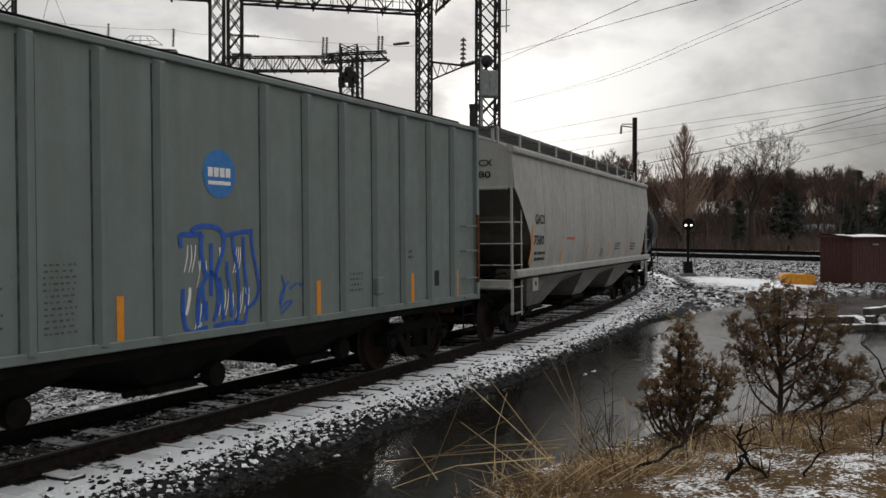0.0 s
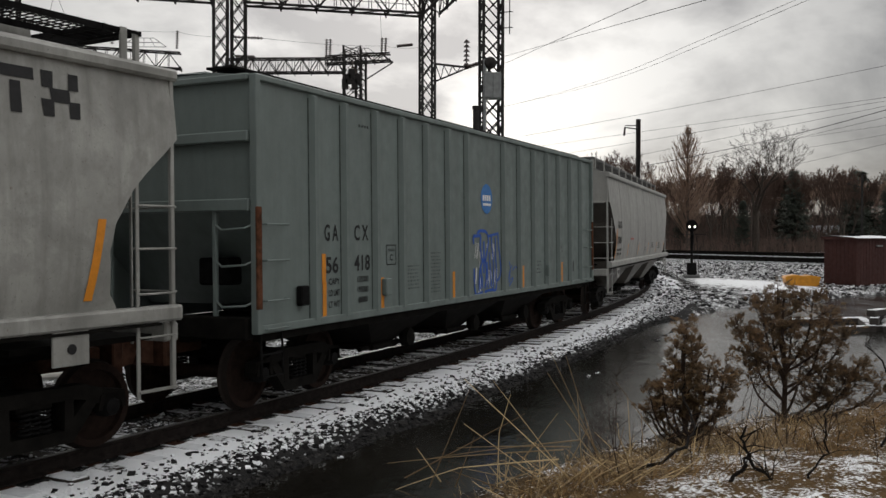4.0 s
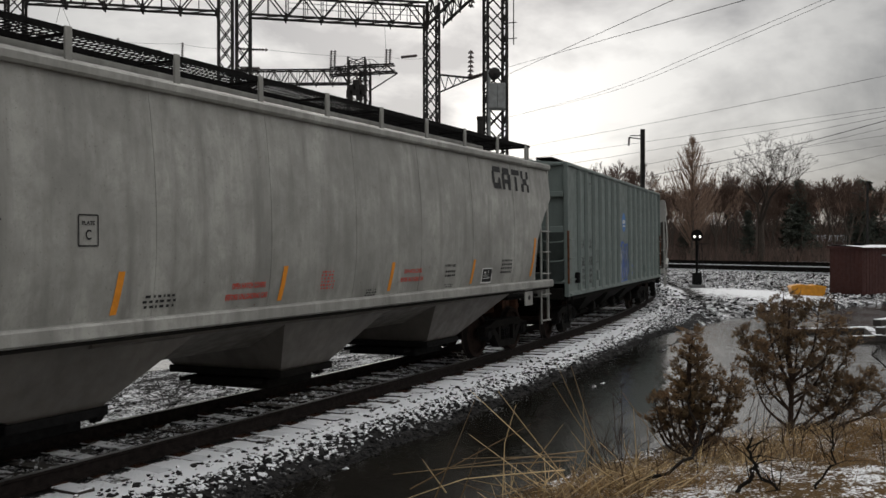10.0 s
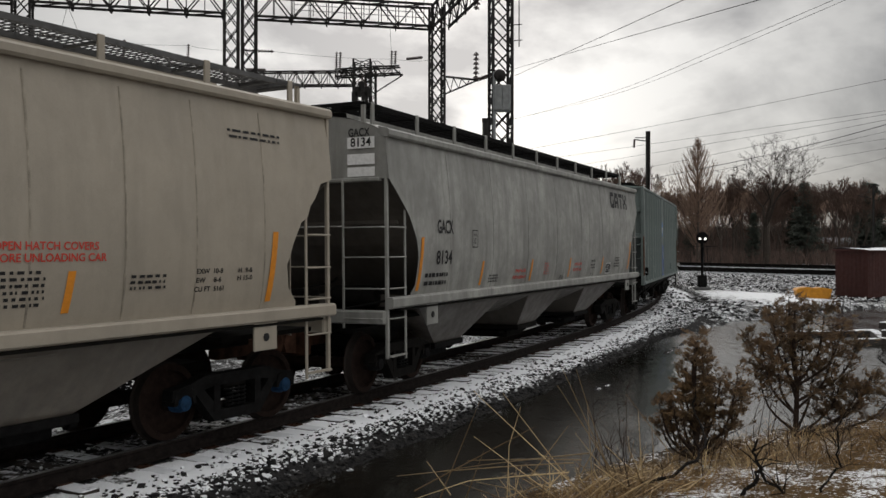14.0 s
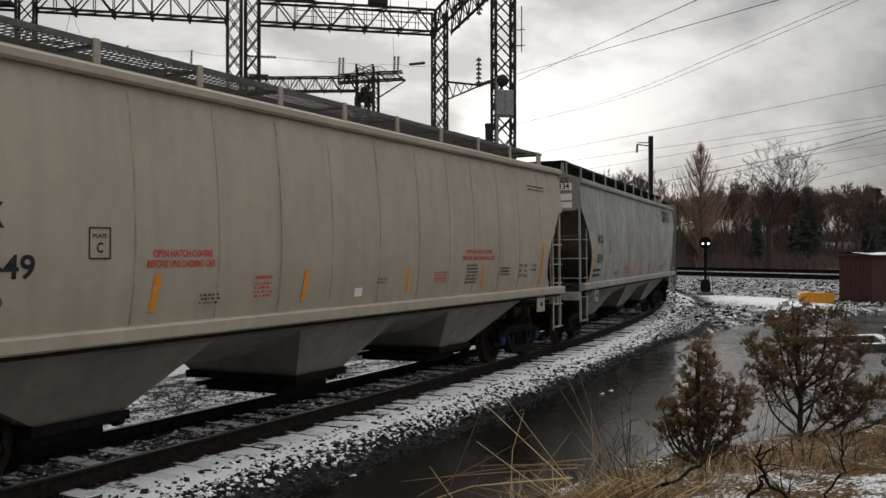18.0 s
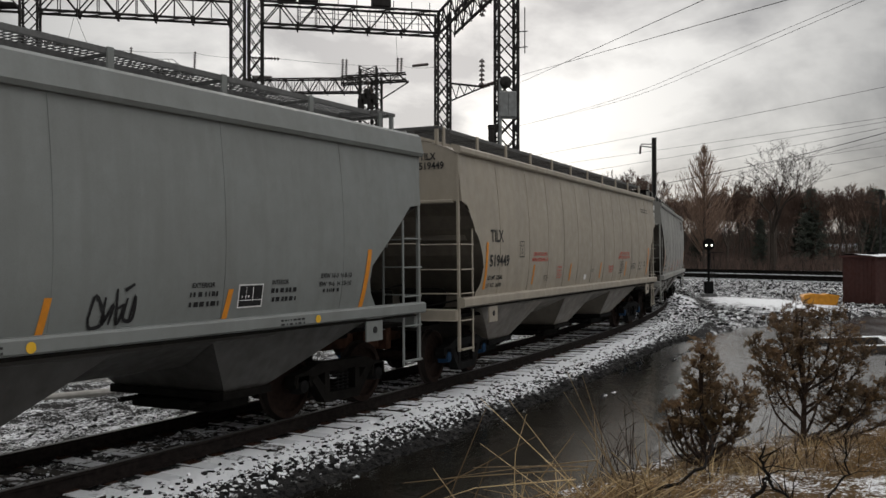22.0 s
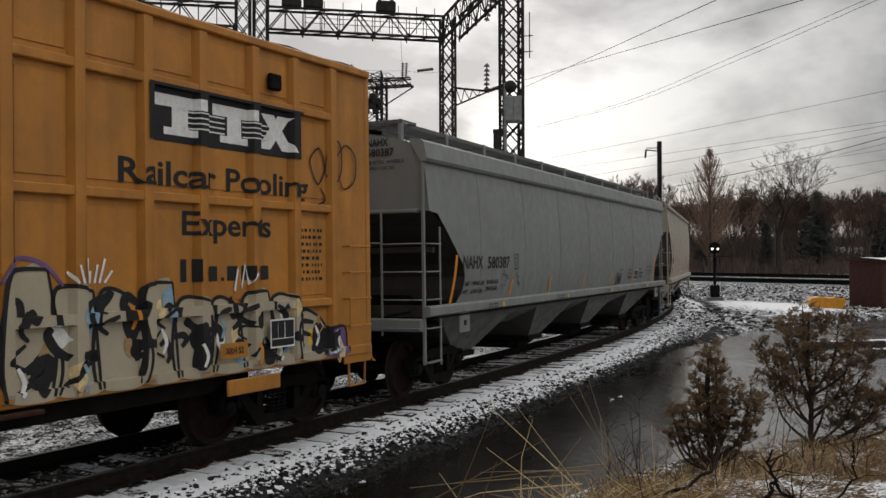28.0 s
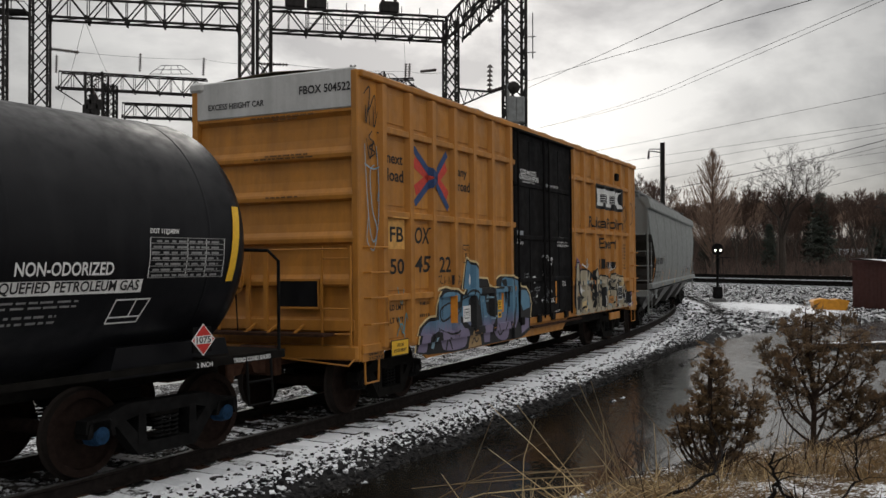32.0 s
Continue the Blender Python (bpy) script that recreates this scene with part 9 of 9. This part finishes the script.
def cedar(x, y, h, plumes, seed, label, leaves=46):
    """A young red cedar: a stem, rising limbs and sprays of scale leaves. plumes: (place across, base, top, reach)."""
    rng = random.Random(seed)
    z = gz_at(x, y)
    t = thing("cedar_bush", label, "shrub", pose(x, y, z - 0.02), "cedar bushes")
    trunk, crown = Mesh(), Mesh()
    stem_top = max(p[2] for p in plumes) * 0.9
    trunk.tube(spline([(0, 0, 0), (0.03, 0.02, stem_top * 0.4), (-0.02, 0, stem_top * 0.75), (0, 0, stem_top)], 4), [0.042 - 0.0026 * i for i in range(13)], 7)
    for px, b, top, reach in plumes:
        low = max(0.05, b - 0.35 - 0.25 * abs(px))
        base = Vector((0, 0, low))
        tip = Vector((px, rng.uniform(-0.25, 0.25), top))
        mid = base.lerp(tip, 0.5) + Vector((px * 0.22, rng.uniform(-0.08, 0.08), -0.08))
        trunk.tube(spline([tuple(base), tuple(mid), tuple(tip)], 4), [0.022, 0.020, 0.018, 0.016, 0.014, 0.012, 0.010, 0.007, 0.004], 5)
        n = int((44 if h > 1.7 else 36) * (top - b)) + 5
        for i in range(n):
            u = rng.random()
            zz = b + (top - b) * u
            w = max(0.0, min(1.0, (zz - low) / (top - low)))
            s = base.lerp(mid, w * 2) if w < 0.5 else mid.lerp(tip, w * 2 - 1)
            a = rng.uniform(0, math.tau)
            l = reach * (0.28 + 0.72 * math.sin(math.pi * min(1, 0.16 + 0.80 * u)) ** 0.8) * rng.uniform(0.40, 1.55)
            d = Vector((math.cos(a), math.sin(a), rng.uniform(0.0, 0.95))).normalized()
            q = s + d * l
            trunk.tube([s, s + d * l * 0.55 - Vector((0, 0, 0.02)), q], [0.006, 0.004, 0.0025], 3)
            # tufts of scale leaves along the twig, bare wood between them
            for k in range(4):
                f = rng.uniform(0.40, 1.1)
                c0 = s + d * l * f + Vector((rng.gauss(0, 1), rng.gauss(0, 1), rng.gauss(0.2, 0.8))) * 0.030
                td = (d + Vector((rng.uniform(-1, 1), rng.uniform(-1, 1), rng.uniform(-0.1, 1.1))) * 0.9).normalized()
                for j in range(leaves // 3):
                    c = c0 + td * rng.uniform(0, 0.06) + Vector((rng.gauss(0, 1), rng.gauss(0, 1), rng.gauss(0, 1))) * 0.012
                    e = (td + Vector((rng.uniform(-1, 1), rng.uniform(-1, 1), rng.uniform(-0.6, 1.0))) * 0.8).normalized() * rng.uniform(0.018, 0.045)
                    v = e.orthogonal().normalized() * rng.uniform(0.0045, 0.0095)
                    crown.add([c - v, c + v, c + e + v * 0.4, c + e - v * 0.4], [(0, 1, 2, 3)])
    part("trunk", trunk, CEDARBARK, t)
    part("crown", crown, CEDAR, t)
    for k in range(3):
        px, b, top, reach = rng.choice(plumes)
        c = Mesh().lathe([(0.0, -0.008), (0.015, -0.004), (0.019, 0.004), (0.010, 0.011), (0.0, 0.013)], 7, "z")
        part("snow_clump", c, SNOWCLUMP, t, at=pose(px + rng.uniform(-0.8, 0.8) * reach, rng.uniform(-0.9, -0.3) * reach, rng.uniform(b, b + 0.5 * (top - b)) + 0.05, rng.uniform(-20, 20), rng.uniform(-20, 20)))
    return t


def build_bushes():
    cedar(3.22, 11.3, 1.45, [(-0.02, 0.75, 1.56, 0.17), (0.12, 0.95, 1.38, 0.14), (0.46, 0.50, 1.12, 0.22), (0.30, 0.50, 1.05, 0.22), (0.10, 0.35, 0.95, 0.24), (0.22, 0.30, 0.80, 0.26), (-0.33, 0.55, 0.82, 0.12), (-0.18, 0.50, 0.86, 0.14), (-0.40, 0.34, 0.50, 0.11), (0.58, 0.66, 0.98, 0.12), (-0.06, 0.7, 1.15, 0.12), (-0.28, 0.22, 0.55, 0.20), (0.42, 0.22, 0.66, 0.22), (-0.45, 0.45, 0.75, 0.14)],
          1, "young cedar bush with brown-green winter foliage")
    cedar(4.95, 12.6, 2.0, [(0.0, 1.2, 1.97, 0.30), (-0.35, 1.2, 1.75, 0.27), (0.38, 1.2, 1.80, 0.30), (-0.12, 1.0, 1.6, 0.25), (0.20, 1.0, 1.6, 0.28), (-0.50, 0.85, 1.25, 0.2), (-0.30, 0.8, 1.15, 0.2), (0.35, 0.55, 1.10, 0.28), (0.65, 0.5, 1.05, 0.30), (0.95, 0.45, 0.92, 0.25), (0.5, 0.9, 1.35, 0.22),
                            (-0.62, 1.25, 1.5, 0.16), (0.62, 1.25, 1.55, 0.18), (0.82, 0.30, 0.80, 0.30), (1.12, 0.38, 0.85, 0.26), (0.55, 0.40, 0.80, 0.26), (-0.55, 0.62, 1.0, 0.22), (0.85, 1.1, 1.42, 0.16), (1.30, 0.40, 0.72, 0.18)], 2, "tall cedar bush with brown winter foliage and bare lower stems", 46)
    # leafless shoots beside the cedars
    rng = random.Random(9)
    for k in range(52):
        x, y = rng.uniform(2.0, 7.6), rng.uniform(9.4, 12.4)
        z = gz_at(x, y)
        t = thing("bare_shoot", "thin leafless dark shoot rising from the bank", "twig", pose(x, y, z - 0.02), "bare shoots")
        m = Mesh()
        h = rng.uniform(0.3, 0.6) if k % 3 else rng.uniform(0.6, 1.1)
        p = Vector((0, 0, 0))
        d = Vector((rng.uniform(-0.3, 0.3), rng.uniform(-0.2, 0.2), 1)).normalized()
        pts = [p]
        for i in range(5):
            d = (d + Vector((rng.uniform(-1, 1), rng.uniform(-1, 1), rng.uniform(-0.2, 0.6))) * 0.18).normalized()
            p = p + d * h / 5
            pts.append(p)
        m.tube(pts, [0.006, 0.0055, 0.005, 0.004, 0.003, 0.002], 5)
        stem = part("stem", m, CEDARBARK, t)
        for i in range(5):
            s = pts[rng.randrange(2, 6)]
            e = Vector((rng.uniform(-1, 1), rng.uniform(-0.6, 0.6), rng.uniform(0.3, 1.0))).normalized()
            part("side_twig", Mesh().tube([s, s + e * 0.12 + Vector((0, 0, 0.02)), s + e * rng.uniform(0.2, 0.36)], [0.004, 0.003, 0.002], 4), CEDARBARK, t)


def build_branches():
    """Dark crooked branches lying and leaning on the bank."""
    bark = plain("wet_bark", (0.012, 0.010, 0.009), 0.8, 0, 0.4, 10)
    limbs = (("fallen_branch", [(2.15, 9.45, -0.10), (2.7, 9.7, 0.02), (3.02, 10.2, 0.12), (3.10, 10.7, 0.30), (3.08, 10.9, 0.55)], 0.020),
             ("fallen_branch", [(2.98, 8.9, -0.12), (3.10, 8.95, 0.02), (3.20, 9.0, 0.15), (3.15, 9.05, 0.28), (3.18, 9.1, 0.38)], 0.024),
             ("fallen_branch", [(3.20, 9.0, 0.13), (3.29, 8.95, 0.03), (3.44, 8.9, -0.08)], 0.018),
             ("fallen_branch", [(3.79, 9.0, -0.10), (3.90, 9.02, 0.05), (3.98, 9.05, 0.25), (3.97, 9.1, 0.45), (4.0, 9.1, 0.62)], 0.013),
             ("fallen_branch", [(4.9, 9.8, 0.05), (5.15, 10.1, 0.35), (5.22, 10.3, 0.75), (5.05, 10.5, 1.05)], 0.015),
             ("fallen_branch", [(5.1, 8.6, 0.2), (4.9, 9.2, 0.35), (5.2, 9.8, 0.45)], 0.018),
             ("fallen_log", [(6.6, 13.0, 0.12), (7.2, 13.3, 0.30), (8.0, 13.6, 0.42), (9.0, 13.7, 0.48)], 0.09))
    for name, pts, r in limbs:
        krng = random.Random(int(pts[0][0] * 100))
        full = [tuple(c + (krng.uniform(-0.035, 0.035) if 0 < i else 0) for c in q) for i, q in enumerate(spline(pts, 3))]
        t = thing(name, "dark crooked fallen branch on the snowy bank" if "branch" in name else "mossy fallen log at the water's edge", "branch", Matrix.Translation(full[0]), "fallen branches")
        o = Vector(full[0])
        n = len(full)
        part("limb", Mesh().tube([Vector(p) - o for p in full], [r * (1 - 0.6 * i / n) * (1 + 0.12 * math.sin(i * 2.1)) for i in range(n)], 7), bark if "branch" in name else plain("mossy_bark", (0.07, 0.065, 0.045), 0.9), t)
        rng = random.Random(int(r * 1000))
        for k in range(8 if "branch" in name else 0):
            s = Vector(full[rng.randrange(3, n)]) - o
            e = Vector((rng.uniform(-1, 1), rng.uniform(-0.5, 0.5), rng.uniform(-0.1, 0.9))).normalized()
            part("side_twig", Mesh().tube([s, s + e * rng.uniform(0.08, 0.16) + Vector((0, 0, 0.02)), s + e * rng.uniform(0.2, 0.42) + Vector((0.03, 0, -0.03))], [r * 0.35, r * 0.25, r * 0.10], 5), bark, t)
    # overhanging bare twig at the picture's edge
    t = thing("bare_sapling", "thin bare sapling leaning over the water", "sapling", pose(6.9, 11.4, -0.15))
    main = spline([(0, 0, 0), (0.15, 0, 1.1), (-0.02, 0, 1.9), (-0.55, 0.1, 2.55), (-0.85, 0.1, 3.1)], 5)
    part("stem", Mesh().tube(main, [0.013 * (1 - 0.75 * i / len(main)) for i in range(len(main))], 5), CEDARBARK, t)
    for pts in ([(0.06, 0, 1.6), (-0.25, 0, 1.75), (-0.55, 0, 1.72)], [(0.1, 0, 1.0), (-0.15, 0, 1.2), (-0.45, 0, 1.25)], [(0.12, 0, 0.8), (-0.2, 0, 0.85), (-0.5, 0, 0.72)], [(-0.1, 0, 2.0), (0.2, 0, 2.4), (0.25, 0, 2.8)],
                [(0.1, 0, 1.2), (0.3, 0, 1.6), (0.25, 0, 2.0)]):
        part("side_twig", Mesh().tube(spline(pts, 4), 0.004, 4), CEDARBARK, t)


def build_grass():
    straw = Mat("dry_straw", 0.55)
    straw.col(straw.mix(straw.math("POWER", straw.island(), 1.6), (0.11, 0.066, 0.026), (0.68, 0.50, 0.25)))
    stalk = Mat("bleached_stalk", 0.5)
    stalk.col(stalk.mix(stalk.math("POWER", stalk.rand(), 1.7), (0.13, 0.08, 0.032), (0.74, 0.56, 0.30)))
    dull = Mat("dull_straw", 0.8)
    dull.col(dull.mix(dull.island(), (0.045, 0.027, 0.013), (0.30, 0.175, 0.06)))
    rng = random.Random(15)

    def blade(m, p, d, l, w, droop):
        pts = []
        dd = Vector(d).normalized()
        q = Vector(p)
        n = 6
        for i in range(n + 1):
            pts.append(q.copy())
            q = q + dd * (l / n)
            dd = (dd - Vector((0, 0, droop * (0.4 + i / n)))).normalized()
        side = Vector((-dd.y, dd.x, 0))
        side = side.normalized() if side.length > 0.01 else Vector((1, 0, 0))
        side = (side + Vector((0, 0, 0.4))).normalized()
        rows = [[a - side * w * (1 - 0.85 * i / n), a + side * w * (1 - 0.85 * i / n)] for i, a in enumerate(pts)]
        m.grid(rows)
        return pts[-1]

    # tall bleached stems, one by one
    clump = thing("tall_grass", "tall bleached dry grass stems leaning over the water", "grass", pose(1.3, 10.0, 0))
    o = Vector((1.3, 10.0, 0))
    stems = [((0.11, 9.80), -0.36, (0.42, -0.17, 1.08), 1.16, 0.00), ((1.68, 9.80), -0.36, (-1.21, -0.08, 1.15), 1.67, 0.00), ((1.63, 9.80), -0.36, (-0.85, 0.07, 1.11), 1.40, 0.00), ((0.82, 9.80), -0.36, (0.05, 0.15, 0.98), 0.98, 0.00), ((1.92, 9.80), -0.05, (-0.59, -0.11, 0.91), 1.09, 0.00), ((2.03, 9.80), -0.36, (-0.65, 0.00, 1.42), 1.56, 0.00), ((1.98, 9.80), -0.36, (-0.42, 0.14, 1.37), 1.43, 0.00), ((1.72, 9.80), -0.28, (-0.08, -0.14, 0.93), 0.93, 0.00), ((-0.15, 9.80), -0.26, (1.25, -0.07, 0.68), 1.43, 0.00), ((1.68, 9.80), 0.13, (-1.57, 0.08, -0.17), 1.58, 0.03), ((1.52, 9.80), 0.03, (-1.88, 0.28, -0.16), 1.89, 0.03), ((1.60, 9.80), 0.06, (-1.21, -0.12, 0.05), 1.21, 0.03), ((1.37, 9.80), -0.36, (-0.90, 0.00, 0.67), 1.12, 0.00), ((1.47, 9.80), -0.07, (-1.84, 0.18, -0.18), 1.85, 0.03), ((0.38, 9.80), -0.36, (0.20, -0.09, 0.56), 0.59, 0.00), ((1.46, 9.80), -0.35, (0.32, -0.04, 0.63), 0.71, 0.00), ((2.71, 9.80), -0.11, (-0.63, 0.05, 0.85), 1.06, 0.00), ((2.24, 9.80), -0.18, (-0.02, 0.11, 0.74), 0.74, 0.00), ((1.07, 9.80), -0.10, (0.38, -0.07, 0.53), 0.65, 0.00), ((0.23, 9.80), -0.30, (-0.25, 0.00, 0.35), 0.43, 0.00)]
    srng = random.Random(23)
    # short stems that cross one another at the foot of the clump
    for k in range(90):
        x, y = srng.uniform(0.75, 2.5), srng.uniform(9.2, 10.3)
        stems.append(((x, y), gz_at(x, y) - 0.01, (srng.uniform(-1.9, 1.7), srng.uniform(-0.5, 0.4), srng.uniform(0.2, 1.0)), srng.uniform(0.22, 0.72), srng.choice((0.0, 0.0, 0.02, 0.09))))
    for (x, y), foot, d, l, droop in stems:
        m = Mesh()
        p, dd, pts = Vector((x, y, foot)) - o, Vector(d).normalized(), []
        snap = srng.randrange(2, 26)
        for i in range(8):
            pts.append(p.copy())
            p = p + dd * (l / 7)
            dd = (dd - Vector((0, 0, droop * (0.4 + i / 7) * 0.40))).normalized()
            if i == snap:
                dd = (dd + Vector((srng.uniform(-0.7, 0.7), 0, srng.uniform(-0.9, 0.1)))).normalized()
        tip = pts[-1]
        m.tube(pts, [0.0086 - 0.0008 * i for i in range(8)], 4)
        part("stem", m, stalk.m, clump)
        if droop > 0.09:
            part("seed_head", Mesh().tube([tip, tip + Vector((-0.05, 0, -0.03)), tip + Vector((-0.09, 0, -0.09))], [0.006, 0.016, 0.004], 6), dull.m, clump)
    # the rest: blades beyond counting
    m1, m2 = Mesh(), Mesh()
    for cx, cy, rx, ry, n, lo, hi, bend, mm in ((1.8, 9.7, 0.8, 0.6, 200, 0.15, 0.5, 0.2, m1), (1.6, 9.4, 0.8, 0.5, 800, 0.15, 0.45, 0.16, m2), (2.1, 9.9, 0.9, 0.6, 750, 0.15, 0.4, 0.2, m2), (2.3, 10.6, 0.8, 0.7, 320, 0.2, 0.5, 0.15, m1), (2.6, 9.6, 1.0, 0.6, 300, 0.15, 0.45, 0.12, m2), (4.3, 11.2, 1.2, 0.8, 900, 0.25, 0.62, 0.13, m2), (6.3, 12.0, 1.5, 1.0, 1700, 0.25, 0.65, 0.15, m2),
                                                (5.0, 10.2, 1.6, 0.7, 380, 0.15, 0.45, 0.13, m2), (3.6, 10.6, 0.9, 0.6, 420, 0.2, 0.5, 0.12, m1), (7.6, 11.2, 1.2, 1.2, 900, 0.2, 0.5, 0.15, m2), (3.0, 9.2, 1.5, 0.6, 260, 0.12, 0.3, 0.13, m2),
                                                (4.6, 11.9, 0.9, 0.6, 500, 0.25, 0.6, 0.12, m1), (1.0, 8.8, 0.6, 0.3, 120, 0.2, 0.5, 0.14, m1)):
        for i in range(n):
            x, y = cx + rng.gauss(0, 0.5) * rx, cy + rng.gauss(0, 0.5) * ry
            if y > shore_near(x) - 0.05:
                continue
            a = rng.uniform(0, math.tau)
            blade(mm, (x, y, gz_at(x, y) - 0.02), (math.cos(a) * rng.uniform(0.3, 1.5), math.sin(a), rng.uniform(0.25, 1.0)), rng.uniform(lo, hi), rng.uniform(0.0022, 0.0050), bend * rng.uniform(0.0, 1.3))
    tagged(part("bleached_grass", m1, straw.m), "bleached dry grass on the snowy bank", "grass", kind="stuff")
    tagged(part("brown_grass", m2, dull.m), "matted brown dry grass on the bank", "grass", kind="stuff")
    # flotsam on the water
    for x, y, rz in ((-0.98, 11.4, 20), (-2.53, 9.93, 60), (-0.9, 12.99, 5)):
        f = part("ice_flake", Mesh().prism([(-0.07, 0.0), (0.07, 0.0), (0.05, 0.012), (-0.06, 0.012)], -0.03, 0.03), SNOWCLUMP, at=pose(x, y, -0.422, 0, 0, rz))
        tagged(f, "small white ice flake floating on the water", "ice", "ice flakes")


build_bushes()
build_branches()
build_grass()


# ---------------------------------------------------------------- motion of the train
RUN = [-71.62, -67.64, -63.77, -59.94, -55.98, -52.02, -47.79, -43.35, -38.75, -34.07, -28.89, -23.41, -17.62, -11.57, -5.28, 2.0, 9.64]


def run(t):
    """How far the boxcar's centre has come at t seconds, a place every 2 s joined smoothly."""
    i = min(int(t // 2), len(RUN) - 2)
    u = (t - 2 * i) / 2
    P = [2 * RUN[0] - RUN[1]] + RUN + [2 * RUN[-1] - RUN[-2]]
    a, b, c, d = P[i:i + 4]
    return 0.5 * (2 * b + (c - a) * u + (2 * a - 5 * b + 4 * c - d) * u * u + (3 * b - a - 3 * c + d) * u ** 3)


def car_pose(s, tc):
    xa, ya, _ = line(s - tc)
    xb, yb, _ = line(s + tc)
    turn = math.atan2(yb - ya, xb - xa)
    return pose((xa + xb) / 2, (ya + yb) / 2, 0, 0, 0, math.degrees(turn)) @ pose(0, 0, 0, -math.degrees(CANT))


def motions():
    times = [0.5 * i for i in range(65)]
    for car, centre, tc in TRAIN:
        walk(car, [(t, car_pose(run(t) + centre, tc)) for t in times])
    # wheels turn with the distance run
    spins, t, last = [0.0], 0.0, run(0.0)
    while t < 32.0:
        t = round(t + 1 / 30, 6)
        if run(min(t, 32.0)) - last > 0.52 or t >= 32.0 - 1e-6:
            spins.append(min(t, 32.0))
            last = run(min(t, 32.0))
    spins = sorted(set(spins))
    for w, ax in SPIN:
        walk(w, [(t, pose(ax, 0, 0.457, 0, math.degrees((run(t) - RUN[0]) / 0.457), 0)) for t in spins])


motions()
